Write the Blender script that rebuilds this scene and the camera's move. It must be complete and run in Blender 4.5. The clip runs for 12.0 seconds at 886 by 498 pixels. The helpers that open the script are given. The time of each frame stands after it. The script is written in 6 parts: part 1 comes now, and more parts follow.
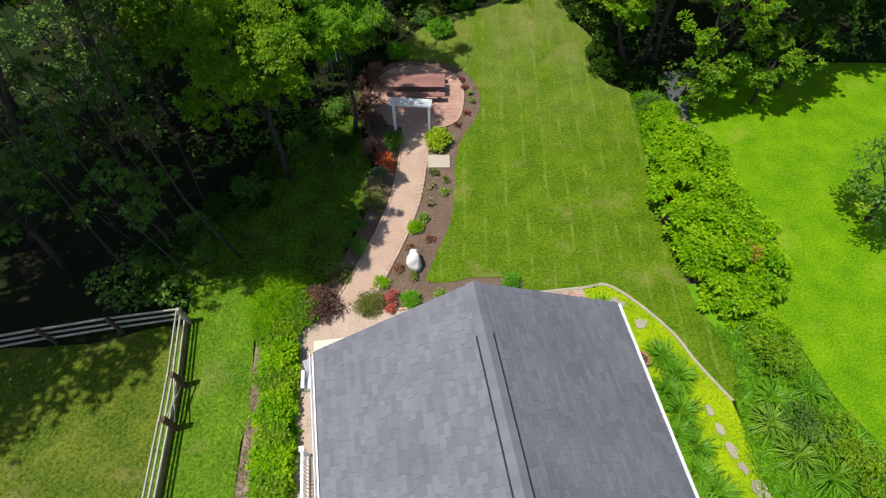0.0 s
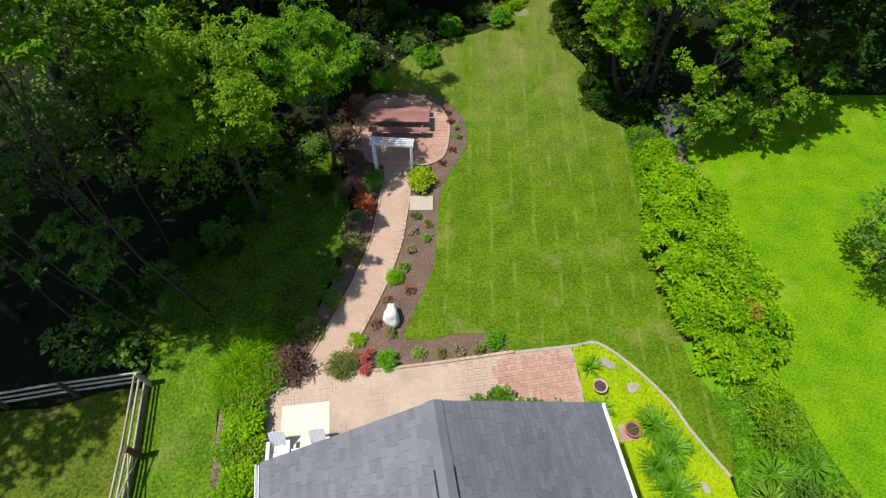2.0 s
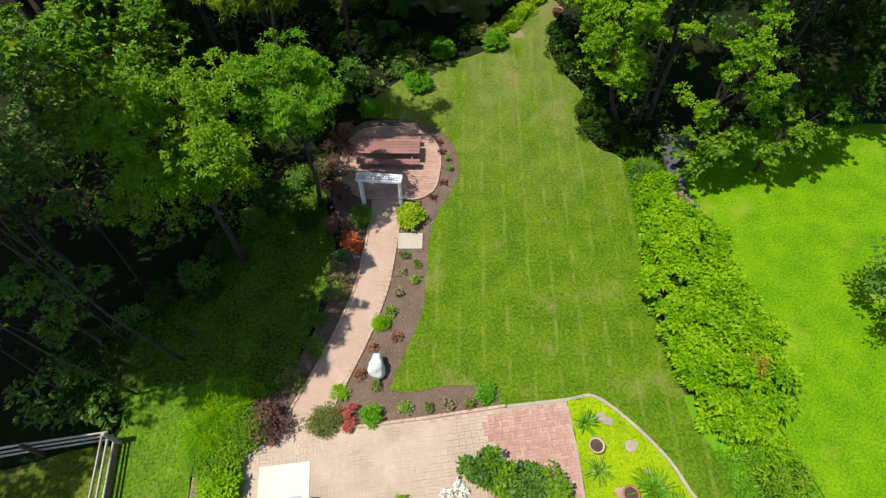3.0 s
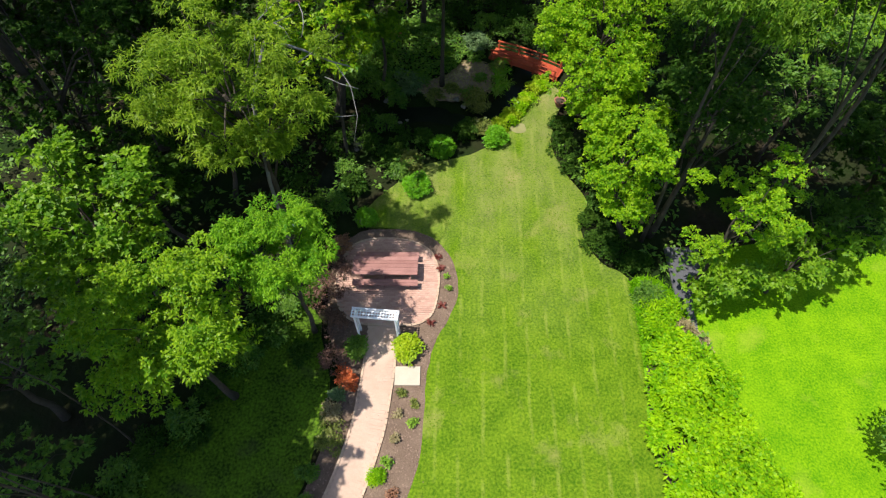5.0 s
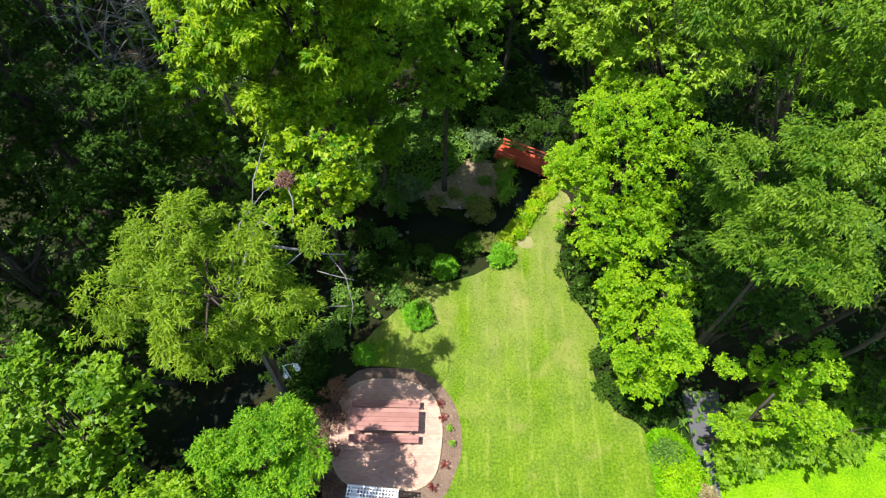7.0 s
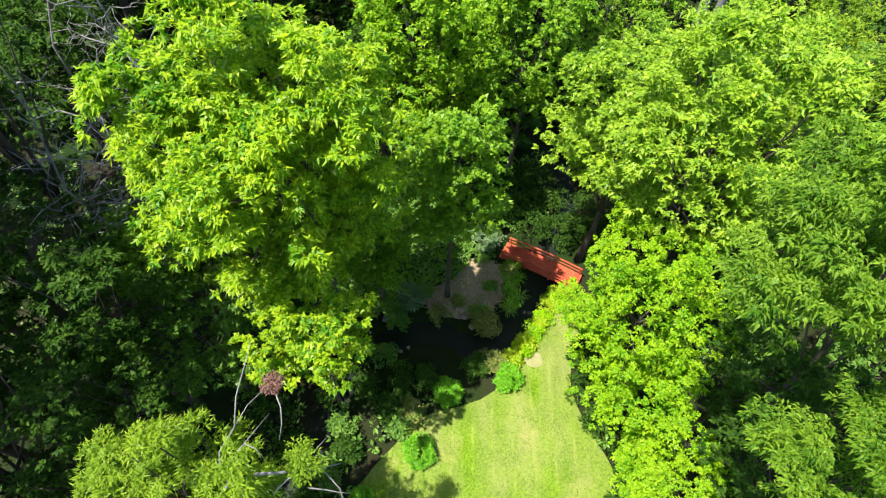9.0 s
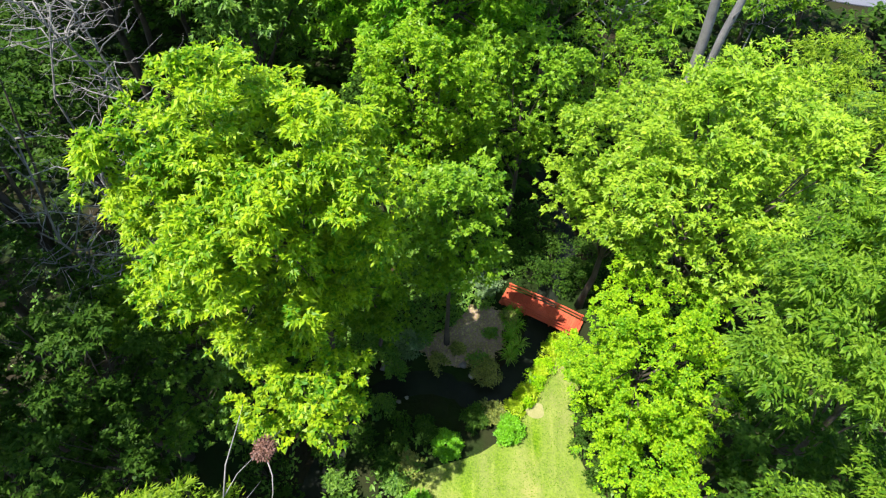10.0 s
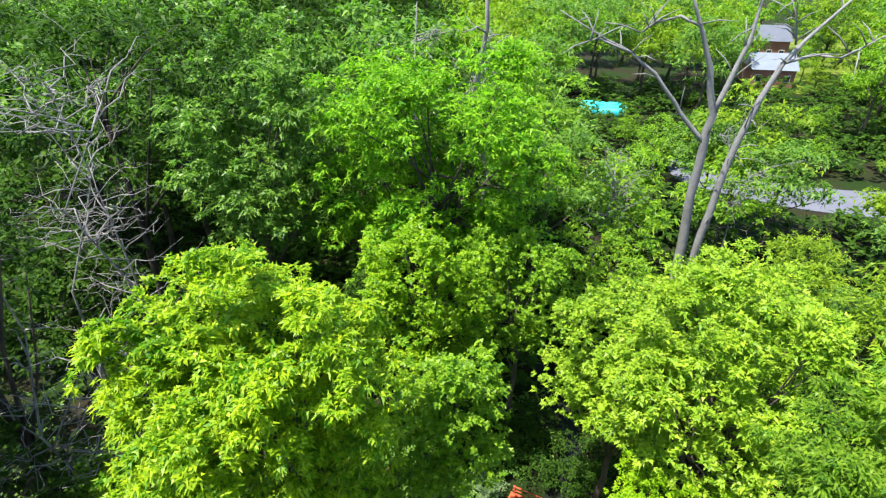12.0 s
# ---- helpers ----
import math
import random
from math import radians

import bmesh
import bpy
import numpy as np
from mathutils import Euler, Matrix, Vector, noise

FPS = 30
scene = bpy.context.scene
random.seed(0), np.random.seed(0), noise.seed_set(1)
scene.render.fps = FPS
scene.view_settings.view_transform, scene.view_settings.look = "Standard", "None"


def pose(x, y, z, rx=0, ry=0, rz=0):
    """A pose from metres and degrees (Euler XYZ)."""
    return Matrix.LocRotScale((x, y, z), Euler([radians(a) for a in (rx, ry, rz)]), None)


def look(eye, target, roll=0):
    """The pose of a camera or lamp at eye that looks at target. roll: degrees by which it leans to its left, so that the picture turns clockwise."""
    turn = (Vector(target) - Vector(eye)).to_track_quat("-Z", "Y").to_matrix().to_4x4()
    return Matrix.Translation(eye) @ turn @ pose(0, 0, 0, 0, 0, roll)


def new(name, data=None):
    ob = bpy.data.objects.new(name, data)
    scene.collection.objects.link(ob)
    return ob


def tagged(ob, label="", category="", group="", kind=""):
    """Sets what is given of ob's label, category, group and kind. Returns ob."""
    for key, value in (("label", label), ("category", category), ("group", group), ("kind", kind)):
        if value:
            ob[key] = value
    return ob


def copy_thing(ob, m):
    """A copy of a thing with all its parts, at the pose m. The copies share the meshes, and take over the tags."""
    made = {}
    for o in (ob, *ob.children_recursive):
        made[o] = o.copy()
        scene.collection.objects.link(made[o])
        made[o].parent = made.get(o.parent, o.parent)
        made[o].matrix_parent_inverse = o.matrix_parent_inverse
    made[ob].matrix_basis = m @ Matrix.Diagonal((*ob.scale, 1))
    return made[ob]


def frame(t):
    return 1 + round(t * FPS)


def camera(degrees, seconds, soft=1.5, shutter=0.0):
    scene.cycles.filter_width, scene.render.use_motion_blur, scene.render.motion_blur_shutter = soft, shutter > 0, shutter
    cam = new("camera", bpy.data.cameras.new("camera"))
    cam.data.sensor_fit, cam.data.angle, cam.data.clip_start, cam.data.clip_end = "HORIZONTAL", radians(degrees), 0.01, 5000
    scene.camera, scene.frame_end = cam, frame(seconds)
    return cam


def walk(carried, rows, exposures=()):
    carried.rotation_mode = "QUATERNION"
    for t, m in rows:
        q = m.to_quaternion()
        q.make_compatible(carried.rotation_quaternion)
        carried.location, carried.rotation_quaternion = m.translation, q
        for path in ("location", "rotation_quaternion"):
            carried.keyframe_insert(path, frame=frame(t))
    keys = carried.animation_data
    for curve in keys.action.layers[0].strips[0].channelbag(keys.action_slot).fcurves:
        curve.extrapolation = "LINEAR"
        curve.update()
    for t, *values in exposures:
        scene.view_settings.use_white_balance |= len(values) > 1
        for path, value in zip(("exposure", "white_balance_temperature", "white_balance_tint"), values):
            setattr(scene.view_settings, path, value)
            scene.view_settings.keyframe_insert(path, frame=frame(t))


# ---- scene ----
cam = camera(79.7, 12.0, soft=1.25)
METRES, EYE, TILT, LEAN, TURN = 25.0, 19.54, -56.41, 0.145, 0.0
ROWS = [
    (0.0, 0.0, 0.0, 0.0, 0.0, 0.0, -0.0),
    (0.5, 0.0056, 0.0093, 0.0147, 0.04, 0.03, -0.08),
    (1.0, 0.0133, 0.0212, 0.0332, 0.06, 0.07, -0.13),
    (1.5, 0.0231, 0.0368, 0.0578, 0.08, 0.07, -0.13),
    (2.0, 0.0337, 0.0555, 0.0864, 0.07, 0.09, -0.15),
    (2.5, 0.0443, 0.0774, 0.1204, 0.08, 0.13, -0.18),
    (3.0, 0.0506, 0.0995, 0.157, 0.02, 0.18, -0.2),
    (5.0, 0.0544, 0.1325, 0.3879, 0.15, 0.4, -0.31),
    (5.5, 0.0522, 0.146, 0.4538, 0.14, 0.49, -0.3),
    (6.0, 0.0509, 0.1633, 0.5186, 0.16, 0.58, -0.32),
    (6.5, 0.05, 0.1827, 0.5857, 0.19, 0.62, -0.38),
    (7.0, 0.0477, 0.199, 0.6547, 0.17, 0.66, -0.38),
    (9.0, 0.0392, 0.2659, 0.8941, 0.18, 1.19, -0.47),
    (9.5, 0.0394, 0.2731, 0.9191, 0.15, 1.41, -0.37),
    (10.0, 0.0412, 0.2752, 0.9242, 0.19, 4.77, -0.37),
    (10.5, 0.044, 0.2717, 0.9247, 0.22, 9.63, -0.41),
    (11.0, 0.0463, 0.267, 0.9226, 0.25, 14.84, -0.44),
    (11.5, 0.0472, 0.2642, 0.9201, 0.28, 20.15, -0.45),
    (12.0, 0.0458, 0.2626, 0.9197, 0.23, 25.32, -0.48),
]
EXPOSURES = [(0.0, 0.42), (3.0, 0.54), (5.0, 1.0), (7.0, 1.46), (9.0, 1.8), (10.0, 1.8), (12.0, 1.88)]
walk(cam, [(t, pose(0, 0, EYE, TILT, LEAN, TURN) @ pose(METRES * x, METRES * y, METRES * z, 90 + pitch, roll, yaw)) for t, x, y, z, yaw, pitch, roll in ROWS], EXPOSURES)

# ---- light: a clear midday sky and one sun ----
SHADE_WAY = (0.95, 0.31)          # the way that shadows fall on the ground
SUN_UP = 69.0
world = bpy.data.worlds.new("sky")
scene.world = world
world.use_nodes = True
wn = world.node_tree.nodes
sky = wn.new("ShaderNodeTexSky")
sky.sky_type, sky.sun_disc = "NISHITA", False
sky.sun_elevation = radians(SUN_UP)
sky.sun_rotation = math.atan2(-SHADE_WAY[0], -SHADE_WAY[1])
wn["Background"].inputs["Strength"].default_value = 0.115
world.node_tree.links.new(sky.outputs[0], wn["Background"].inputs["Color"])
sun = new("sun", bpy.data.lights.new("sun", "SUN"))
sun.data.energy, sun.data.angle, sun.data.color = 4.35, radians(0.55), (1.0, 0.955, 0.87)
_h = math.cos(radians(SUN_UP)) / math.hypot(*SHADE_WAY)
sun.matrix_world = look((-SHADE_WAY[0] * _h * 90, -SHADE_WAY[1] * _h * 90, math.sin(radians(SUN_UP)) * 90), (0, 0, 0))

# ---- materials ----


def material(name, low, high, rough=0.8, fine=30.0, coarse=1.5, bump=0.3, metal=0.0, gloss=0.3, island=0.0, piece=0.0, stain=None, stain_at=0.0, depth=0.01, grain=0.9, broad=1.1):
    """A surface with a fine grain and broad patches between two colours, with optional stains and per-piece change."""
    m = bpy.data.materials.new(name)
    m.use_nodes = True
    n, l = m.node_tree.nodes, m.node_tree.links
    b = n["Principled BSDF"]
    b.inputs["Roughness"].default_value, b.inputs["Metallic"].default_value = rough, metal
    b.inputs["Specular IOR Level"].default_value = gloss
    where = n.new("ShaderNodeNewGeometry")
    n1, n2 = n.new("ShaderNodeTexNoise"), n.new("ShaderNodeTexNoise")
    n1.inputs["Scale"].default_value, n2.inputs["Scale"].default_value = fine, coarse
    n1.inputs["Detail"].default_value, n2.inputs["Detail"].default_value = 4.0, 5.0
    for k in (n1, n2):
        l.new(where.outputs["Position"], k.inputs["Vector"])
    add = n.new("ShaderNodeMath")
    add.operation = "MULTIPLY_ADD"
    l.new(n1.outputs["Fac"], add.inputs[0])
    add.inputs[1].default_value = grain
    sub = n.new("ShaderNodeMath")
    sub.operation = "MULTIPLY_ADD"
    l.new(n2.outputs["Fac"], sub.inputs[0])
    sub.inputs[1].default_value, sub.inputs[2].default_value = broad, 0.5 - 0.5 * broad - 0.5 * grain
    l.new(sub.outputs[0], add.inputs[2])
    last = add
    for amount, node, out in ((island, "ShaderNodeNewGeometry", "Random Per Island"), (piece, "ShaderNodeObjectInfo", "Random")):
        if amount:
            r = n.new(node)
            k = n.new("ShaderNodeMath")
            k.operation = "MULTIPLY_ADD"
            l.new(r.outputs[out], k.inputs[0])
            k.inputs[1].default_value = amount
            s = n.new("ShaderNodeMath")
            s.operation = "ADD"
            k.inputs[2].default_value = -amount / 2
            l.new(k.outputs[0], s.inputs[0])
            l.new(last.outputs[0], s.inputs[1])
            last = s
    ramp = n.new("ShaderNodeMix")
    ramp.data_type, ramp.clamp_factor = "RGBA", True
    ramp.inputs["A"].default_value, ramp.inputs["B"].default_value = (*low, 1), (*high, 1)
    l.new(last.outputs[0], ramp.inputs["Factor"])
    colour = ramp.outputs["Result"]
    if stain:
        n3 = n.new("ShaderNodeTexNoise")
        n3.inputs["Scale"].default_value, n3.inputs["Detail"].default_value = coarse * 0.6, 6.0
        l.new(where.outputs["Position"], n3.inputs["Vector"])
        r3 = n.new("ShaderNodeMapRange")
        r3.inputs["From Min"].default_value, r3.inputs["From Max"].default_value = 0.5 - stain_at, 0.72 - stain_at
        l.new(n3.outputs["Fac"], r3.inputs["Value"])
        mix = n.new("ShaderNodeMix")
        mix.data_type = "RGBA"
        l.new(r3.outputs[0], mix.inputs["Factor"])
        l.new(colour, mix.inputs["A"])
        mix.inputs["B"].default_value = (*stain, 1)
        colour = mix.outputs["Result"]
    l.new(colour, b.inputs["Base Color"])
    if bump:
        k = n.new("ShaderNodeBump")
        k.inputs["Strength"].default_value, k.inputs["Distance"].default_value = bump, depth
        l.new(n1.outputs["Fac"], k.inputs["Height"])
        l.new(k.outputs[0], b.inputs["Normal"])
    return m


def leaf_material(name, low, high, thin=0.35, gloss=0.2, spread=0.85):
    """Leaves: each differs in colour, light shines through them."""
    m = bpy.data.materials.new(name)
    m.use_nodes = True
    n, l = m.node_tree.nodes, m.node_tree.links
    b = n["Principled BSDF"]
    b.inputs["Roughness"].default_value, b.inputs["Specular IOR Level"].default_value = 0.44, gloss
    g = n.new("ShaderNodeNewGeometry")
    patch = n.new("ShaderNodeTexNoise")
    patch.inputs["Scale"].default_value, patch.inputs["Detail"].default_value = 1.0, 3.0
    l.new(g.outputs["Position"], patch.inputs["Vector"])
    k = n.new("ShaderNodeMath")
    k.operation = "MULTIPLY_ADD"
    l.new(g.outputs["Random Per Island"], k.inputs[0])
    k.inputs[1].default_value, k.inputs[2].default_value = spread, -0.5 * spread - 0.35
    k2 = n.new("ShaderNodeMath")
    k2.operation = "MULTIPLY_ADD"
    l.new(patch.outputs["Fac"], k2.inputs[0])
    k2.inputs[1].default_value = 1.7
    l.new(k.outputs[0], k2.inputs[2])
    mix = n.new("ShaderNodeMix")
    mix.data_type, mix.clamp_factor = "RGBA", True
    mix.inputs["A"].default_value, mix.inputs["B"].default_value = (*low, 1), (*high, 1)
    l.new(k2.outputs[0], mix.inputs["Factor"])
    l.new(mix.outputs["Result"], b.inputs["Base Color"])
    t = n.new("ShaderNodeBsdfTranslucent")
    warm = n.new("ShaderNodeMix")
    warm.data_type, warm.blend_type = "RGBA", "MULTIPLY"
    warm.inputs["Factor"].default_value = 1.0
    warm.inputs["B"].default_value = (0.95, 1.3, 0.4, 1)
    l.new(mix.outputs["Result"], warm.inputs["A"])
    l.new(warm.outputs["Result"], t.inputs["Color"])
    s = n.new("ShaderNodeMixShader")
    s.inputs[0].default_value = thin
    l.new(b.outputs[0], s.inputs[1])
    l.new(t.outputs[0], s.inputs[2])
    l.new(s.outputs[0], n["Material Output"].inputs["Surface"])
    return m


def lawn_material(name, low, high, streak, bare, step, lines, turn, dry=0.0, fine=9.0, grain=2.4):
    """Mown turf: fine grain, broad patches and the mower's narrow pale lines."""
    m = material(name, low, high, 0.7, fine, 0.8, 0.9, gloss=0.05, stain=bare, stain_at=-0.07, depth=0.03, grain=grain, broad=1.3)
    n, l = m.node_tree.nodes, m.node_tree.links
    g = n.new("ShaderNodeNewGeometry")
    place = n.new("ShaderNodeMapping")
    place.inputs["Rotation"].default_value = (0, 0, turn)
    l.new(g.outputs["Position"], place.inputs["Vector"])
    w = n.new("ShaderNodeTexWave")
    w.inputs["Scale"].default_value = 0.314 / step
    w.inputs["Distortion"].default_value, w.inputs["Detail"].default_value, w.inputs["Detail Scale"].default_value = 1.1, 3.0, 1.2
    l.new(place.outputs[0], w.inputs["Vector"])
    cut = n.new("ShaderNodeMapRange")
    cut.inputs["From Min"].default_value, cut.inputs["From Max"].default_value, cut.inputs["To Max"].default_value = 0.9, 1.0, lines
    l.new(w.outputs["Fac"], cut.inputs["Value"])
    breaks = n.new("ShaderNodeTexNoise")
    breaks.inputs["Scale"].default_value, breaks.inputs["Detail"].default_value = 0.9, 5.0
    l.new(g.outputs["Position"], breaks.inputs["Vector"])
    times = n.new("ShaderNodeMath")
    times.operation = "MULTIPLY"
    l.new(cut.outputs[0], times.inputs[0])
    gaps = n.new("ShaderNodeMapRange")
    gaps.inputs["From Min"].default_value, gaps.inputs["From Max"].default_value = 0.42, 0.62
    l.new(breaks.outputs["Fac"], gaps.inputs["Value"])
    l.new(gaps.outputs[0], times.inputs[1])
    b = n["Principled BSDF"]
    old = b.inputs["Base Color"].links[0].from_socket
    mix = n.new("ShaderNodeMix")
    mix.data_type, mix.clamp_factor = "RGBA", True
    l.new(times.outputs[0], mix.inputs["Factor"])
    l.new(old, mix.inputs["A"])
    mix.inputs["B"].default_value = (*streak, 1)
    # drier turf towards the far tip, in worn patches drawn out along the mower's way
    split = n.new("ShaderNodeSeparateXYZ")
    l.new(g.outputs["Position"], split.inputs[0])
    far = n.new("ShaderNodeMapRange")
    far.inputs["From Min"].default_value, far.inputs["From Max"].default_value = 19.0, 36.0
    l.new(split.outputs["Y"], far.inputs["Value"])
    long = n.new("ShaderNodeMapping")
    long.inputs["Scale"].default_value = (1.0, 0.35, 1.0)
    l.new(g.outputs["Position"], long.inputs["Vector"])
    worn = n.new("ShaderNodeTexNoise")
    worn.inputs["Scale"].default_value, worn.inputs["Detail"].default_value = 0.75, 6.0
    l.new(long.outputs[0], worn.inputs["Vector"])
    patchy = n.new("ShaderNodeMapRange")
    patchy.inputs["From Min"].default_value, patchy.inputs["From Max"].default_value, patchy.inputs["To Max"].default_value = 0.3, 0.72, 1.5 * dry
    l.new(worn.outputs["Fac"], patchy.inputs["Value"])
    amount = n.new("ShaderNodeMath")
    amount.operation = "MULTIPLY"
    l.new(far.outputs[0], amount.inputs[0])
    l.new(patchy.outputs[0], amount.inputs[1])
    last = n.new("ShaderNodeMix")
    last.data_type, last.clamp_factor = "RGBA", True
    l.new(amount.outputs[0], last.inputs["Factor"])
    l.new(mix.outputs["Result"], last.inputs["A"])
    last.inputs["B"].default_value = (0.2, 0.19, 0.075, 1)
    l.new(last.outputs["Result"], b.inputs["Base Color"])
    return m


# Soil kept near black: the wood's deep shade is put into its colour.
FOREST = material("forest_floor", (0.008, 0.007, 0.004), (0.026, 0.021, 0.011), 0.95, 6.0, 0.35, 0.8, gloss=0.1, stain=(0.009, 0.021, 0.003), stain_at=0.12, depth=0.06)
LAWN = lawn_material("mown_lawn", (0.034, 0.086, 0.002), (0.118, 0.188, 0.008), (0.2, 0.235, 0.04), (0.2, 0.19, 0.055), 0.98, 0.42, 0.03, 0.62)
LAWN_OPEN = lawn_material("neighbour_lawn", (0.045, 0.145, 0.001), (0.15, 0.275, 0.003), (0.14, 0.28, 0.01), (0.2, 0.27, 0.02), 1.6, 0.06, 0.5, 0.0, 11.0, 2.2)
LAWN_DRY = lawn_material("paddock_grass", (0.024, 0.062, 0.003), (0.115, 0.14, 0.014), (0.15, 0.17, 0.03), (0.2, 0.16, 0.06), 2.0, 0.3, 0.8)
LAWN_SIDE = lawn_material("shady_lawn", (0.03, 0.085, 0.003), (0.115, 0.21, 0.01), (0.17, 0.24, 0.03), (0.15, 0.18, 0.04), 0.9, 0.3, 0.03)
# Darker lawn copy: tree shade is put into the grass colour.
LAWN_DIM = lawn_material("shade_dark_grass", (0.014, 0.03, 0.003), (0.075, 0.145, 0.008), (0.08, 0.14, 0.02), (0.04, 0.035, 0.02), 0.9, 0.1, 0.03)
BLADE = leaf_material("grass_blades", (0.04, 0.095, 0.003), (0.13, 0.18, 0.014), 0.35, 0.02)
BLADE_OPEN = leaf_material("lush_grass_blades", (0.06, 0.2, 0.002), (0.15, 0.31, 0.004), 0.35, 0.02)
BLADE_DRY = leaf_material("dry_grass_blades", (0.035, 0.08, 0.004), (0.11, 0.15, 0.014), 0.3, 0.02)
MULCH = material("mulch", (0.075, 0.05, 0.036), (0.19, 0.135, 0.1), 0.95, 22.0, 0.9, 0.9, gloss=0.1, depth=0.04)
CHIPS = material("mulch_chips", (0.08, 0.05, 0.035), (0.23, 0.16, 0.12), 0.9, 30, 2, 0.2, island=0.8)
MOSS = material("creeping_moss", (0.15, 0.26, 0.002), (0.31, 0.39, 0.004), 0.95, 12.0, 0.9, 0.9, gloss=0.1, stain=(0.1, 0.2, 0.006), stain_at=-0.06, depth=0.05)
JOINT = material("sand_joint", (0.3, 0.215, 0.165), (0.4, 0.3, 0.235), 0.95, 40.0, 1.2, 0.4)
PATH_PAVER = material("faded_pink_paver", (0.33, 0.225, 0.17), (0.43, 0.305, 0.235), 0.85, 18.0, 0.8, 0.35, island=0.25, stain=(0.46, 0.35, 0.27), stain_at=-0.04, depth=0.005)
PAVER = material("faded_paver", (0.32, 0.245, 0.19), (0.46, 0.36, 0.285), 0.85, 18.0, 0.8, 0.35, piece=0.15, island=0.2, stain=(0.3, 0.235, 0.185), stain_at=0.0, depth=0.005)
BRICK = material("pink_brick_paver", (0.28, 0.155, 0.12), (0.44, 0.28, 0.22), 0.85, 22.0, 0.9, 0.35, piece=0.5, island=0.5, depth=0.005)
EDGE = material("edging_brick", (0.3, 0.2, 0.14), (0.46, 0.34, 0.25), 0.85, 22.0, 1.3, 0.35, piece=0.4, island=0.4)
SLAB = material("pale_concrete", (0.3, 0.255, 0.2), (0.44, 0.385, 0.31), 0.9, 26.0, 1.2, 0.3, piece=0.2)
STONE = material("grey_stone", (0.08, 0.073, 0.062), (0.2, 0.185, 0.16), 0.85, 9.0, 1.2, 0.6, piece=0.5, island=0.4)
BOULDER = material("white_quartz_rock", (0.52, 0.5, 0.47), (0.82, 0.8, 0.77), 0.7, 7.0, 1.5, 0.7, depth=0.03)
FLAG = material("pale_tan_flagstone", (0.2, 0.18, 0.135), (0.36, 0.32, 0.24), 0.9, 9.0, 1.2, 0.6, piece=0.4)
SHINGLE = material("grey_shingle", (0.096, 0.099, 0.115), (0.172, 0.175, 0.196), 0.9, 90.0, 0.7, 0.4, piece=0.4, island=0.45, gloss=0.25)
# Dark deck tone shows through the shingle gaps as their shadow lines.
DECK_DARK = material("shingle_gap_dark", (0.05, 0.05, 0.057), (0.075, 0.076, 0.086), 0.95, 60, 1.0, 0.2)
SHINGLE_CAP = material("ridge_cap_shingle", (0.115, 0.118, 0.135), (0.165, 0.168, 0.188), 0.9, 160.0, 0.7, 0.5, piece=0.4, gloss=0.25)
VENT = material("black_vent_slot", (0.01, 0.01, 0.011), (0.02, 0.02, 0.022), 0.7, 60, 3, 0.1)
WHITE = material("white_painted_metal", (0.66, 0.66, 0.68), (0.78, 0.78, 0.8), 0.45, 40, 1.2, 0.05)
WHITE_WOOD = material("white_painted_wood", (0.58, 0.6, 0.63), (0.76, 0.77, 0.8), 0.6, 30, 2.0, 0.15, island=0.2)
SIDING = material("pale_siding", (0.5, 0.49, 0.46), (0.62, 0.61, 0.58), 0.7, 30, 1.0, 0.1)
FENCE = material("weathered_grey_rail", (0.24, 0.215, 0.17), (0.5, 0.465, 0.39), 0.9, 20, 2.2, 0.5, piece=0.3)
WORN = material("worn_tan_soil", (0.13, 0.135, 0.045), (0.22, 0.205, 0.095), 0.95, 14, 2.0, 0.5)
BOARD = material("tan_fence_board", (0.15, 0.1, 0.05), (0.3, 0.22, 0.12), 0.9, 16, 2.0, 0.4)
POST = material("brown_fence_post", (0.05, 0.032, 0.018), (0.12, 0.08, 0.048), 0.9, 20, 2.2, 0.5)
TABLE = material("brown_stained_board", (0.17, 0.075, 0.065), (0.3, 0.155, 0.135), 0.75, 26, 1.6, 0.3, piece=0.4)
RED = material("red_painted_board", (0.24, 0.03, 0.012), (0.4, 0.075, 0.03), 0.7, 24, 1.6, 0.3, piece=0.4)
BARK = material("brown_bark", (0.022, 0.018, 0.014), (0.075, 0.06, 0.046), 0.95, 9, 1.3, 0.9, depth=0.03)
BARK_GREY = material("dead_grey_wood", (0.09, 0.088, 0.088), (0.21, 0.205, 0.205), 0.9, 9, 1.3, 0.7, depth=0.02)
BARK_PALE = material("pale_bare_branch", (0.11, 0.105, 0.1), (0.22, 0.21, 0.2), 0.9, 12, 1.3, 0.4)
CLAY = material("terracotta_urn", (0.3, 0.2, 0.14), (0.48, 0.36, 0.27), 0.85, 24, 2.0, 0.3)
CLAY_RED = material("red_clay_pot", (0.2, 0.075, 0.05), (0.33, 0.15, 0.1), 0.8, 24, 2.0, 0.3)
SOIL = material("dark_soil", (0.03, 0.02, 0.014), (0.085, 0.06, 0.045), 0.95, 30, 3, 0.6)
RUG = material("cream_rug", (0.5, 0.465, 0.39), (0.6, 0.56, 0.475), 0.95, 90, 1.0, 0.2)
GREY_PLASTIC = material("pale_grey_resin", (0.5, 0.52, 0.56), (0.62, 0.64, 0.68), 0.5, 40, 2, 0.1)
ASPHALT = material("asphalt", (0.05, 0.05, 0.056), (0.085, 0.085, 0.095), 0.9, 40, 0.6, 0.4)
ROAD_FAR = material("worn_road", (0.068, 0.072, 0.095), (0.105, 0.11, 0.138), 0.9, 30, 0.4, 0.3)
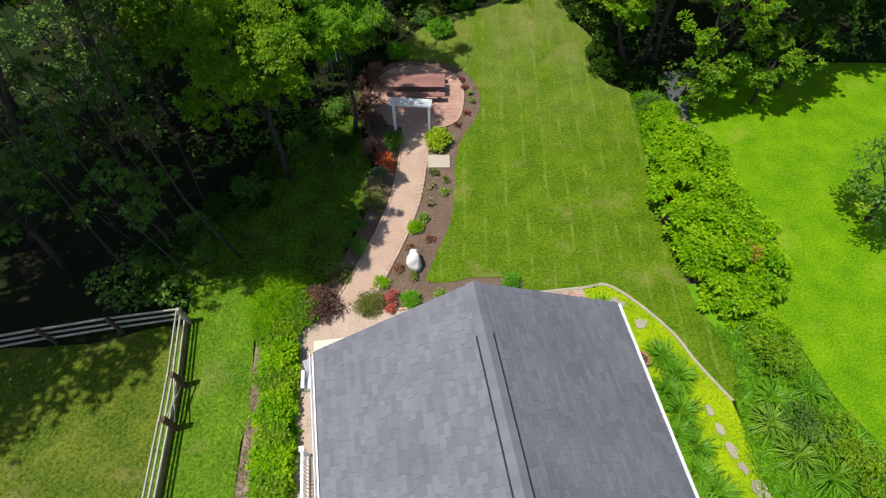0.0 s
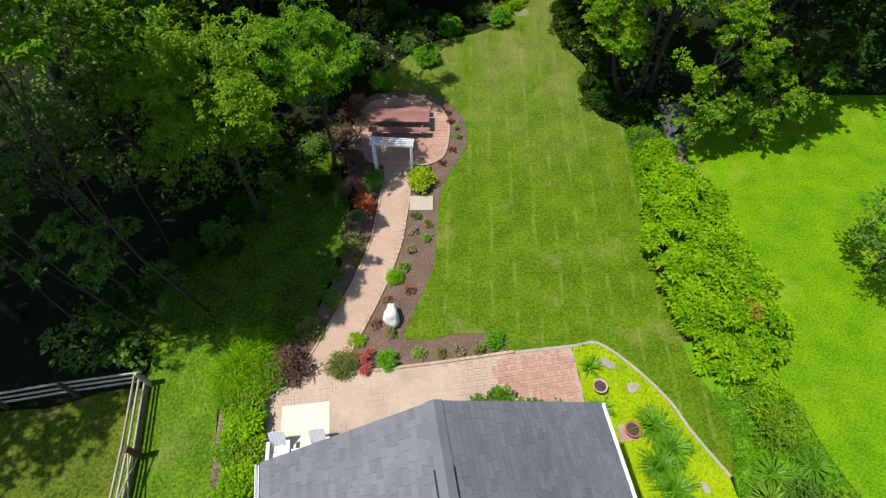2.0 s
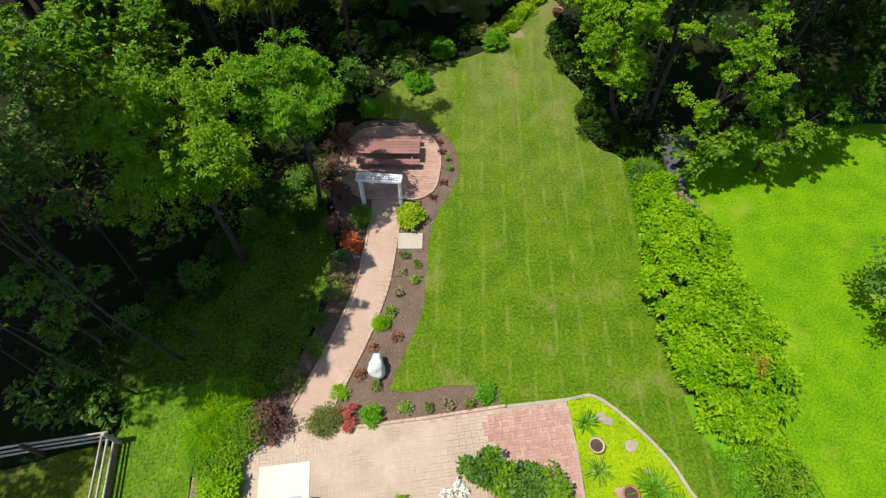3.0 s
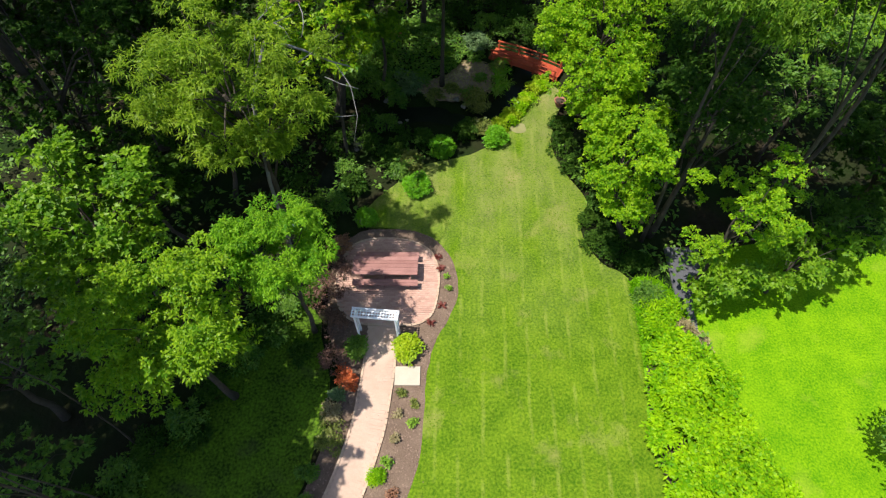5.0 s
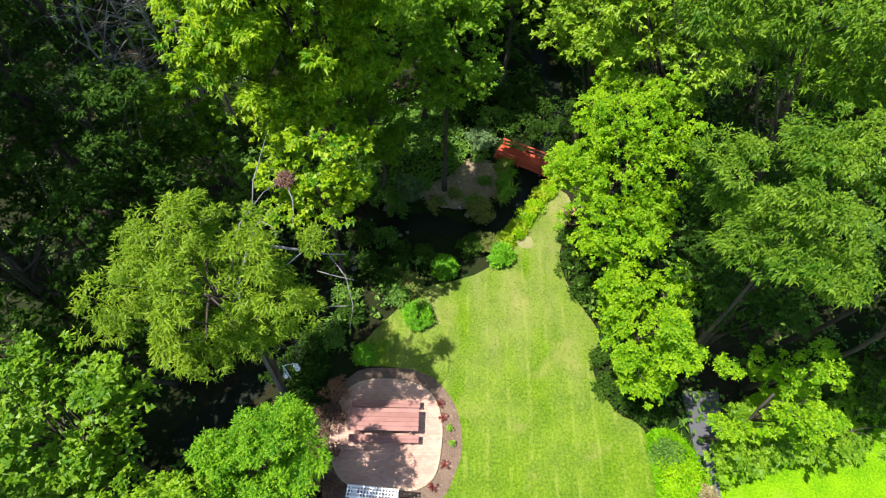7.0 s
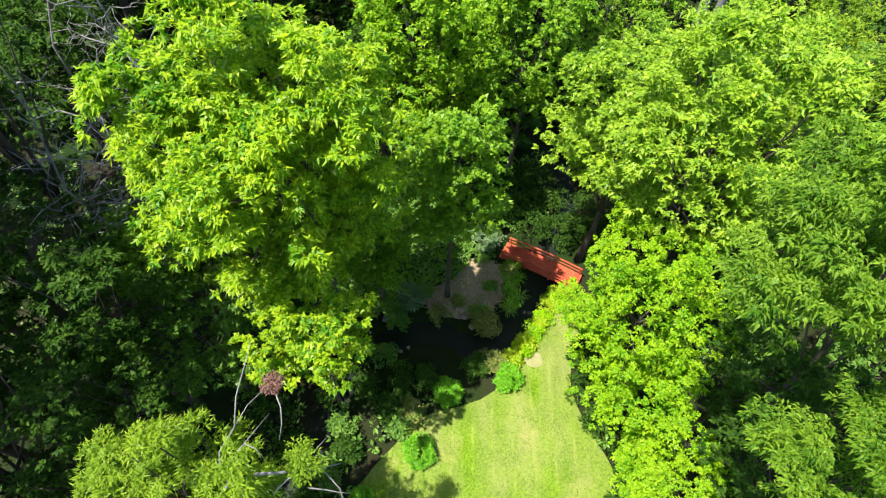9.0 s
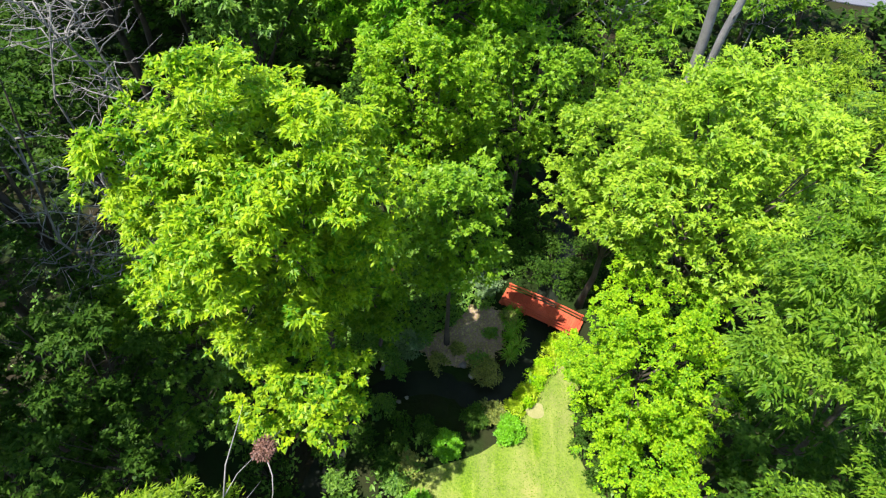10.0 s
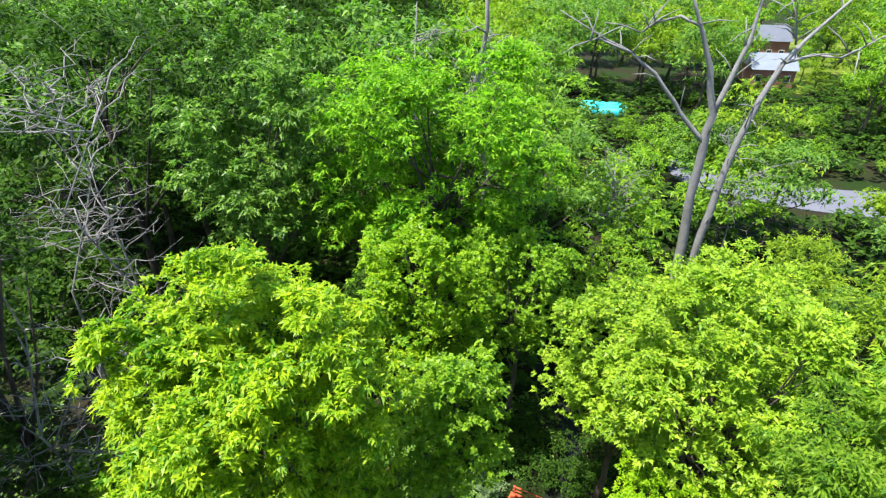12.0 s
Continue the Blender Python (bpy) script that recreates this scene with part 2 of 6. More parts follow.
TEAL = material("turquoise_cover", (0.02, 0.42, 0.46), (0.05, 0.58, 0.62), 0.5, 8, 0.5, 0.4)
RED_BRICK = material("red_brick_wall", (0.17, 0.07, 0.055), (0.26, 0.125, 0.1), 0.9, 20, 0.8, 0.3)
ROOF_PALE = material("pale_grey_roof", (0.1, 0.12, 0.155), (0.15, 0.175, 0.215), 0.85, 14, 0.6, 0.3)
ROOF_FAR = material("slate_grey_roof", (0.06, 0.07, 0.095), (0.095, 0.105, 0.13), 0.85, 14, 0.6, 0.3)
GLASS_DARK = material("dark_window_glass", (0.02, 0.025, 0.03), (0.04, 0.045, 0.05), 0.1, 4, 0.5, 0.0, gloss=0.6)
METAL_BLUE = material("pale_blue_metal", (0.45, 0.58, 0.62), (0.6, 0.72, 0.76), 0.5, 30, 2, 0.1)
ORANGE_CLAY = material("orange_clay", (0.45, 0.17, 0.08), (0.6, 0.27, 0.15), 0.85, 20, 2, 0.3)
WATER = material("dark_creek_water", (0.006, 0.009, 0.006), (0.014, 0.018, 0.012), 0.3, 3, 0.5, 0.2, gloss=0.08)
BANK = material("tan_bank_soil", (0.13, 0.09, 0.065), (0.3, 0.22, 0.165), 0.95, 9, 0.9, 0.8, depth=0.04)

L_HERO = leaf_material("yellow_green_leaves", (0.058, 0.185, 0.006), (0.35, 0.45, 0.012), 0.5)
L_SUN = leaf_material("sunny_green_leaves", (0.08, 0.2, 0.006), (0.265, 0.39, 0.013), 0.5)
L_YELLOW = leaf_material("pale_yellow_green_leaves", (0.105, 0.215, 0.01), (0.31, 0.42, 0.028), 0.48)
L_PALE = leaf_material("pale_green_leaves", (0.05, 0.13, 0.008), (0.17, 0.27, 0.019), 0.48, 0.12)
L_VIVID = leaf_material("vivid_green_leaves", (0.085, 0.23, 0.005), (0.3, 0.44, 0.01), 0.5, 0.15)
L_COOL = leaf_material("cool_green_leaves", (0.055, 0.185, 0.008), (0.235, 0.41, 0.018), 0.5, 0.12)
L_BRIGHT = leaf_material("bright_green_leaves", (0.068, 0.175, 0.008), (0.21, 0.34, 0.016), 0.48)
L_MID = leaf_material("mid_green_leaves", (0.052, 0.135, 0.02), (0.155, 0.27, 0.032), 0.46)
L_OLIVE = leaf_material("olive_green_leaves", (0.085, 0.165, 0.009), (0.22, 0.31, 0.018), 0.47, 0.12)
# Leaf copy darkened for shade, so sunlit crowns read as shaded wood.
L_SHADED = leaf_material("shade_dark_leaves", (0.015, 0.045, 0.006), (0.052, 0.104, 0.012), 0.36, 0.04)
L_GREY = leaf_material("grey_green_leaves", (0.06, 0.12, 0.045), (0.15, 0.22, 0.09), 0.3)
L_LIME = leaf_material("lime_leaves", (0.18, 0.3, 0.006), (0.36, 0.44, 0.012), 0.4)
L_HEDGE = leaf_material("hedge_leaves", (0.09, 0.25, 0.003), (0.3, 0.48, 0.005), 0.45, 0.1)
L_LILY = leaf_material("strap_leaves", (0.065, 0.19, 0.008), (0.16, 0.35, 0.014), 0.38)
L_LILY_PALE = leaf_material("pale_strap_leaves", (0.1, 0.22, 0.015), (0.24, 0.36, 0.04), 0.35)
L_BOX = leaf_material("clipped_bush_leaves", (0.06, 0.2, 0.005), (0.13, 0.32, 0.008), 0.32)
L_PURPLE = leaf_material("purple_brown_leaves", (0.06, 0.03, 0.024), (0.19, 0.1, 0.075), 0.3)
L_RED = leaf_material("red_orange_leaves", (0.3, 0.05, 0.02), (0.5, 0.13, 0.04), 0.3)
L_CORAL = leaf_material("coral_flowers", (0.32, 0.05, 0.035), (0.52, 0.13, 0.1), 0.3)
L_ROSE = leaf_material("rose_bush_leaves", (0.06, 0.085, 0.014), (0.22, 0.24, 0.05), 0.3)
L_WINE = leaf_material("wine_red_leaves", (0.07, 0.015, 0.012), (0.16, 0.045, 0.035), 0.3)
L_WHITE = leaf_material("white_petals", (0.7, 0.7, 0.68), (0.82, 0.82, 0.8), 0.2)
L_DRY = leaf_material("dry_tan_leaves", (0.16, 0.13, 0.06), (0.34, 0.28, 0.15), 0.3)
L_TIPS = leaf_material("olive_rusty_leaves", (0.14, 0.2, 0.012), (0.4, 0.24, 0.03), 0.4)
L_RUST = leaf_material("rust_brown_leaves", (0.16, 0.07, 0.04), (0.3, 0.15, 0.09), 0.3)

# ---- building tools ----
rng = np.random.default_rng(7)


def mesh_of(name, bm, mat, smooth=False):
    me = bpy.data.meshes.new(name)
    bm.normal_update()
    bm.to_mesh(me)
    bm.free()
    me.materials.append(mat)
    if smooth:
        me.polygons.foreach_set("use_smooth", [True] * len(me.polygons))
    return me


def part(name, bm, mat, parent, label="", smooth=False):
    """Links a bmesh (or a ready mesh) as one mesh object under a thing or a part."""
    me = bm if isinstance(bm, bpy.types.Mesh) else mesh_of(name, bm, mat, smooth)
    ob = new(name, me)
    ob.parent = parent
    return tagged(ob, label)


def thing(name, m, label, category, group="", kind=""):
    ob = new(name)
    ob.empty_display_size = 0.2
    ob.matrix_world = m
    return tagged(ob, label, category, group, kind)


def solid(name, bm, mat, m, label, category, group="", kind="", smooth=False):
    ob = new(name, mesh_of(name, bm, mat, smooth))
    ob.matrix_world = m
    return tagged(ob, label, category, group, kind)


def box(bm, x, y, z, sx, sy, sz, turn=None, bevel=0.0):
    """A box centred at x, y, z."""
    m = Matrix.Translation((x, y, z)) @ (turn or Matrix.Identity(4)) @ Matrix.Diagonal((sx, sy, sz, 1))
    made = bmesh.ops.create_cube(bm, size=1, matrix=m)
    if bevel:
        edges = list({e for v in made["verts"] for e in v.link_edges})
        bmesh.ops.bevel(bm, geom=edges, offset=bevel, segments=1, affect="EDGES")
    return bm


def tube(bm, points, radii, sides=7):
    """A tapered, closed limb along points."""
    rings = []
    pts = [Vector(p) for p in points]
    side = Vector((1, 0.13, 0.07))
    for i, p in enumerate(pts):
        d = (pts[min(i + 1, len(pts) - 1)] - pts[max(i - 1, 0)]).normalized()
        a = (side - d * side.dot(d))
        a = a.normalized() if a.length > 0.05 else d.orthogonal().normalized()
        c = d.cross(a)
        rings.append([bm.verts.new(p + (a * math.cos(2 * math.pi * k / sides) + c * math.sin(2 * math.pi * k / sides)) * radii[i]) for k in range(sides)])
    for r0, r1 in zip(rings, rings[1:]):
        for k in range(sides):
            bm.faces.new((r0[k], r0[(k + 1) % sides], r1[(k + 1) % sides], r1[k]))
    bm.faces.new(rings[0][::-1])
    bm.faces.new(rings[-1])
    return bm


def lathe(bm, profile, sides=20):
    """Turns a list of (radius, height) round z."""
    rings = [[bm.verts.new((r * math.cos(2 * math.pi * k / sides), r * math.sin(2 * math.pi * k / sides), z)) for k in range(sides)] for r, z in profile]
    for r0, r1 in zip(rings, rings[1:]):
        for k in range(sides):
            bm.faces.new((r0[k], r0[(k + 1) % sides], r1[(k + 1) % sides], r1[k]))
    bm.faces.new(rings[0][::-1])
    bm.faces.new(rings[-1])
    return bm


def smooth_line(points, steps=6, closed=False):
    """A rounded line through points."""
    p = [Vector((*q, 0)) for q in points]
    n = len(p)
    out = []
    for i in range(n if closed else n - 1):
        a, b, c, d = (p[(i + k) % n] if closed else p[min(max(i + k, 0), n - 1)] for k in (-1, 0, 1, 2))
        for s in range(steps):
            t = s / steps
            v = 0.5 * (2 * b + (c - a) * t + (2 * a - 5 * b + 4 * c - d) * t * t + (3 * b - a - 3 * c + d) * t ** 3)
            out.append((v.x, v.y))
    if not closed:
        out.append((p[-1].x, p[-1].y))
    return out


def sheet(name, outline, top, thick, mat, label, category, kind="structure", wobble=0.0):
    """A flat piece of ground with a real edge, from its outline."""
    bm = bmesh.new()
    pts = []
    for i, (x, y) in enumerate(outline):
        w = wobble * (noise.noise((x * 2.1, y * 2.1, 3.0)))
        pts.append((x + w, y + wobble * noise.noise((x * 2.3, y * 1.9, 9.0))))
    verts = [bm.verts.new((x, y, top)) for x, y in pts]
    face = bm.faces.new(verts)
    face.normal_update()
    if face.normal.z < 0:
        face.normal_flip()
    got = bmesh.ops.extrude_face_region(bm, geom=[face])
    low = [v for v in got["geom"] if isinstance(v, bmesh.types.BMVert)]
    for v in low:
        v.co.z -= thick
    bmesh.ops.recalc_face_normals(bm, faces=bm.faces)
    bmesh.ops.triangulate(bm, faces=[f for f in bm.faces if len(f.verts) > 4])
    return solid(name, bm, mat, Matrix.Identity(4), label, category, "", kind)


def inside(points, outline):
    """Which of the points (n, 2) lie in the outline."""
    x, y = points[:, 0], points[:, 1]
    hit = np.zeros(len(points), bool)
    o = np.array(outline)
    for (x0, y0), (x1, y1) in zip(o, np.roll(o, -1, 0)):
        if y0 != y1:
            hit ^= ((y0 > y) != (y1 > y)) & (x < (x1 - x0) * (y - y0) / (y1 - y0) + x0)
    return hit


def quick_mesh(name, verts, faces, mat):
    """A mesh from arrays of verts (n, 3) and faces (m, k)."""
    me = bpy.data.meshes.new(name)
    k = faces.shape[1]
    me.vertices.add(len(verts))
    me.vertices.foreach_set("co", np.ascontiguousarray(verts, dtype=np.float32).ravel())
    me.loops.add(faces.size)
    me.loops.foreach_set("vertex_index", np.ascontiguousarray(faces, dtype=np.int32).ravel())
    me.polygons.add(len(faces))
    me.polygons.foreach_set("loop_start", np.arange(0, faces.size, k, dtype=np.int32))
    me.polygons.foreach_set("use_smooth", np.zeros(len(faces), bool))
    me.update(calc_edges=True)
    me.materials.append(mat)
    return me


def unit(v):
    return v / np.maximum(np.linalg.norm(v, axis=-1, keepdims=True), 1e-6)


def leaves(name, at, way, length, width, droop, mat, r, simple=False):
    """Folded two-triangle leaves, or simple one-triangle leaflets: at (n, 3) the stalk, way (n, 3) where the leaf points."""
    n = len(at)
    way = unit(way)
    side = unit(np.cross(way, np.array((0, 0, 1.0))) + r.normal(0, 0.35, (n, 3)))
    ln = length * r.uniform(0.65, 1.25, (n, 1))
    wd = width * r.uniform(0.7, 1.25, (n, 1))
    mid = at + way * ln * 0.45
    tip = at + way * ln
    tip[:, 2] -= (ln[:, 0] * droop * r.uniform(0.4, 1.4, n))
    if simple:
        v = np.stack([at - side * wd / 2, at + side * wd / 2, tip], 1).reshape(-1, 3)
        return quick_mesh(name, v, np.arange(n * 3).reshape(-1, 3), mat)
    v = np.stack([at, mid - side * wd / 2, mid + side * wd / 2, tip], 1).reshape(-1, 3)
    b = np.arange(n)[:, None] * 4
    f = np.concatenate([b + (0, 2, 1), b + (1, 2, 3)], 1).reshape(-1, 3)
    return quick_mesh(name, v, f, mat)


def ball(r, n):
    return unit(r.normal(0, 1, (n, 3)))


def crown_leaves(name, r, radius, clumps, clump, sprays, per, length, width, droop, mat, hollow=0.55, low=-0.45, flat=0.6, rough=0.22, lobes=0, simple=False, loose=0.3):
    """A crown of leafy clumps about the origin, within the three radii: lumpy, with gaps between its lobes. Gives the mesh and the clump centres."""
    d = ball(r, clumps * 4)
    d = d[d[:, 2] > low][:clumps]
    n = len(d)
    R = np.array(radius)
    if lobes:
        g = ball(r, lobes * 4)
        g = g[g[:, 2] > low - 0.1][:lobes]
        for _ in range(12):
            gap = g[:, None] - g[None]
            g = unit(g + 0.06 * (gap / (np.linalg.norm(gap, axis=-1, keepdims=True) ** 2 + 0.05)).sum(1))
            g[:, 2] = np.maximum(g[:, 2], low - 0.1)
        own = r.integers(0, len(g), n)
        wide = r.uniform(0.28, 0.46, len(g)) * (7 / lobes) ** 0.3
        reach = r.uniform(0.42, 0.86, len(g))
        d = unit(d + g[own] * 0.7 + (0, 0, 0.15))
        c = (g[own] * reach[own][:, None] + d * wide[own][:, None] * r.uniform(0.35, 1.2, (n, 1))) * R
        free = r.uniform(0, 1, n) < loose
        c[free] = (ball(r, n) * (1, 1, 0.9))[free] * R * r.uniform(0.4, 1.0, (n, 1))[free]
        c[:, 2] = np.maximum(c[:, 2], -0.8 * R[2])
    else:
        lump = np.array([noise.noise(Vector(q * 1.7) + Vector((radius[0] * 7, radius[2] * 3, 0))) for q in d])
        far = (hollow + (1 - hollow) * r.uniform(0, 1, n) ** 0.6) * (1 + rough * 2 * lump)
        c = d * far[:, None] * R
    size = clump * r.uniform(0.5, 1.5, n)
    s = ball(r, n * sprays).reshape(n, sprays, 3)
    s[..., 2] = np.abs(s[..., 2]) * 0.95 - 0.2
    shell = r.uniform(0.35, 1.05, (n, sprays, 1)) ** 0.6
    p = c[:, None] + s * shell * size[:, None, None] * np.array((1, 1, flat))
    out = s + d[:, None] * 0.5
    p, out = p.reshape(-1, 3), unit(out.reshape(-1, 3))
    m = len(p)
    turn = r.uniform(0, 2 * math.pi, (m, 1)) + np.arange(per)[None] * (2 * math.pi / per) + r.normal(0, 0.25, (m, per))
    fan = np.stack([np.cos(turn), np.sin(turn), r.uniform(-0.3, 0.35, (m, per))], 2)
    way = unit(fan * 0.75 + out[:, None] * 0.6 + r.normal(0, 0.5, (m, per, 3)))
    at = np.repeat(p, per, 0) + unit(fan + out[:, None] * 0.6 + r.normal(0, 0.6, (m, per, 3))).reshape(-1, 3) * length * r.uniform(0.0, 0.9, (m * per, 1))
    return leaves(name, at, way.reshape(-1, 3), length, width, droop, mat, r, simple), c


def limbs(r, base, crown_at, centres, thick, count, bend=0.08, bark=7):
    """A bent trunk from base to the crown, and limbs to some clumps."""
    bm = bmesh.new()
    b, c = Vector(base), Vector(crown_at)
    n = 7
    line = []
    sway = Vector((r.normal(0, 1), r.normal(0, 1), 0)) * (c - b).length * bend
    for i in range(n):
        t = i / (n - 1)
        line.append(b.lerp(c, t) + sway * math.sin(t * math.pi) * 0.6 + Vector((r.normal(0, 0.05), r.normal(0, 0.05), 0)))
    tube(bm, line, [thick * (1.35 if i == 0 else 1.0 - 0.11 * i) for i in range(n)], bark)
    for k in r.permutation(len(centres))[:count]:
        e = Vector(centres[k]) + c
        t = r.uniform(0.45, 0.98)
        i = min(int(t * (n - 1)), n - 2)
        s = line[i].lerp(line[i + 1], t * (n - 1) - i)
        mid = s.lerp(e, 0.5) + Vector((r.normal(0, 0.2), r.normal(0, 0.2), abs(r.normal(0, 0.35))))
        q = thick * (0.42 - 0.2 * t)
        tube(bm, [s, s.lerp(mid, 0.55) + Vector((0, 0, 0.05)), mid, mid.lerp(e, 0.6), e], [q, q * 0.8, q * 0.6, q * 0.4, q * 0.15], 5)
    return bm


def tree(x, y, crown_z, radius, label, mat=None, seed=1, trunk=0.22, clumps=60, clump=1.1, sprays=34, per=6, length=0.36, width=0.13, droop=0.35, flat=0.8,
         count=16, lean=(0.0, 0.0), bark=None, group="wood", **more):
    """A tree on the ground at x, y whose crown's middle is at height crown_z."""
    r = np.random.default_rng(seed)
    ob = thing("tree", pose(x, y, 0), label, "tree", group)
    if more.get("lobes"):
        clumps, clump, sprays = int(clumps * 1.9), clump * 0.84, int(sprays * 0.34)
    me, centres = crown_leaves("crown", r, radius, clumps, clump, sprays, per, length, width, droop, mat, flat=flat, **more)
    part("trunk", limbs(r, (-lean[0], -lean[1], -0.15), (0, 0, crown_z), centres, trunk, count), bark or BARK, ob, "", True)
    top = part("crown", me, mat, ob)
    top.location = (0, 0, crown_z)
    return ob


def shrub(name, x, y, radius, label, category, mat, seed=1, clumps=14, clump=0.35, sprays=26, per=5, length=0.14, width=0.06, droop=0.2, group="", z=0.0, **more):
    """A leafy shrub with its stems, on the ground."""
    r = np.random.default_rng(seed)
    ob = thing(name, pose(x, y, z), label, category, group)
    me, centres = crown_leaves("foliage", r, radius, clumps, clump, sprays, per, length, width, droop, mat, **{"low": -0.3, "hollow": 0.5, **more})
    up = radius[2] * 0.62
    bm = bmesh.new()
    for k in range(min(7, len(centres))):
        e = Vector(centres[k]) * 0.85 + Vector((0, 0, up))
        e.z = max(e.z, 0.1)
        tube(bm, [(e.x * 0.1, e.y * 0.1, -0.06), (e.x * 0.45, e.y * 0.45, e.z * 0.55), e], [0.025 * radius[2] + 0.008, 0.016 * radius[2] + 0.005, 0.004], 5)
    part("stem", bm, BARK, ob, "", True)
    part("foliage", me, mat, ob).location = (0, 0, up)
    return ob


def strap_plant(name, x, y, size, count, label, category, mat, seed=1, group="", width=0.035, stiff=0.5, tall=0.7):
    """A rosette of long arching leaves."""
    r = np.random.default_rng(seed)
    ob = thing(name, pose(x, y, 0), label, category, group)
    a = r.uniform(0, 2 * math.pi, count)
    reach = size * r.uniform(0.45, 1.1, count)
    high = tall * size * r.uniform(0.6, 1.15, count)
    d = np.stack([np.cos(a), np.sin(a), np.zeros(count)], 1)
    s = np.stack([-np.sin(a), np.cos(a), np.zeros(count)], 1)
    b0 = d * r.uniform(0, 0.12, (count, 1)) * size
    rows = []
    for t, w in ((0.0, 0.6), (0.4, 1.0), (0.75, 0.8), (1.0, 0.06)):
        p = b0 + d * reach[:, None] * t ** (1.0 + stiff * 0.4)
        p[:, 2] = high * (math.sin(min(t * 1.25, 1.1) * math.pi * 0.55) - (0.55 * (1 - stiff)) * t ** 3) - 0.03 * (t == 0)
        rows += [p - s * width * w / 2, p + s * width * w / 2]
    v = np.stack(rows, 1).reshape(-1, 3)
    b = np.arange(count)[:, None] * 8
    f = np.concatenate([b + (0, 1, 3, 2), b + (2, 3, 5, 4), b + (4, 5, 7, 6)], 1).reshape(-1, 4)
    part("foliage", quick_mesh("foliage", v, f, mat), mat, ob)
    return ob


def turf(name, outline, density, height, mat, label, seed, width=0.02, lean=1.5):
    """Blades of grass over an outline: one joined sheet of stuff."""
    r = np.random.default_rng(seed)
    o = np.array(outline)
    lo, hi = o.min(0), o.max(0)
    n = int((hi[0] - lo[0]) * (hi[1] - lo[1]) * density)
    p = r.uniform(lo, hi, (n, 2))
    p = p[inside(p, outline)]
    n = len(p)
    a = r.uniform(0, 2 * math.pi, n)
    h = height * r.uniform(0.5, 1.5, n)
    side = np.stack([np.cos(a), np.sin(a), np.zeros(n)], 1) * width * r.uniform(0.6, 1.4, (n, 1))
    base = np.concatenate([p, np.zeros((n, 1))], 1)
    tip = base + np.stack([r.normal(0, lean, n) * h, r.normal(0, lean, n) * h, h], 1)
    v = np.stack([base - side, base + side, tip], 1).reshape(-1, 3)
    me = quick_mesh(name, v, np.arange(len(v)).reshape(-1, 3), mat)
    return tagged(new(name, me), label, "grass", "", "stuff")

# ---- ground ----
CREEK = smooth_line([(-11.0, 22.5), (-7.5, 26.0), (-5.3, 29.5), (-4.2, 32.6), (-2.2, 34.7), (0.4, 35.3), (2.8, 34.4), (4.9, 35.9), (6.2, 38.0), (7.0, 40.5), (9.0, 45.0), (8.0, 52.0)], 5)


def creek_gap(x, y):
    c = np.array(CREEK)
    return np.sqrt(((np.stack([x, y], -1)[:, None] - c[None]) ** 2).sum(-1)).min(1)


def build_ground():
    core_x, core_y = np.arange(-30, 34, 0.8), np.arange(-14, 62, 0.8)
    grow = np.cumsum(1.4 * 1.22 ** np.arange(26))
    xs = np.concatenate([core_x[0] - grow[::-1], core_x, core_x[-1] + grow])
    ys = np.concatenate([core_y[0] - grow[::-1], core_y, core_y[-1] + grow])
    gx, gy = np.meshgrid(xs, ys)
    x, y = gx.ravel(), gy.ravel()
    z = np.array([noise.noise((a * 0.35, b * 0.35, 0.0)) * 0.04 for a, b in zip(x, y)]) - 0.12
    z -= 0.65 * np.exp(-(creek_gap(x, y) / 0.95) ** 2)
    w, h = len(xs), len(ys)
    i = (np.arange(h - 1)[:, None] * w + np.arange(w - 1)[None]).ravel()
    f = np.stack([i, i + 1, i + w + 1, i + w], 1)
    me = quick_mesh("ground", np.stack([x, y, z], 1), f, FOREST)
    tagged(new("ground", me), "woodland soil and leaf litter, darkened to hold the trees' shade", "ground", "", "structure")


build_ground()


def ribbon(line, width, z, thick=0.02):
    bm = bmesh.new()
    left, right = [], []
    for i, p in enumerate(line):
        a, b = line[max(i - 1, 0)], line[min(i + 1, len(line) - 1)]
        d = Vector((b[0] - a[0], b[1] - a[1])).normalized()
        wd = width(i) if callable(width) else width
        left.append((p[0] - d.y * wd / 2, p[1] + d.x * wd / 2))
        right.append((p[0] + d.y * wd / 2, p[1] - d.x * wd / 2))
    rows = [[bm.verts.new((*q, zz)) for q in side] for side in (left, right) for zz in (z, z - thick)]
    lt, lb, rt, rb = rows
    for i in range(len(line) - 1):
        bm.faces.new((lt[i], rt[i], rt[i + 1], lt[i + 1]))
        bm.faces.new((lb[i], lt[i], lt[i + 1], lb[i + 1]))
        bm.faces.new((rt[i], rb[i], rb[i + 1], rt[i + 1]))
    bmesh.ops.recalc_face_normals(bm, faces=bm.faces)
    return bm


solid("water", ribbon(CREEK, 1.5, -0.5), WATER, Matrix.Identity(4), "dark still water of a narrow shaded creek", "water", "", "structure")

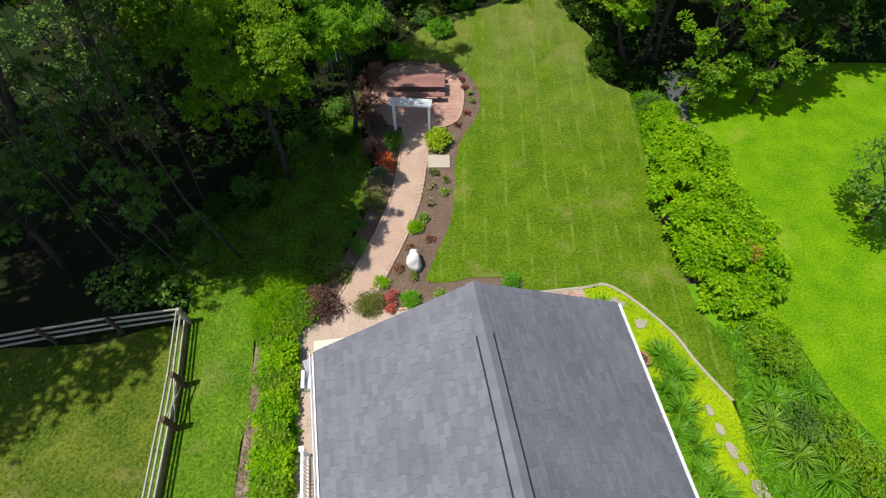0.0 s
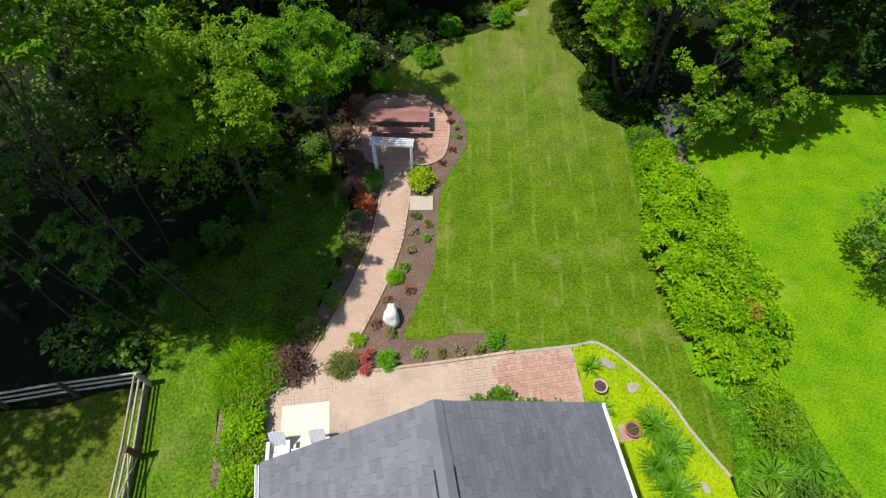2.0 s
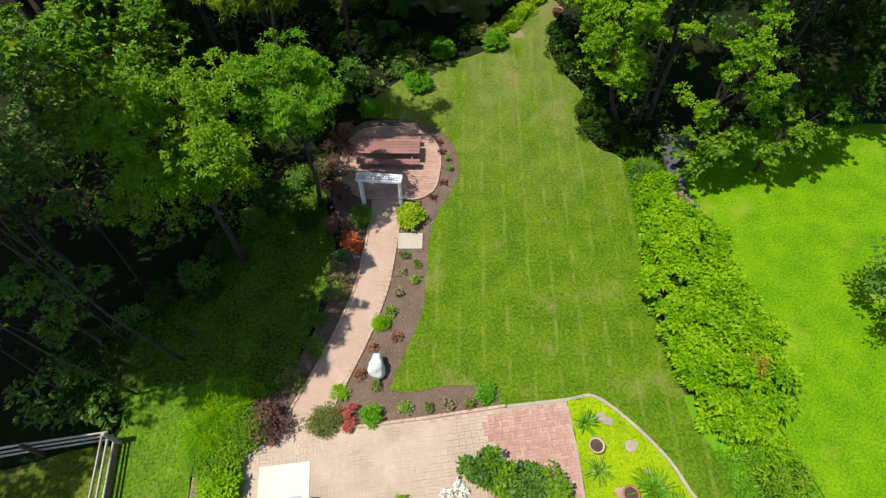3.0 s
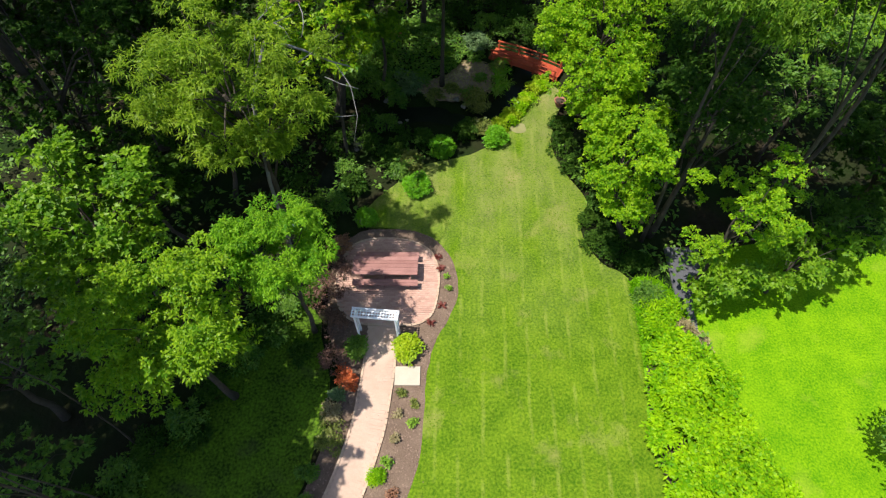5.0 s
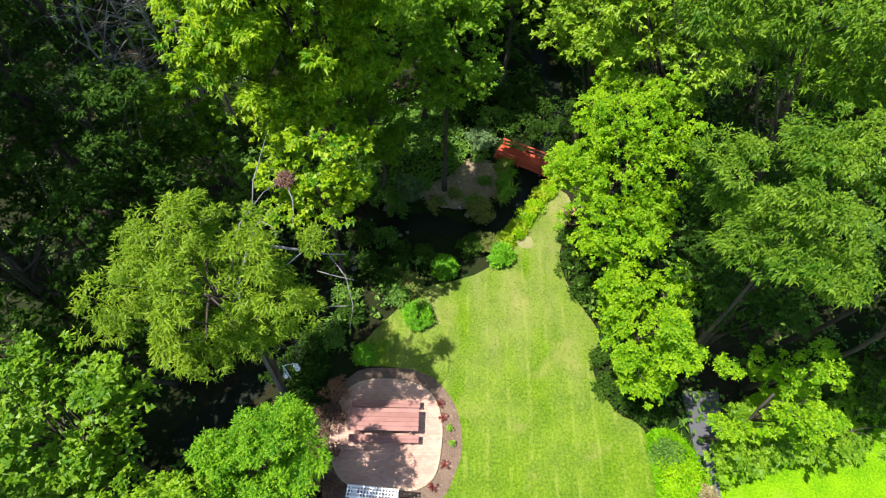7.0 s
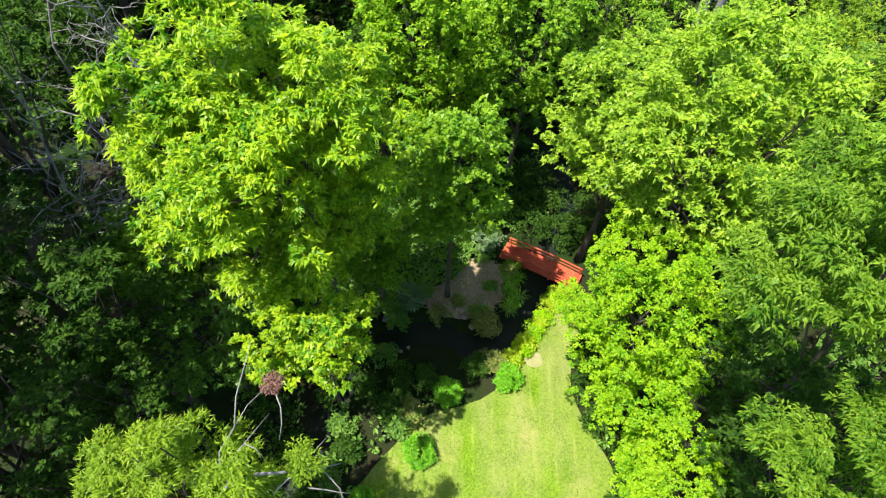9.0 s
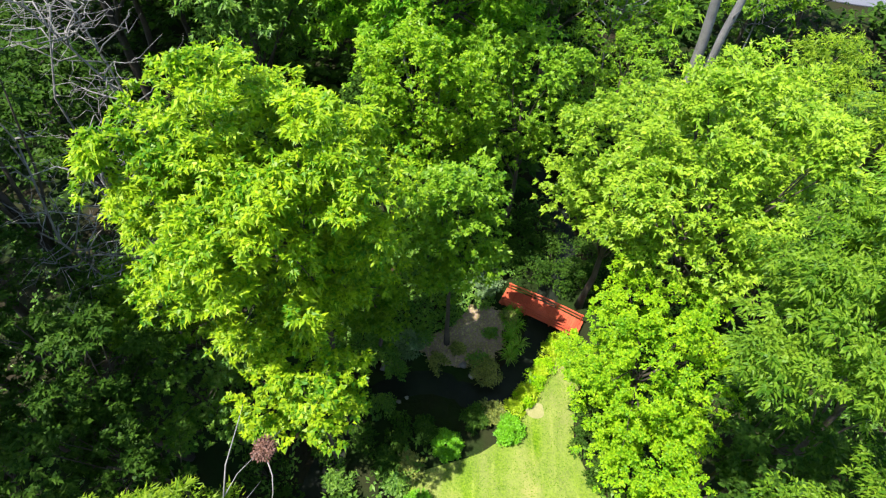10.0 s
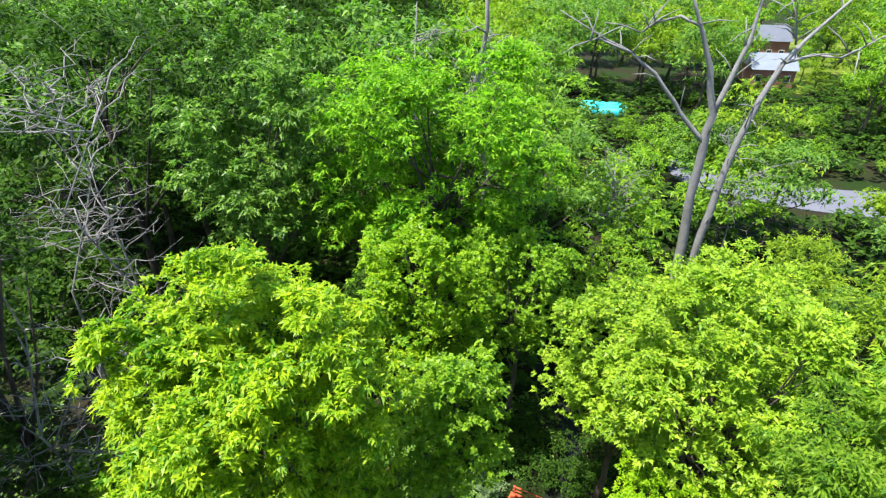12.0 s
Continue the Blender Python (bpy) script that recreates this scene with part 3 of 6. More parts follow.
BACK_LAWN = smooth_line([(3.45, 10.75), (3.3, 11.4), (1.6, 11.55), (-0.65, 11.3), (-0.4, 12.5), (0.3, 14.5), (0.5, 16.6), (0.6, 18.4), (1.0, 20.0), (1.65, 21.2), (2.0, 22.7), (1.65, 24.3),
                         (0.9, 25.35), (-0.2, 25.95), (-1.6, 26.15), (-2.8, 26.3), (-3.1, 27.0), (-2.4, 28.0), (-1.5, 29.0), (-0.2, 30.4), (1.7, 31.0), (3.7, 31.9), (5.0, 33.3), (6.0, 35.2), (6.9, 37.0), (7.9, 37.5), (8.6, 36.3),
                         (7.7, 33.4), (7.5, 31.9), (8.0, 30.0), (8.9, 28.1), (8.45, 26.6), (8.4, 25.5), (9.15, 24.0), (10.15, 23.2), (10.2, 20.7), (10.0, 18.1), (9.7, 15.5), (10.15, 13.5), (10.25, 11.6), (10.4, 10.2), (11.0, 8.8), (11.2, 7.3),
                         (10.75, 6.2), (9.75, 7.7), (9.15, 8.9), (8.05, 10.2), (6.9, 11.1), (5.9, 10.98)], 4, True)
sheet("lawn", BACK_LAWN, 0.0, 0.18, LAWN, "striped mown green back lawn", "lawn", wobble=0.08)
sheet("bare_patch", smooth_line([(5.2, 33.35), (5.5, 33.1), (5.95, 33.15), (6.15, 33.5), (5.95, 33.85), (5.5, 33.85), (5.25, 33.65)], 3, True), 0.012, 0.05, WORN, "worn tan bare patch in the lawn near the bridge", "soil", wobble=0.1)
OPEN_LAWN = smooth_line([(13.2, 22.4), (12.9, 20.4), (12.9, 19.2), (13.0, 17.0), (13.3, 15.0), (13.3, 13.0), (13.2, 11.0), (13.9, 8.6), (14.6, 6.2), (15.6, 4.2), (17.5, -1.0), (20.0, -9.0), (45.0, -9.0), (48.0, 10.0), (46.0, 24.6), (30.0, 25.5), (22.5, 25.8), (18.0, 25.4), (15.0, 24.6)], 4, True)
sheet("lawn_open", OPEN_LAWN, 0.0, 0.18, LAWN_OPEN, "bright green neighbouring lawn in full sun", "lawn", wobble=0.1)
SIDE_LAWN = smooth_line([(-9.85, -4.0), (-6.9, -4.0), (-7.1, 3.0), (-7.2, 6.5), (-7.5, 9.0), (-6.7, 10.4), (-5.3, 11.3), (-6.4, 11.9), (-8.2, 11.6), (-10.2, 11.4), (-11.6, 11.0), (-10.5, 10.4)], 4, True)
sheet("lawn_side", SIDE_LAWN, -0.01, 0.18, LAWN_SIDE, "strip of mown grass beside the rail fence", "lawn", wobble=0.35)
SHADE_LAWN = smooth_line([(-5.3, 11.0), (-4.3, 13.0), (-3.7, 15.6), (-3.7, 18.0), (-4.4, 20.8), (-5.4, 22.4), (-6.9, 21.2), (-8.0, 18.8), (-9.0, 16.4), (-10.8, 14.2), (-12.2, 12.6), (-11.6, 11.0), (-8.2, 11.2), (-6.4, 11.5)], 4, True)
# Laid where the side lawn is in tree shade; its colour carries that shade.
sheet("lawn_shade", SHADE_LAWN, -0.016, 0.18, LAWN_DIM, "patchy grass and soil under the trees, darkened for their shade", "lawn", wobble=0.35)
PADDOCK = smooth_line([(-9.95, -6.0), (-10.1, 6.0), (-10.6, 9.2), (-14.0, 8.5), (-18.0, 8.2), (-26.0, 7.5), (-34.0, 5.0), (-34.0, -8.0), (-20.0, -9.0)], 4, True)
sheet("paddock_ground", PADDOCK, -0.02, 0.16, LAWN_DRY, "patchy green and tan paddock grass behind the fence", "grass", wobble=0.15)
BED = smooth_line([(-6.3, 9.2), (-5.6, 10.9), (-4.7, 12.0), (-3.9, 14.0), (-3.3, 16.5), (-3.2, 18.5), (-4.0, 20.5), (-4.2, 24.0), (-3.0, 25.9), (-0.4, 26.0), (1.2, 25.3), (2.1, 24.2), (2.3, 22.5), (2.0, 21.0), (1.3, 19.8),
                   (1.0, 17.5), (0.9, 15.0), (0.3, 12.3), (2.0, 11.9), (3.7, 11.6), (3.6, 9.5), (-2.0, 8.5)], 4, True)
sheet("mulch_bed", BED, -0.035, 0.14, MULCH, "brown mulch bed beside the paved path", "mulch bed", wobble=0.08)
FAR_MULCH = smooth_line([(-0.4, 36.9), (0.3, 38.6), (2.2, 39.9), (4.2, 39.6), (4.5, 38.0), (4.0, 36.6), (2.0, 35.9)], 9, True)
sheet("far_mulch", FAR_MULCH, -0.03, 0.14, BANK, "bare tan soil bank above the creek", "soil", wobble=0.6)
MOSS_BED = smooth_line([(5.9, 10.95), (6.85, 11.1), (8.0, 10.2), (9.1, 8.9), (9.7, 7.7), (10.65, 6.2), (10.9, 3.0), (11.3, -2.0), (5.9, -2.0), (6.05, 7.0), (6.05, 9.3)], 4, True)
sheet("moss_bed", MOSS_BED, -0.015, 0.16, MOSS, "bright yellow-green creeping ground cover", "ground cover", wobble=0.06)
COVER_BED = smooth_line([(10.8, -4.0), (10.85, 6.3), (11.2, 7.6), (10.6, 9.2), (10.2, 11.5), (10.0, 13.5), (9.75, 15.5), (9.75, 17.6), (10.1, 19.6), (10.2, 22.0), (10.2, 23.0), (11.5, 23.2), (12.6, 21.6), (12.6, 19.6), (12.9, 18.8), (13.0, 17.0), (13.25, 15.0),
                        (13.25, 13.0), (13.15, 11.0), (13.85, 8.6), (14.55, 6.2), (15.55, 4.2), (17.6, -1.0)], 4, True)
COVER = material("low_ground_cover", (0.06, 0.17, 0.005), (0.13, 0.28, 0.008), 0.95, 8.0, 0.8, 0.8, gloss=0.1, depth=0.05)
sheet("cover_bed", COVER_BED, -0.02, 0.16, COVER, "planted bed of low green ground cover", "ground cover", wobble=0.08)
DRIVE = [(13.0, 17.2), (13.3, 19.1), (13.35, 20.6), (13.6, 22.0), (14.0, 25.0), (12.4, 25.0), (12.3, 22.0), (12.65, 20.4), (12.75, 19.2), (12.75, 17.6)]
sheet("driveway", DRIVE, -0.005, 0.1, ASPHALT, "narrow dark asphalt strip beside the lawn", "driveway", "structure", 0.1)
turf("lawn_grass", BACK_LAWN, 190, 0.008, BLADE, "short mown grass blades on the lawn", 11, 0.02, 6.0)
turf("open_grass", OPEN_LAWN, 40, 0.022, BLADE_OPEN, "lush short grass on the neighbouring lawn", 12, 0.03, 1.0)
turf("side_grass", SIDE_LAWN, 150, 0.008, BLADE, "mown grass beside the fence", 13, 0.018, 6.0)
turf("paddock_grass", PADDOCK, 60, 0.008, BLADE_DRY, "patchy paddock grass", 14, 0.025, 6.0)
turf("moss_tufts", MOSS_BED, 260, 0.05, L_LIME, "yellow-green creeping plant tufts", 15, 0.022, 0.9)
turf("cover_leaves", [p for p in COVER_BED if p[1] < 9.6], 300, 0.15, L_LILY, "low green ground cover leaves", 16, 0.026, 0.9)
turf("cover_leaves", [p for p in COVER_BED if p[1] > 18.5], 330, 0.15, BLADE_OPEN, "low green ground cover leaves beside the driveway", 17, 0.026, 0.9)
# Dark sheet drawn where the hedge's overhang shades the ground.
sheet("hedge_soil", [(10.35, 11.2), (10.15, 12.5), (9.9, 15.0), (9.9, 17.4), (10.2, 18.7), (12.4, 18.7), (12.7, 15.0), (12.4, 11.2)], 0.0, 0.1, SOIL, "dark soil strip put in for the shade under the hedge", "soil", wobble=0.1)


def chips(name, outline, count, seed, mat, label, size=1.0):
    r = np.random.default_rng(seed)
    lo, hi = np.array(outline).min(0), np.array(outline).max(0)
    p = r.uniform(lo, hi, (count, 2))
    p = p[inside(p, outline)]
    n = len(p)
    a, t = r.uniform(0, 6.3, n), r.normal(0, 0.3, (n, 2))
    l, w = r.uniform(0.02, 0.055, (n, 1)) * size, r.uniform(0.008, 0.02, (n, 1)) * size
    u = np.stack([np.cos(a), np.sin(a), t[:, 0]], 1) * l
    s = np.stack([-np.sin(a), np.cos(a), t[:, 1]], 1) * w
    c = np.concatenate([p, np.full((n, 1), -0.022)], 1)
    v = np.stack([c - u - s, c + u - s, c + u + s, c - u + s], 1).reshape(-1, 3)
    tagged(new(name, quick_mesh(name, v, np.arange(len(v)).reshape(-1, 4), mat)), label, "litter", "", "stuff")


chips("mulch_chips", BED, 16000, 21, CHIPS, "loose brown bark mulch chips")
chips("leaf_litter", FAR_MULCH, 2600, 22, L_DRY, "fallen dry leaves on the soil bank", 1.8)

# ---- the house: gable end, shingled roof, gutters ----
HOUSE = pose(0.63, 5.76, 0, 0, 0, 10.0)
HALF, EAVE, RIDGE, BACK = 3.88, 7.28, 9.5, -15.0
SLOPE = math.atan2(RIDGE - EAVE, HALF)
house = thing("house", HOUSE, "two-storey house with grey shingled gable roof and white gutters", "house")


def build_house():
    wx, wz = HALF - 0.42, EAVE - 0.12
    for sx in (-1, 1):
        bm = box(bmesh.new(), sx * wx, (BACK - 0.35) / 2, wz / 2, 0.2, -BACK - 0.35 - 0.41, wz)
        part("side_wall", bm, SIDING, house)
    for y in (-0.45, BACK + 0.1):
        bm = bmesh.new()
        top = wz + (wx + 0.1) * math.tan(SLOPE) - 0.02
        ring = [(-wx - 0.1, 0), (wx + 0.1, 0), (wx + 0.1, wz), (0, top), (-wx - 0.1, wz)]
        a = [bm.verts.new((x, y - 0.1, z)) for x, z in ring]
        b = [bm.verts.new((x, y + 0.1, z)) for x, z in ring]
        bm.faces.new(a), bm.faces.new(b[::-1])
        for k in range(5):
            bm.faces.new((a[k], a[(k + 1) % 5], b[(k + 1) % 5], b[k]))
        bmesh.ops.recalc_face_normals(bm, faces=bm.faces)
        part("gable_wall", bm, SIDING, house)
    length = HALF / math.cos(SLOPE)
    for sx in (-1, 1):
        deck = part("roof_slope", box(bmesh.new(), 0, 0, 0, length, -BACK, 0.1), DECK_DARK, house, "grey shingled roof slope")
        m = pose(sx * HALF / 2, BACK / 2, (EAVE + RIDGE) / 2) @ Matrix.Rotation(sx * SLOPE, 4, "Y")
        deck.matrix_local = m
        gut = bmesh.new()
        ring = [(0, 0), (0.02, -0.1), (0.11, -0.11), (0.13, 0.0), (0.118, 0.0), (0.1, -0.095), (0.03, -0.09), (0.012, 0.0)]
        a = [gut.verts.new((x, BACK, z)) for x, z in ring]
        b = [gut.verts.new((x, 0.02, z)) for x, z in ring]
        gut.faces.new(a), gut.faces.new(b[::-1])
        for k in range(len(ring)):
            gut.faces.new((a[k], a[(k + 1) % 8], b[(k + 1) % 8], b[k]))
        bmesh.ops.recalc_face_normals(gut, faces=gut.faces)
        g = part("gutter", gut, WHITE, house, "white metal eaves gutter")
        g.matrix_local = pose(sx * (HALF + 0.005), 0, EAVE - 0.03) @ Matrix.Diagonal((sx, 1, 1, 1))
        part("fascia", box(bmesh.new(), sx * (HALF - 0.03), BACK / 2, EAVE - 0.13, 0.03, -BACK, 0.16), WHITE, house)
        part("soffit", box(bmesh.new(), sx * (HALF - 0.19), BACK / 2, EAVE - 0.19, 0.3, -BACK, 0.02), WHITE, house)
        edge = bmesh.new()
        box(edge, 0, 0.0, 0, length, 0.03, 0.17)
        part("rake_board", edge, WHITE, house, "white rake board").matrix_local = pose(sx * HALF / 2, -0.05, (EAVE + RIDGE) / 2 - 0.15) @ Matrix.Rotation(sx * SLOPE, 4, "Y")
    for y in (-0.8, -7.0, -13.0):
        pipe = tube(bmesh.new(), [(-wx - 0.17, y, 0.1), (-wx - 0.17, y, EAVE - 0.6), (-HALF - 0.04, y, EAVE - 0.2)], [0.045, 0.045, 0.045], 8)
        part("downpipe", pipe, WHITE, house)
    for sx in (-1, 1):
        vent = part("ridge_vent", box(bmesh.new(), 0, 0, 0, 0.034, -BACK - 1.2, 0.014), VENT, house, "black ridge vent slot beside the cap shingles")
        x = 0.182
        vent.matrix_local = pose(sx * x, (BACK - 1.2) / 2, RIDGE + 0.0675 - x * math.tan(SLOPE)) @ Matrix.Rotation(sx * SLOPE, 4, "Y")


build_house()


def guard_rail():
    """White side rail beside the house wall."""
    ob = thing("handrail", pose(-4.62, 3.2, 0, 0, 0, 8.0), "white handrail with slim balusters beside the house", "railing")
    part("top_rail", box(bmesh.new(), 0, -1.2, 1.02, 0.09, 4.6, 0.05), WHITE_WOOD, ob)
    part("bottom_rail", box(bmesh.new(), 0, -1.2, 0.16, 0.05, 4.6, 0.05), WHITE_WOOD, ob)
    for y in (1.05, -1.2, -3.45):
        post = box(bmesh.new(), 0, y, 0.55, 0.1, 0.1, 1.12)
        box(post, 0, y, 1.13, 0.17, 0.17, 0.06)
        part("post", post, WHITE_WOOD, ob)
    me = mesh_of("baluster", box(bmesh.new(), 0, 0, 0.59, 0.035, 0.035, 0.84), WHITE_WOOD)
    for k in range(36):
        y = 0.92 - 0.12 * k
        if min(abs(y - q) for q in (1.05, -1.2, -3.45)) > 0.07:
            part("baluster", me, WHITE_WOOD, ob).location = (0, y, 0)


guard_rail()

# ---- fence ----


def fence():
    ob = thing("fence", pose(-10.3, 9.4, 0), "weathered three-rail timber fence round the paddock", "fence")
    r = np.random.default_rng(5)
    runs = [[(0, 0), (0.4, -2.6), (0.55, -4.2), (0.78, -6.8), (1.0, -9.3), (1.2, -11.8)], [(0, 0), (-2.6, -0.4), (-5.1, -0.85), (-7.6, -1.35), (-10.1, -1.8), (-12.6, -2.3), (-15.1, -2.8)]]
    for k, run in enumerate(runs):
        for i, (x, y) in enumerate(run):
            if k and not i:
                continue
            post = box(bmesh.new(), x + (0.0 if k or not i else 0.12), y, 0.53, 0.13, 0.13 if k or not i else 0.2, 1.4, Matrix.Rotation(r.normal(0, 0.06), 4, "Z"), 0.012)
            part("post", post, POST if i else FENCE, ob)
        for (x0, y0), (x1, y1) in zip(run, run[1:]):
            ln, a = math.hypot(x1 - x0, y1 - y0), math.atan2(y1 - y0, x1 - x0)
            for z in (0.3, 0.68, 1.06):
                rail = box(bmesh.new(), 0, 0, 0, ln + 0.1, 0.055, 0.115, None, 0.014)
                for v in rail.verts:
                    v.co.y += 0.012 * math.sin(v.co.x * 2 + r.uniform(0, 0.3))
                o = part("rail", rail, FENCE, ob)
                o.matrix_local = pose((x0 + x1) / 2 + 0.09 * math.sin(a) * (1 if k else -1) * -1, (y0 + y1) / 2 + (0.09 if k else 0), z + r.normal(0, 0.012), 0, math.degrees(r.normal(0, 0.006)), math.degrees(a))
    for (x0, y0), (x1, y1) in zip(runs[0], runs[0][1:]):
        ln, a = math.hypot(x1 - x0, y1 - y0), math.atan2(y1 - y0, x1 - x0)
        o = part("kickboard", box(bmesh.new(), 0, 0, 0, ln - 0.02, 0.03, 0.26, None, 0.006), BOARD, ob, "tan weathered bottom board")
        o.matrix_local = pose((x0 + x1) / 2 + 0.05 * math.sin(a), (y0 + y1) / 2, 0.125, 0, 0, math.degrees(a))
    for z0, z1 in ((0.3, 1.06), (1.06, 0.3)):
        brace = tube(bmesh.new(), [(0.4 + 0.13, -2.6, z0), (0.55 + 0.13, -4.2, z1)], [0.03, 0.03], 6)
        part("brace", brace, FENCE, ob)


fence()

# ---- garden furniture ----


def arbor():
    ob = thing("garden_arbor", pose(-1.6, 20.13, 0, 0, 0, -5.0), "white wooden garden arbor with slatted flat top", "arbor")
    for x in (-0.88, 0.88):
        for y in (-0.17, 0.17):
            part("post", box(bmesh.new(), x, y, 0.98, 0.075, 0.075, 2.06, None, 0.008), WHITE_WOOD, ob)
        for z in (0.35, 0.75, 1.15, 1.55, 1.9):
            part("side_rail", box(bmesh.new(), x, 0, z, 0.03, 0.3, 0.03), WHITE_WOOD, ob)
        part("side_lath", box(bmesh.new(), x, 0, 1.1, 0.022, 0.022, 1.6), WHITE_WOOD, ob)
    for y in (-0.19, 0.19):
        part("beam", box(bmesh.new(), 0, y, 2.02, 2.02, 0.045, 0.1, None, 0.01), WHITE_WOOD, ob)
    me = mesh_of("slat", box(bmesh.new(), 0, 0, 2.09, 0.045, 0.48, 0.045, None, 0.006), WHITE_WOOD)
    for k in range(17):
        part("slat", me, WHITE_WOOD, ob).location = (-0.98 + k * 0.1225, 0, 0)
    me = mesh_of("lath", box(bmesh.new(), 0, 0, 2.122, 2.02, 0.04, 0.02), WHITE_WOOD)
    for k in range(4):
        part("lath", me, WHITE_WOOD, ob).location = (0, -0.19 + k * 0.127, 0)


arbor()


def picnic_table():
    ob = thing("picnic_table", pose(-1.5, 23.38, 0, 0, 0, -0.5), "long red-brown stained wooden picnic table with fixed benches", "table")
    board = mesh_of("board", box(bmesh.new(), 0, 0, 0.73, 3.1, 0.194, 0.042, None, 0.006), TABLE)
    for k in range(5):
        part("tabletop_board", board, TABLE, ob).location = (0, -0.4 + 0.2 * k, 0)
    seat = mesh_of("seat", box(bmesh.new(), 0, 0, 0.45, 3.1, 0.165, 0.042, None, 0.006), TABLE)
    for y in (-0.85, -0.68, 0.7, 0.87):
        part("bench_board", seat, TABLE, ob).location = (0.02, y, 0)
    for x in (-1.15, 0, 1.15):
        part("bench_bearer", box(bmesh.new(), x, 0, 0.385, 0.05, 1.95, 0.09), TABLE, ob)
        part("top_bearer", box(bmesh.new(), x, 0, 0.665, 0.05, 0.86, 0.08), TABLE, ob)
        if x:
            for s in (-1, 1):
                leg = box(bmesh.new(), x + 0.05, s * 0.5, 0.35, 0.045, 0.1, 0.86, Matrix.Rotation(s * 0.6, 4, "X"))
                part("leg", leg, TABLE, ob)


picnic_table()


def chair(m):
    ob = thing("garden_chair", m, "pale grey slatted resin garden chair on the patio", "chair", "chairs on the patio")
    for k in range(5):
        part("seat_slat", box(bmesh.new(), 0, -0.22 + k * 0.115, 0.36 - 0.02 * (4 - k) * 0.6, 0.54, 0.1, 0.025), GREY_PLASTIC, ob)
    for k in range(5):
        slat = box(bmesh.new(), -0.22 + k * 0.11, -0.42, 0.68, 0.095, 0.022, 0.78 - 0.04 * abs(k - 2), Matrix.Rotation(0.36, 4, "X"))
        part("back_slat", slat, GREY_PLASTIC, ob)
    for s in (-1, 1):
        part("armrest", box(bmesh.new(), s * 0.34, -0.02, 0.56, 0.13, 0.7, 0.026, None, 0.006), GREY_PLASTIC, ob)
        part("front_leg", box(bmesh.new(), s * 0.3, 0.27, 0.27, 0.1, 0.03, 0.56), GREY_PLASTIC, ob)
        part("rear_leg", box(bmesh.new(), s * 0.29, -0.14, 0.21, 0.028, 0.86, 0.12, Matrix.Rotation(0.32, 4, "X")), GREY_PLASTIC, ob)
    return ob


first = chair(pose(-4.88, 6.85, 0.035, 0, 0, 186))
copy_thing(first, pose(-3.5, 6.95, 0.035, 0, 0, 188))
TABLE_LOW = thing("side_table", pose(-4.18, 6.75, 0.035, 0, 0, 8), "small square white garden side table on the rug", "table")
part("tabletop", box(bmesh.new(), 0, 0, 0.45, 0.52, 0.52, 0.035, None, 0.008), WHITE_WOOD, TABLE_LOW)
for sx in (-1, 1):
    for sy in (-1, 1):
        part("leg", box(bmesh.new(), sx * 0.21, sy * 0.21, 0.22, 0.05, 0.05, 0.43), WHITE_WOOD, TABLE_LOW)


def rug():
    bm = box(bmesh.new(), 0, 0, 0.018, 1.75, 2.5, 0.012)
    solid("outdoor_rug", bm, RUG, pose(-4.15, 7.45, 0.012, 0, 0, 7.0), "cream rectangular outdoor rug on the paved patio", "rug")


rug()


def urn(name, x, y, radius, height, mat, label, z=0.0):
    ob = thing(name, pose(x, y, z), label, "planter")
    r, h = radius, height
    body = lathe(bmesh.new(), [(r * 0.55, 0.0), (r * 0.6, 0.03), (r * 0.45, h * 0.12), (r * 0.8, h * 0.45), (r * 0.92, h * 0.8), (r, h * 0.92), (r, h), (r * 0.82, h), (r * 0.78, h * 0.8), (r * 0.5, h * 0.74)], 24)
    part("bowl", body, mat, ob, "", True)
    part("soil", lathe(bmesh.new(), [(r * 0.8, h * 0.74), (r * 0.79, h * 0.83), (r * 0.3, h * 0.86)], 18), SOIL, ob, "dark potting soil")
    return ob


urn("urn", 6.62, 9.28, 0.28, 0.4, CLAY, "round tan stone urn with dark soil in moss")
urn("clay_pot", 7.52, 7.7, 0.29, 0.4, CLAY_RED, "reddish clay pot standing on a brick pad", 0.03)
urn("clay_pot", 8.3, 35.5, 0.36, 0.45, CLAY_RED, "terracotta pot with dark soil beside the footbridge")

def rock(name, x, y, size, mat, label, category="rock", seed=1, group="", sink=0.25):
    bm = bmesh.new()
    bmesh.ops.create_icosphere(bm, subdivisions=3, radius=1)
    for v in bm.verts:
        n1 = noise.noise(v.co * 1.3 + Vector((seed * 3.1, 0, 0)))
        n2 = noise.noise(v.co * 3.5 + Vector((0, seed * 2.3, 0)))
        v.co *= 1 + 0.34 * n1 + 0.16 * n2
        v.co.x *= 1 - 0.22 * v.co.y
        v.co = Vector((v.co.x * size[0], v.co.y * size[1], v.co.z * size[2]))
    return solid(name, bm, mat, pose(x, y, size[2] * (1 - sink), 0, 0, seed * 47), label, category, group, "", True)


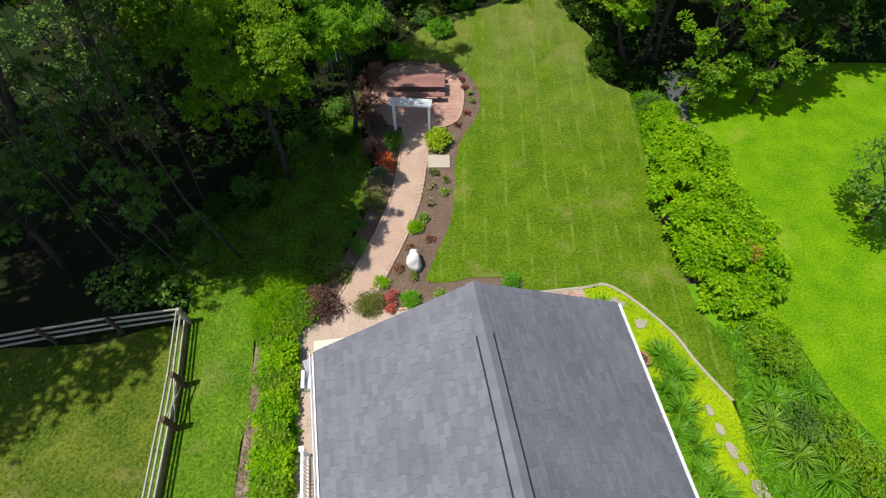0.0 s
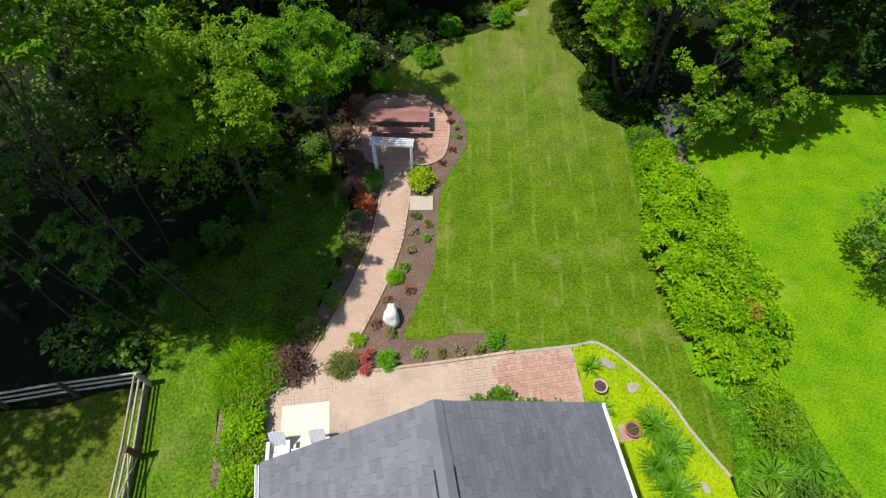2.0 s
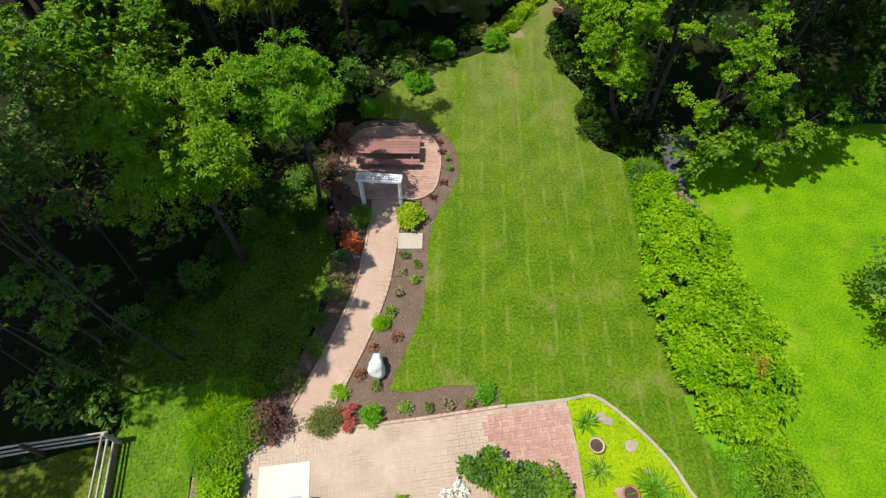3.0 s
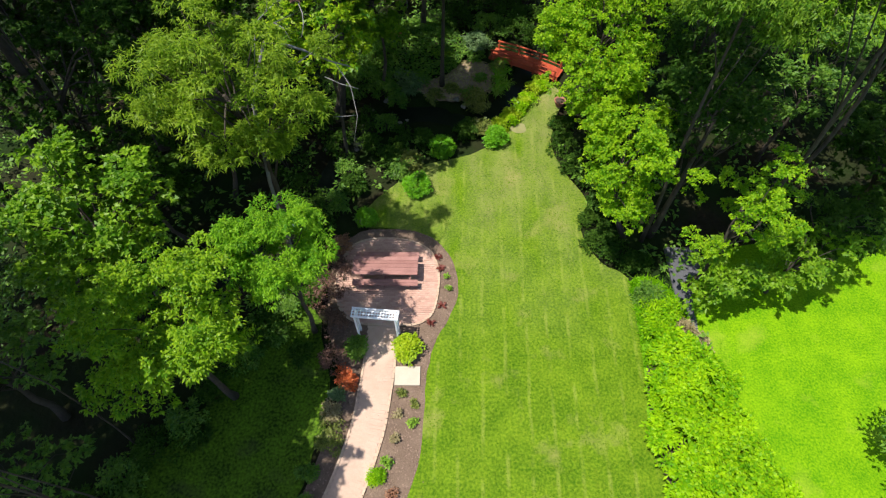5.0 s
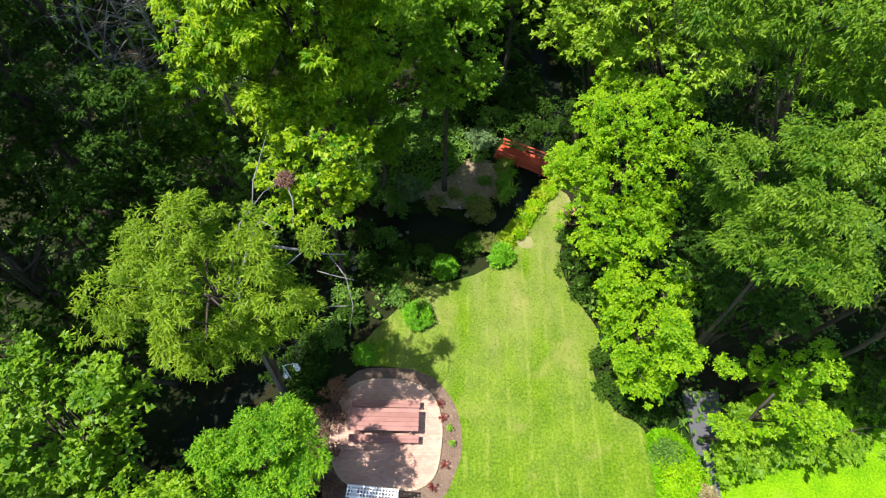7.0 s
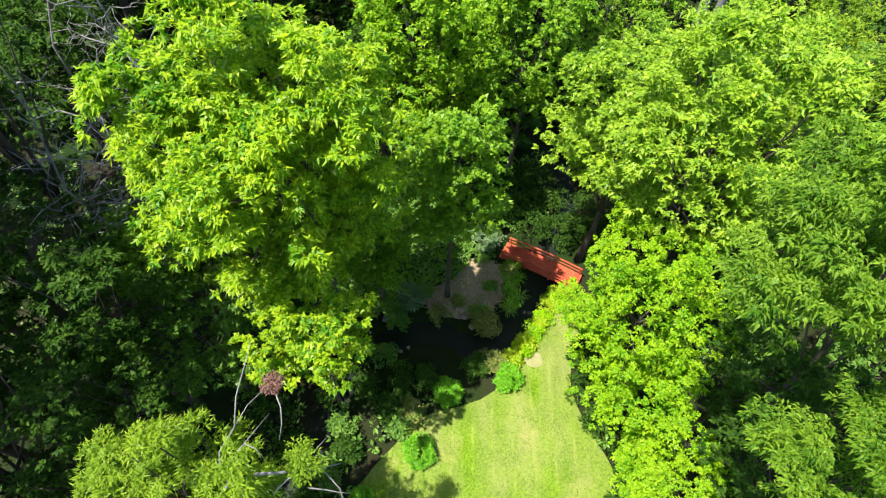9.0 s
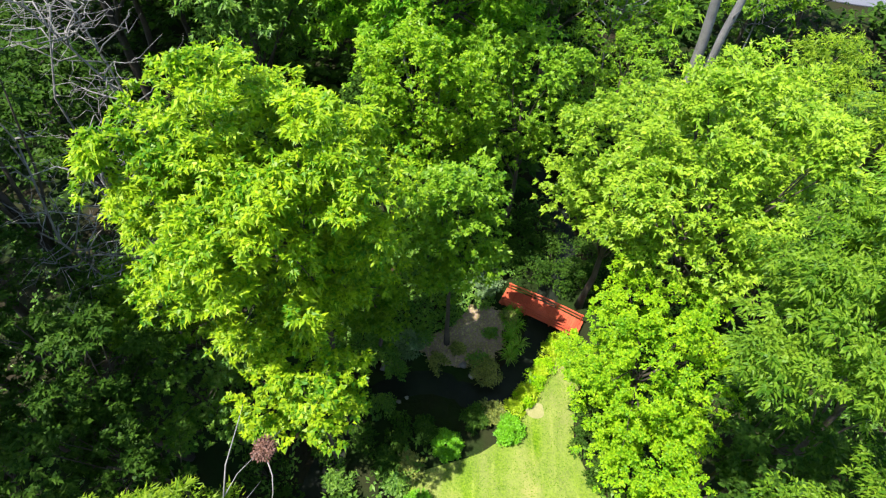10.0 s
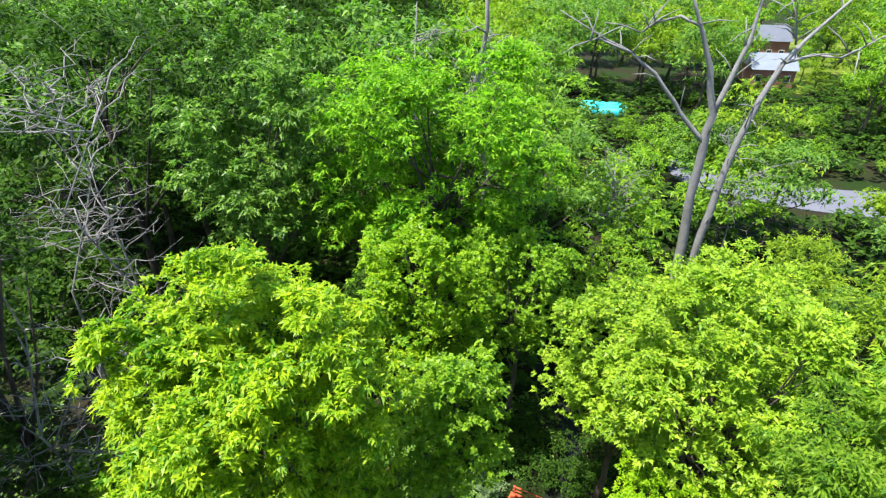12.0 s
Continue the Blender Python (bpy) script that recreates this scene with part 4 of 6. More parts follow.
rock("boulder", -1.27, 12.15, (0.3, 0.44, 0.5), BOULDER, "large pear-shaped white quartz boulder in the mulch bed", "boulder", 0)
r_ = np.random.default_rng(31)
for k in range(11):
    i = int(r_.integers(12, len(CREEK) - 24))
    s = r_.choice((-1, 1)) * r_.uniform(0.75, 1.5)
    d = Vector((CREEK[i + 1][0] - CREEK[i][0], CREEK[i + 1][1] - CREEK[i][1])).normalized()
    q = r_.uniform(0.09, 0.2)
    rock("creek_stone", CREEK[i][0] - d.y * s, CREEK[i][1] + d.x * s, (q, q * r_.uniform(0.7, 1.2), q * 0.6), STONE, "grey weathered stone on the creek bank", "stone", k + 5, "creek stones", 0.75)
for x, y, s in ((-2.15, 35.95, 0.36), (-1.5, 36.15, 0.28), (-3.0, 26.5, 0.22)):
    rock("creek_stone", x, y, (s, s * 0.7, s * 0.5), STONE, "pale stone on the creek bank", "stone", int(x * 10) % 17 + 3, "creek stones", 0.4)


def bridge():
    ob = thing("footbridge", pose(6.55, 39.35, 0, 0, 0, -29.0), "red-painted wooden footbridge over the creek", "bridge")
    plank = mesh_of("plank", box(bmesh.new(), 0, 0, 0, 0.135, 1.12, 0.04, None, 0.005), RED)
    for k in range(33):
        x = -2.32 + k * 0.145
        o = part("plank", plank, RED, ob)
        o.location = (x, 0, 0.2 + 0.14 * math.cos(x / 2.32 * math.pi / 2))
    for s in (-1, 1):
        beam = tube(bmesh.new(), [(x, s * 0.5, 0.08 + 0.14 * math.cos(x / 2.4 * math.pi / 2)) for x in (-2.4, -1.2, 0, 1.2, 2.4)], [0.09] * 5, 6)
        part("beam", beam, RED, ob)
        for x in (-2.2, -0.75, 0.75, 2.2):
            part("post", box(bmesh.new(), x, s * 0.55, 0.4, 0.09, 0.09, 0.8, None, 0.008), RED, ob)
        rail = tube(bmesh.new(), [(x, s * 0.55, 0.74 + 0.12 * math.cos(x / 2.3 * math.pi / 2)) for x in (-2.3, -1.2, 0, 1.2, 2.3)], [0.05] * 5, 6)
        part("handrail", rail, RED, ob)
        mid = tube(bmesh.new(), [(x, s * 0.55, 0.45 + 0.12 * math.cos(x / 2.3 * math.pi / 2)) for x in (-2.3, -1.2, 0, 1.2, 2.3)], [0.035] * 5, 6)
        part("mid_rail", mid, RED, ob)


bridge()


def feeder():
    ob = thing("bird_feeder_pole", pose(-6.0, 25.3, 0), "pale blue metal pole with hanging bird feeders", "bird feeder")
    part("pole", tube(bmesh.new(), [(0, 0, -0.1), (0, 0, 2.1)], [0.03, 0.03], 8), METAL_BLUE, ob)
    arm = tube(bmesh.new(), [(0, 0, 2.0), (0.2, 0, 2.22), (0.5, 0.05, 2.2), (0.55, 0.05, 2.05)], [0.018] * 4, 6)
    tube(arm, [(0, 0, 1.95), (0.1, -0.2, 2.15), (0.12, -0.35, 2.0)], [0.018] * 3, 6)
    part("arm", arm, METAL_BLUE, ob)
    cage = lathe(bmesh.new(), [(0.02, 2.04), (0.12, 1.98), (0.09, 1.95), (0.09, 1.65), (0.13, 1.62), (0.02, 1.6)], 12)
    part("feeder", cage, WHITE, ob, "white tube feeder").location = (0.55, 0.05, 0)
    part("feeder", mesh_of("feeder", lathe(bmesh.new(), [(0.02, 1.98), (0.1, 1.92), (0.08, 1.9), (0.08, 1.66), (0.02, 1.62)], 12), WHITE), WHITE, ob).location = (0.12, -0.35, 0)


feeder()
POST_BOX = thing("nest_box", pose(-1.48, 46.1, 0), "white nest box on a thin post in the wood", "bird house")
part("post", tube(bmesh.new(), [(0, 0, -0.1), (0, 0, 2.0)], [0.035, 0.035], 7), BARK_GREY, POST_BOX)
part("box", box(bmesh.new(), 0, 0, 2.1, 0.22, 0.22, 0.32, None, 0.01), WHITE_WOOD, POST_BOX)
part("roof", box(bmesh.new(), 0, -0.02, 2.29, 0.3, 0.32, 0.04, Matrix.Rotation(0.2, 4, "X")), WHITE_WOOD, POST_BOX)

# ---- garden plants ----


def mound():
    """A low bank of soil with dense ground cover, and an ornament on it."""
    r = np.random.default_rng(77)
    bm = lathe(bmesh.new(), [(3.4, -0.15), (2.9, 0.15), (2.2, 0.5), (1.4, 0.78), (0.6, 0.92), (0.05, 0.96)], 28)
    for v in bm.verts:
        v.co.z += 0.08 * noise.noise(v.co * 0.8)
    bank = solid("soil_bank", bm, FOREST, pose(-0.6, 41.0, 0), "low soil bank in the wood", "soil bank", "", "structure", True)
    a, q = r.uniform(0, 6.3, 5200), 3.2 * np.sqrt(r.uniform(0, 1, 5200))
    p = np.stack([np.cos(a) * q - 0.6, np.sin(a) * q + 41.0, 0.98 * (1 - (q / 3.35) ** 1.7) + r.uniform(0, 0.18, 5200)], 1)
    w = np.stack([r.normal(0, 1, 5200), r.normal(0, 1, 5200), r.uniform(0.1, 0.8, 5200)], 1)
    tagged(new("ground_cover", leaves("ground_cover", p, w, 0.26, 0.13, 0.2, L_MID, r)), "dense mid-green leafy ground cover on the bank", "ground cover", "", "stuff")
    solid("clay_dome", lathe(bmesh.new(), [(0.4, -0.2), (0.4, 0.2), (0.28, 0.34), (0.08, 0.42)], 16), ORANGE_CLAY, pose(-2.0, 41.6, 0.62), "rounded orange clay ornament among ground cover", "ornament", "", "", True)


mound()
HEDGE_AT = [(11.3, 18.9, 1.2, 1.4, 1.6), (11.8, 17.2, 1.6, 1.5, 2.0), (11.0, 15.5, 1.45, 1.4, 2.0), (12.6, 15.3, 1.2, 1.4, 1.9), (11.5, 13.7, 1.6, 1.4, 2.1), (13.0, 13.3, 1.1, 1.2, 1.7),
            (11.5, 11.9, 1.5, 1.3, 2.0), (12.9, 11.3, 1.2, 1.2, 1.8), (11.8, 10.4, 1.3, 1.1, 1.7), (13.4, 11.8, 0.7, 0.8, 1.3), (10.9, 12.8, 0.9, 1.1, 1.5), (10.8, 17.3, 0.9, 1.2, 1.5)]
for k, (x, y, rx, ry, h) in enumerate(HEDGE_AT):
    shrub("hedge_shrub", x, y, (rx, ry, h * 0.58), "dense yellow-green broadleaf shrub in a loose hedge" if k != 9 else "mid-green broadleaf shrub at the hedge's end", "shrub", L_HEDGE if k != 9 else L_MID, 100 + k,
          90, 0.22, 11, 6, 0.21, 0.115, 0.35, "hedge shrubs", low=-0.5, lobes=13, flat=0.7, loose=0.1)
for k, (x, y, rx, h, mt) in enumerate([(10.9, 22.0, 0.5, 0.8, L_MID), (11.3, 21.2, 0.75, 0.9, L_HEDGE), (11.2, 20.2, 0.6, 0.7, L_HEDGE), (12.0, 20.2, 0.5, 0.5, L_DRY), (12.3, 19.5, 0.5, 0.5, L_DRY),
                                       (12.5, 8.0, 0.8, 1.0, L_SUN), (13.6, 4.9, 1.0, 1.0, L_SUN), (13.0, 5.3, 0.7, 0.8, L_MID), (14.6, 3.2, 1.0, 0.9, L_SUN), (12.8, 9.1, 0.6, 0.7, L_HEDGE)]):
    shrub("border_shrub", x, y, (rx, rx, h * 0.6), {L_DRY: "small dry tan shrub beside the driveway"}.get(mt, "low green leafy border shrub"), "shrub", mt, 130 + k, 18, 0.3, 20, 5, 0.17, 0.07, 0.3, "border shrubs", low=-0.6)
for k, (x, y, s) in enumerate([(8.35, 7.85, 0.85), (8.75, 7.1, 0.9), (8.2, 6.5, 0.8), (8.55, 5.7, 0.9), (8.15, 5.0, 0.85), (8.75, 4.5, 0.9), (8.6, 3.6, 0.9), (9.1, 3.0, 0.9), (8.4, 2.6, 0.9), (9.3, 2.0, 0.9)]):
    strap_plant("daylily", x, y, s, 120, "clump of arching green daylily leaves beside the house", "plant", L_LILY, 150 + k, "daylilies", 0.036, 0.35, 0.7)
for k, (x, y, s) in enumerate([(12.4, 9.3, 0.85), (11.6, 5.3, 0.9), (12.2, 4.2, 0.95), (13.1, 3.5, 0.9), (13.5, 6.5, 0.7), (12.0, 6.2, 0.7), (14.3, 4.6, 0.8)]):
    strap_plant("daylily", x, y, s, 90, "clump of arching green daylily leaves in the border", "plant", L_LILY_PALE if k in (1, 2) else L_LILY, 170 + k, "daylilies", 0.04, 0.4, 0.75)
for k, (x, y, s) in enumerate([(6.38, 10.1, 0.55), (6.6, 8.5, 0.55)]):
    strap_plant("yucca", x, y, s, 34, "spiky green yucca rosette in the moss", "plant", L_LILY_PALE if k else L_LILY, 180 + k, "yuccas", 0.05, 0.9, 0.6)
shrub("rusty_shrub", 12.5, 11.9, (0.6, 0.55, 1.1), "sparse olive shrub with rusty tips in the hedge", "shrub", L_TIPS, 192, 22, 0.3, 12, 5, 0.15, 0.05, low=-0.4)
shrub("ornamental_grass", -6.75, 9.75, (0.95, 0.9, 0.7), "big arching clump of bright green ornamental grass", "plant", L_HEDGE, 190, 46, 0.34, 16, 6, 0.42, 0.022, 0.7, low=-0.5)
shrub("border_shrub", -5.85, 9.9, (0.75, 0.65, 0.55), "bright green leafy shrub at the patio corner", "shrub", L_BRIGHT, 191, 22, 0.3, 22, 5, 0.13, 0.05)
for k in range(11):
    y = 8.6 - k * 0.62
    shrub("edging_shrub", -6.4 + 0.07 * k + 0.08 * math.sin(k * 2.1), y, (0.5, 0.48, 0.44), "leafy bright green border plant along the side path", "shrub", L_HEDGE if k % 3 else L_SUN, 200 + k, 24, 0.26, 22, 6, 0.15, 0.085, 0.3, "edging plants", low=-0.7)
EDGE_STRIP = [(-7.45, 9.0), (-7.05, 9.0), (-6.95, 6.0), (-6.75, 2.5), (-6.6, -1.5), (-7.0, -1.5), (-7.1, 3.0), (-7.2, 6.5)]
sheet("border_soil", [(-7.5, 9.2), (-6.2, 9.2), (-5.85, 6.4), (-5.45, 4.4), (-5.2, 2.0), (-4.95, -2.0), (-7.0, -2.0), (-7.1, 3.0), (-7.25, 6.5)], -0.025, 0.12, BANK, "tan dry soil of the planted border", "soil", wobble=0.12)
turf("edge_straw", EDGE_STRIP, 320, 0.12, L_DRY, "dry tan stalks along the border's edge", 18, 0.015, 0.9)
shrub("barberry", -5.05, 10.05, (0.62, 0.62, 0.55), "dark brown-purple spiky barberry shrub beside the path", "shrub", L_PURPLE, 220, 34, 0.34, 13, 5, 0.12, 0.045, 0.2, low=-0.7)
shrub("boxwood", -1.36, 10.35, (0.25, 0.25, 0.28), "small rounded bright green boxwood by the patio edge", "shrub", L_BOX, 221, 14, 0.2, 22, 5, 0.09, 0.05, group="small bushes", low=-0.7)
shrub("boxwood", 2.88, 11.15, (0.2, 0.2, 0.26), "small rounded bright green boxwood by the patio edge", "shrub", L_BOX, 222, 14, 0.2, 22, 5, 0.09, 0.05, group="small bushes", low=-0.7)
shrub("flowering_clump", -3.0, 10.15, (0.46, 0.34, 0.36), "loose olive-green flowering clump beside the path", "plant", L_ROSE, 223, 24, 0.24, 20, 5, 0.12, 0.03, 0.1, low=-0.7)
shrub("coral_flowers", -2.2, 10.4, (0.34, 0.4, 0.32), "coral-red flowering plant at the bed's corner", "flower", L_CORAL, 224, 8, 0.12, 9, 5, 0.08, 0.05)
shrub("coral_flowers", -2.15, 9.95, (0.2, 0.18, 0.2), "small coral-red flowers at the bed's corner", "flower", L_CORAL, 225, 5, 0.1, 9, 5, 0.08, 0.05)
shrub("grass_tuft", -1.28, 14.07, (0.24, 0.24, 0.2), "soft rounded yellow-green tuft in the mulch", "plant", L_HEDGE, 226, 14, 0.17, 22, 5, 0.1, 0.025, low=-0.7)
shrub("grass_tuft", -2.66, 11.2, (0.22, 0.22, 0.2), "soft rounded yellow-green tuft in the mulch", "plant", L_HEDGE, 227, 9, 0.14, 18, 5, 0.09, 0.025, low=-0.7)
for k, (x, y) in enumerate([(-0.49, 17.41), (0.07, 16.97), (-0.6, 16.57), (0.03, 16.14), (-0.67, 15.51), (-0.93, 14.66), (-0.68, 13.57), (-1.55, 13.08), (-1.33, 11.5), (-1.96, 11.92), (-0.15, 10.62), (0.72, 10.69), (1.4, 10.78), (2.24, 10.84)]):
    q = (0.2, 0.16, 0.2, 0.26, 0.2, 0.25, 0.26, 0.15, 0.2, 0.2, 0.27, 0.15, 0.2, 0.24)[k]
    mt = (L_ROSE, L_ROSE, L_DRY, L_LILY_PALE, L_DRY, L_LILY_PALE, L_RUST, L_RUST, L_ROSE, L_RUST, L_LILY_PALE, L_ROSE, L_DRY, L_ROSE)[k]
    q *= 0.72
    shrub("rose_bush", x, y, (q, q, q), "sparse young rose bush in brown mulch", "plant", mt, 240 + k, 7, q * 0.45, 6, 4, 0.1, 0.06, group="young rose bushes", low=-0.5)
for k, (x, y) in enumerate([(1.16, 23.66), (1.5, 23.16), (1.5, 22.52), (1.22, 21.6), (0.69, 20.72), (1.0, 24.3)]):
    if k in (1, 2):
        shrub("small_flowers", x, y, (0.13, 0.13, 0.14), "small pale flowering plant in mulch", "flower", L_LILY_PALE, 260 + k, 5, 0.08, 6, 4, 0.07, 0.05)
    else:
        strap_plant("wine_rosette", x, y, 0.25, 24, "wine-red spiky rosette in the mulch bed", "plant", L_WINE, 260 + k, "wine-red rosettes", 0.06, 0.7, 0.5)
shrub("lime_shrub", -0.3, 19.4, (0.4, 0.42, 0.45), "rounded lime-green shrub beside the arbor", "shrub", L_LIME, 270, 24, 0.23, 24, 5, 0.14, 0.08)
shrub("garden_shrub", -2.5, 19.4, (0.36, 0.36, 0.36), "deep green shrub beside the arbor", "shrub", L_MID, 271, 18, 0.2, 20, 5, 0.14, 0.07)
shrub("red_shrub", -2.85, 18.0, (0.42, 0.42, 0.36), "orange-red leaved shrub beside the path", "shrub", L_RED, 272, 12, 0.22, 18, 5, 0.11, 0.05)
for k, (x, y, q, mt) in enumerate([(-3.2, 15.5, 0.5, L_ROSE), (-3.35, 16.6, 0.35, L_DRY), (-3.75, 13.1, 0.35, L_MID), (-4.5, 11.7, 0.4, L_ROSE), (-3.2, 17.2, 0.3, L_GREY), (-3.6, 18.9, 0.5, L_PURPLE), (-3.7, 20.6, 0.6, L_PURPLE), (-4.1, 22.0, 0.7, L_PURPLE), (-4.1, 23.6, 0.6, L_PURPLE),
                                   (-3.9, 24.8, 0.5, L_RUST), (-4.0, 14.2, 0.3, L_MID)]):
    shrub("border_plant", x, y, (q, q, q * 0.8), {L_PURPLE: "dusky purple-brown shrub in tree shade", L_RUST: "rust-brown low shrub in tree shade", L_DRY: "dry tan low plant beside the path", L_GREY: "grey-green low plant beside the path"}.get(mt, "olive-green low plant beside the path"), "plant", mt, 280 + k, 14, q * 0.42, 16, 5, 0.11, 0.05, group="border plants")
for k, (x, y, q) in enumerate([(-0.2, 28.75, 0.62), (1.15, 31.6, 0.62), (4.25, 32.4, 0.6), (-2.7, 26.65, 0.4)]):
    shrub("clipped_bush", x, y, (q, q, q * 0.85), "clipped rounded bright green bush at the lawn's edge", "shrub", L_BOX, 300 + k, 30, 0.2, 30, 5, 0.11, 0.06, group="clipped bushes", hollow=0.86, low=-0.8, rough=0.05)
for k in range(9):
    x, y = 4.75 + 0.34 * k + 0.1 * math.sin(k * 3), 33.5 + 0.5 * k + 0.12 * math.cos(k * 2)
    shrub("border_plant", x - 0.05, y, (0.45, 0.4, 0.34), "yellow-green low border plant on the creek side", "plant", L_HEDGE if k % 2 else L_LIME, 310 + k, 12, 0.24, 18, 5, 0.13, 0.06, group="border plants", low=-0.7)
for k in range(12):
    strap_plant("iris_clump", 4.5 + 0.2 * (k % 4) + 0.1 * math.sin(k * 5), 36.4 + 0.28 * k, 0.6, 46, "upright green iris clump on the creek bank", "plant", L_LILY if k % 3 else L_LILY_PALE, 330 + k, "iris clumps", 0.04, 0.6, 0.9)
for k, (x, y, q, mt) in enumerate([(-0.6, 30.6, 0.5, L_ROSE), (-1.2, 30.0, 0.5, L_MID), (-1.6, 30.8, 0.6, L_SHADED), (0.2, 32.4, 0.5, L_SHADED), (2.6, 33.0, 0.5, L_SHADED), (3.4, 33.3, 0.45, L_ROSE), (3.2, 35.6, 0.6, L_ROSE), (-3.6, 28.6, 0.6, L_SHADED), (-2.6, 36.4, 0.8, L_MID),
                                   (-3.6, 37.2, 1.0, L_MID), (-4.6, 39.0, 1.2, L_MID), (-1.0, 37.2, 0.7, L_GREY), (-3.2, 39.2, 1.1, L_MID), (3.4, 41.2, 0.8, L_GREY), (4.2, 42.6, 1.0, L_MID), (6.2, 42.2, 1.1, L_SHADED), (7.6, 43.4, 1.2, L_SHADED), (8.6, 41.6, 1.0, L_SHADED), (5.4, 44.6, 1.2, L_SHADED), (6.9, 45.6, 1.2, L_SHADED), (2.8, 45.8, 1.2, L_SHADED), (10.0, 43.0, 1.2, L_SHADED), (-5.2, 36.4, 0.9, L_MID), (2.0, 43.8, 1.0, L_SHADED), (-4.8, 42.0, 1.2, L_BRIGHT), (9.2, 41.0, 0.9, L_SHADED)]):
    shrub("woodland_shrub", x, y, (q, q, q * 0.9), "loose green woodland shrub near the creek", "shrub", mt, 350 + k, 20, q * 0.42, 18, 5, 0.17, 0.08, 0.3, group="woodland shrubs", low=-0.6)
for k, (x, y, q, mt) in enumerate([(-0.3, 37.5, 0.5, L_MID), (1.1, 39.7, 0.6, L_BRIGHT), (3.3, 40.2, 0.5, L_MID), (4.7, 38.9, 0.4, L_ROSE), (2.9, 36.0, 0.5, L_MID), (0.7, 36.0, 0.45, L_ROSE), (1.7, 37.0, 0.25, L_ROSE), (3.6, 38.0, 0.25, L_MID), (-3.9, 30.2, 0.7, L_MID), (-2.9, 32.0, 0.6, L_SHADED), (-2.2, 33.6, 0.6, L_MID), (-1.2, 32.4, 0.7, L_SHADED), (-3.4, 33.8, 0.8, L_SHADED), (-1.6, 35.6, 0.5, L_MID), (-4.6, 31.6, 0.9, L_SHADED), (-5.4, 33.4, 0.9, L_SHADED), (-6.2, 28.6, 0.9, L_SHADED), (-5.2, 27.2, 0.7, L_SHADED), (-7.4, 30.2, 0.9, L_SHADED), (-5.6, 24.9, 0.7, L_SHADED), (-6.5, 25.8, 0.8, L_SHADED), (-5.0, 26.0, 0.6, L_SHADED), (-4.3, 27.6, 0.6, L_MID)]):
    shrub("woodland_shrub", x, y, (q, q, q * 0.8), "loose low green shrub at the soil bank's edge", "shrub", mt, 620 + k, 12, q * 0.45, 14, 5, 0.15, 0.08, 0.3, group="woodland shrubs", low=-0.6)
AZALEA = [(2.45, 8.55, 0.55, 1.1), (3.2, 8.3, 0.6, 1.2), (4.1, 8.0, 0.6, 1.2), (4.8, 7.9, 0.5, 1.0)]
for k, (x, y, q, h) in enumerate(AZALEA):
    shrub("foundation_shrub", x, y, (q, q * 0.8, h * 0.6), "mid-green broadleaf shrub growing beside the house", "shrub", L_BRIGHT if k % 2 else L_MID, 380 + k, 16, 0.24, 13, 5, 0.19, 0.11, group="foundation shrubs")
for k, (x, y) in enumerate([(1.7, 8.0), (1.45, 7.7), (1.9, 7.75), (-0.6, 7.0), (-0.9, 7.25)]):
    shrub("white_flowers", x, y, (0.16, 0.16, 0.2), "small white flowers beside the house", "flower", L_WHITE, 390 + k, 5, 0.09, 6, 5, 0.07, 0.05, group="white flowers")
for k, (x, y) in enumerate([(-0.3, 7.3), (-1.9, 6.7)]):
    shrub("garden_shrub", x, y, (0.3, 0.3, 0.28), "small yellow-green plant beside the house", "plant", L_HEDGE, 396 + k, 10, 0.17, 18, 5, 0.1, 0.05)

# ---- trees ----
LONG = dict(per=18, length=0.19, width=0.1, droop=0.45, simple=True)
FINE = dict(per=12, length=0.19, width=0.055, droop=0.45, simple=True)
SMALL = dict(per=15, length=0.12, width=0.078, droop=0.35)
DROOP = dict(per=16, length=0.15, width=0.05, droop=0.55)
BROAD = dict(per=10, length=0.165, width=0.15, droop=0.35, simple=True)
Y = "tall tree with yellow-green drooping compound leaves in sun"
tree(-4.5, 34.0, 14.1, (4.4, 3.6, 6.5), Y, L_HERO, 401, 0.26, 225, 0.68, 44, count=40, lean=(0.6, -0.5), lobes=36, flat=0.7, low=-0.8, loose=0.45, **LONG)
tree(0.4, 51.0, 15.0, (7.4, 5.6, 7.6), "broad tall tree with bright green compound leaves", L_COOL, 402, 0.34, 250, 1.1, 32, count=30, lobes=14, low=-0.7, per=12, length=0.28, width=0.15, droop=0.45, simple=True)
tree(-9.5, 51.5, 15.5, (5.2, 4.8, 8.0), "tall deep-green tree with drooping leaves", L_MID, 403, 0.3, 150, 1.2, 28, count=20, lobes=12, low=-0.7, per=12, length=0.3, width=0.16, droop=0.5, simple=True)
tree(-6.3, 24.6, 9.9, (3.3, 2.7, 3.4), "feathery olive-green tree with fine leaves and bare twigs", L_OLIVE, 404, 0.2, 84, 0.55, 46, count=40, lobes=26, low=-0.6, loose=0.4, **FINE)
tree(-4.65, 20.3, 6.4, (1.9, 1.9, 1.8), "feathery bright green tree overhanging the patio", L_COOL, 405, 0.12, 66, 0.45, 40, count=12, lobes=9, low=-0.6, per=15, length=0.15, width=0.05, droop=0.45)
tree(-7.5, 17.3, 6.8, (2.8, 2.6, 3.2), "leafy yellow-green broadleaf tree at the garden's edge", L_SUN, 406, 0.15, 96, 0.5, 34, count=14, lobes=12, low=-0.6, per=13, length=0.15, width=0.07, droop=0.4)
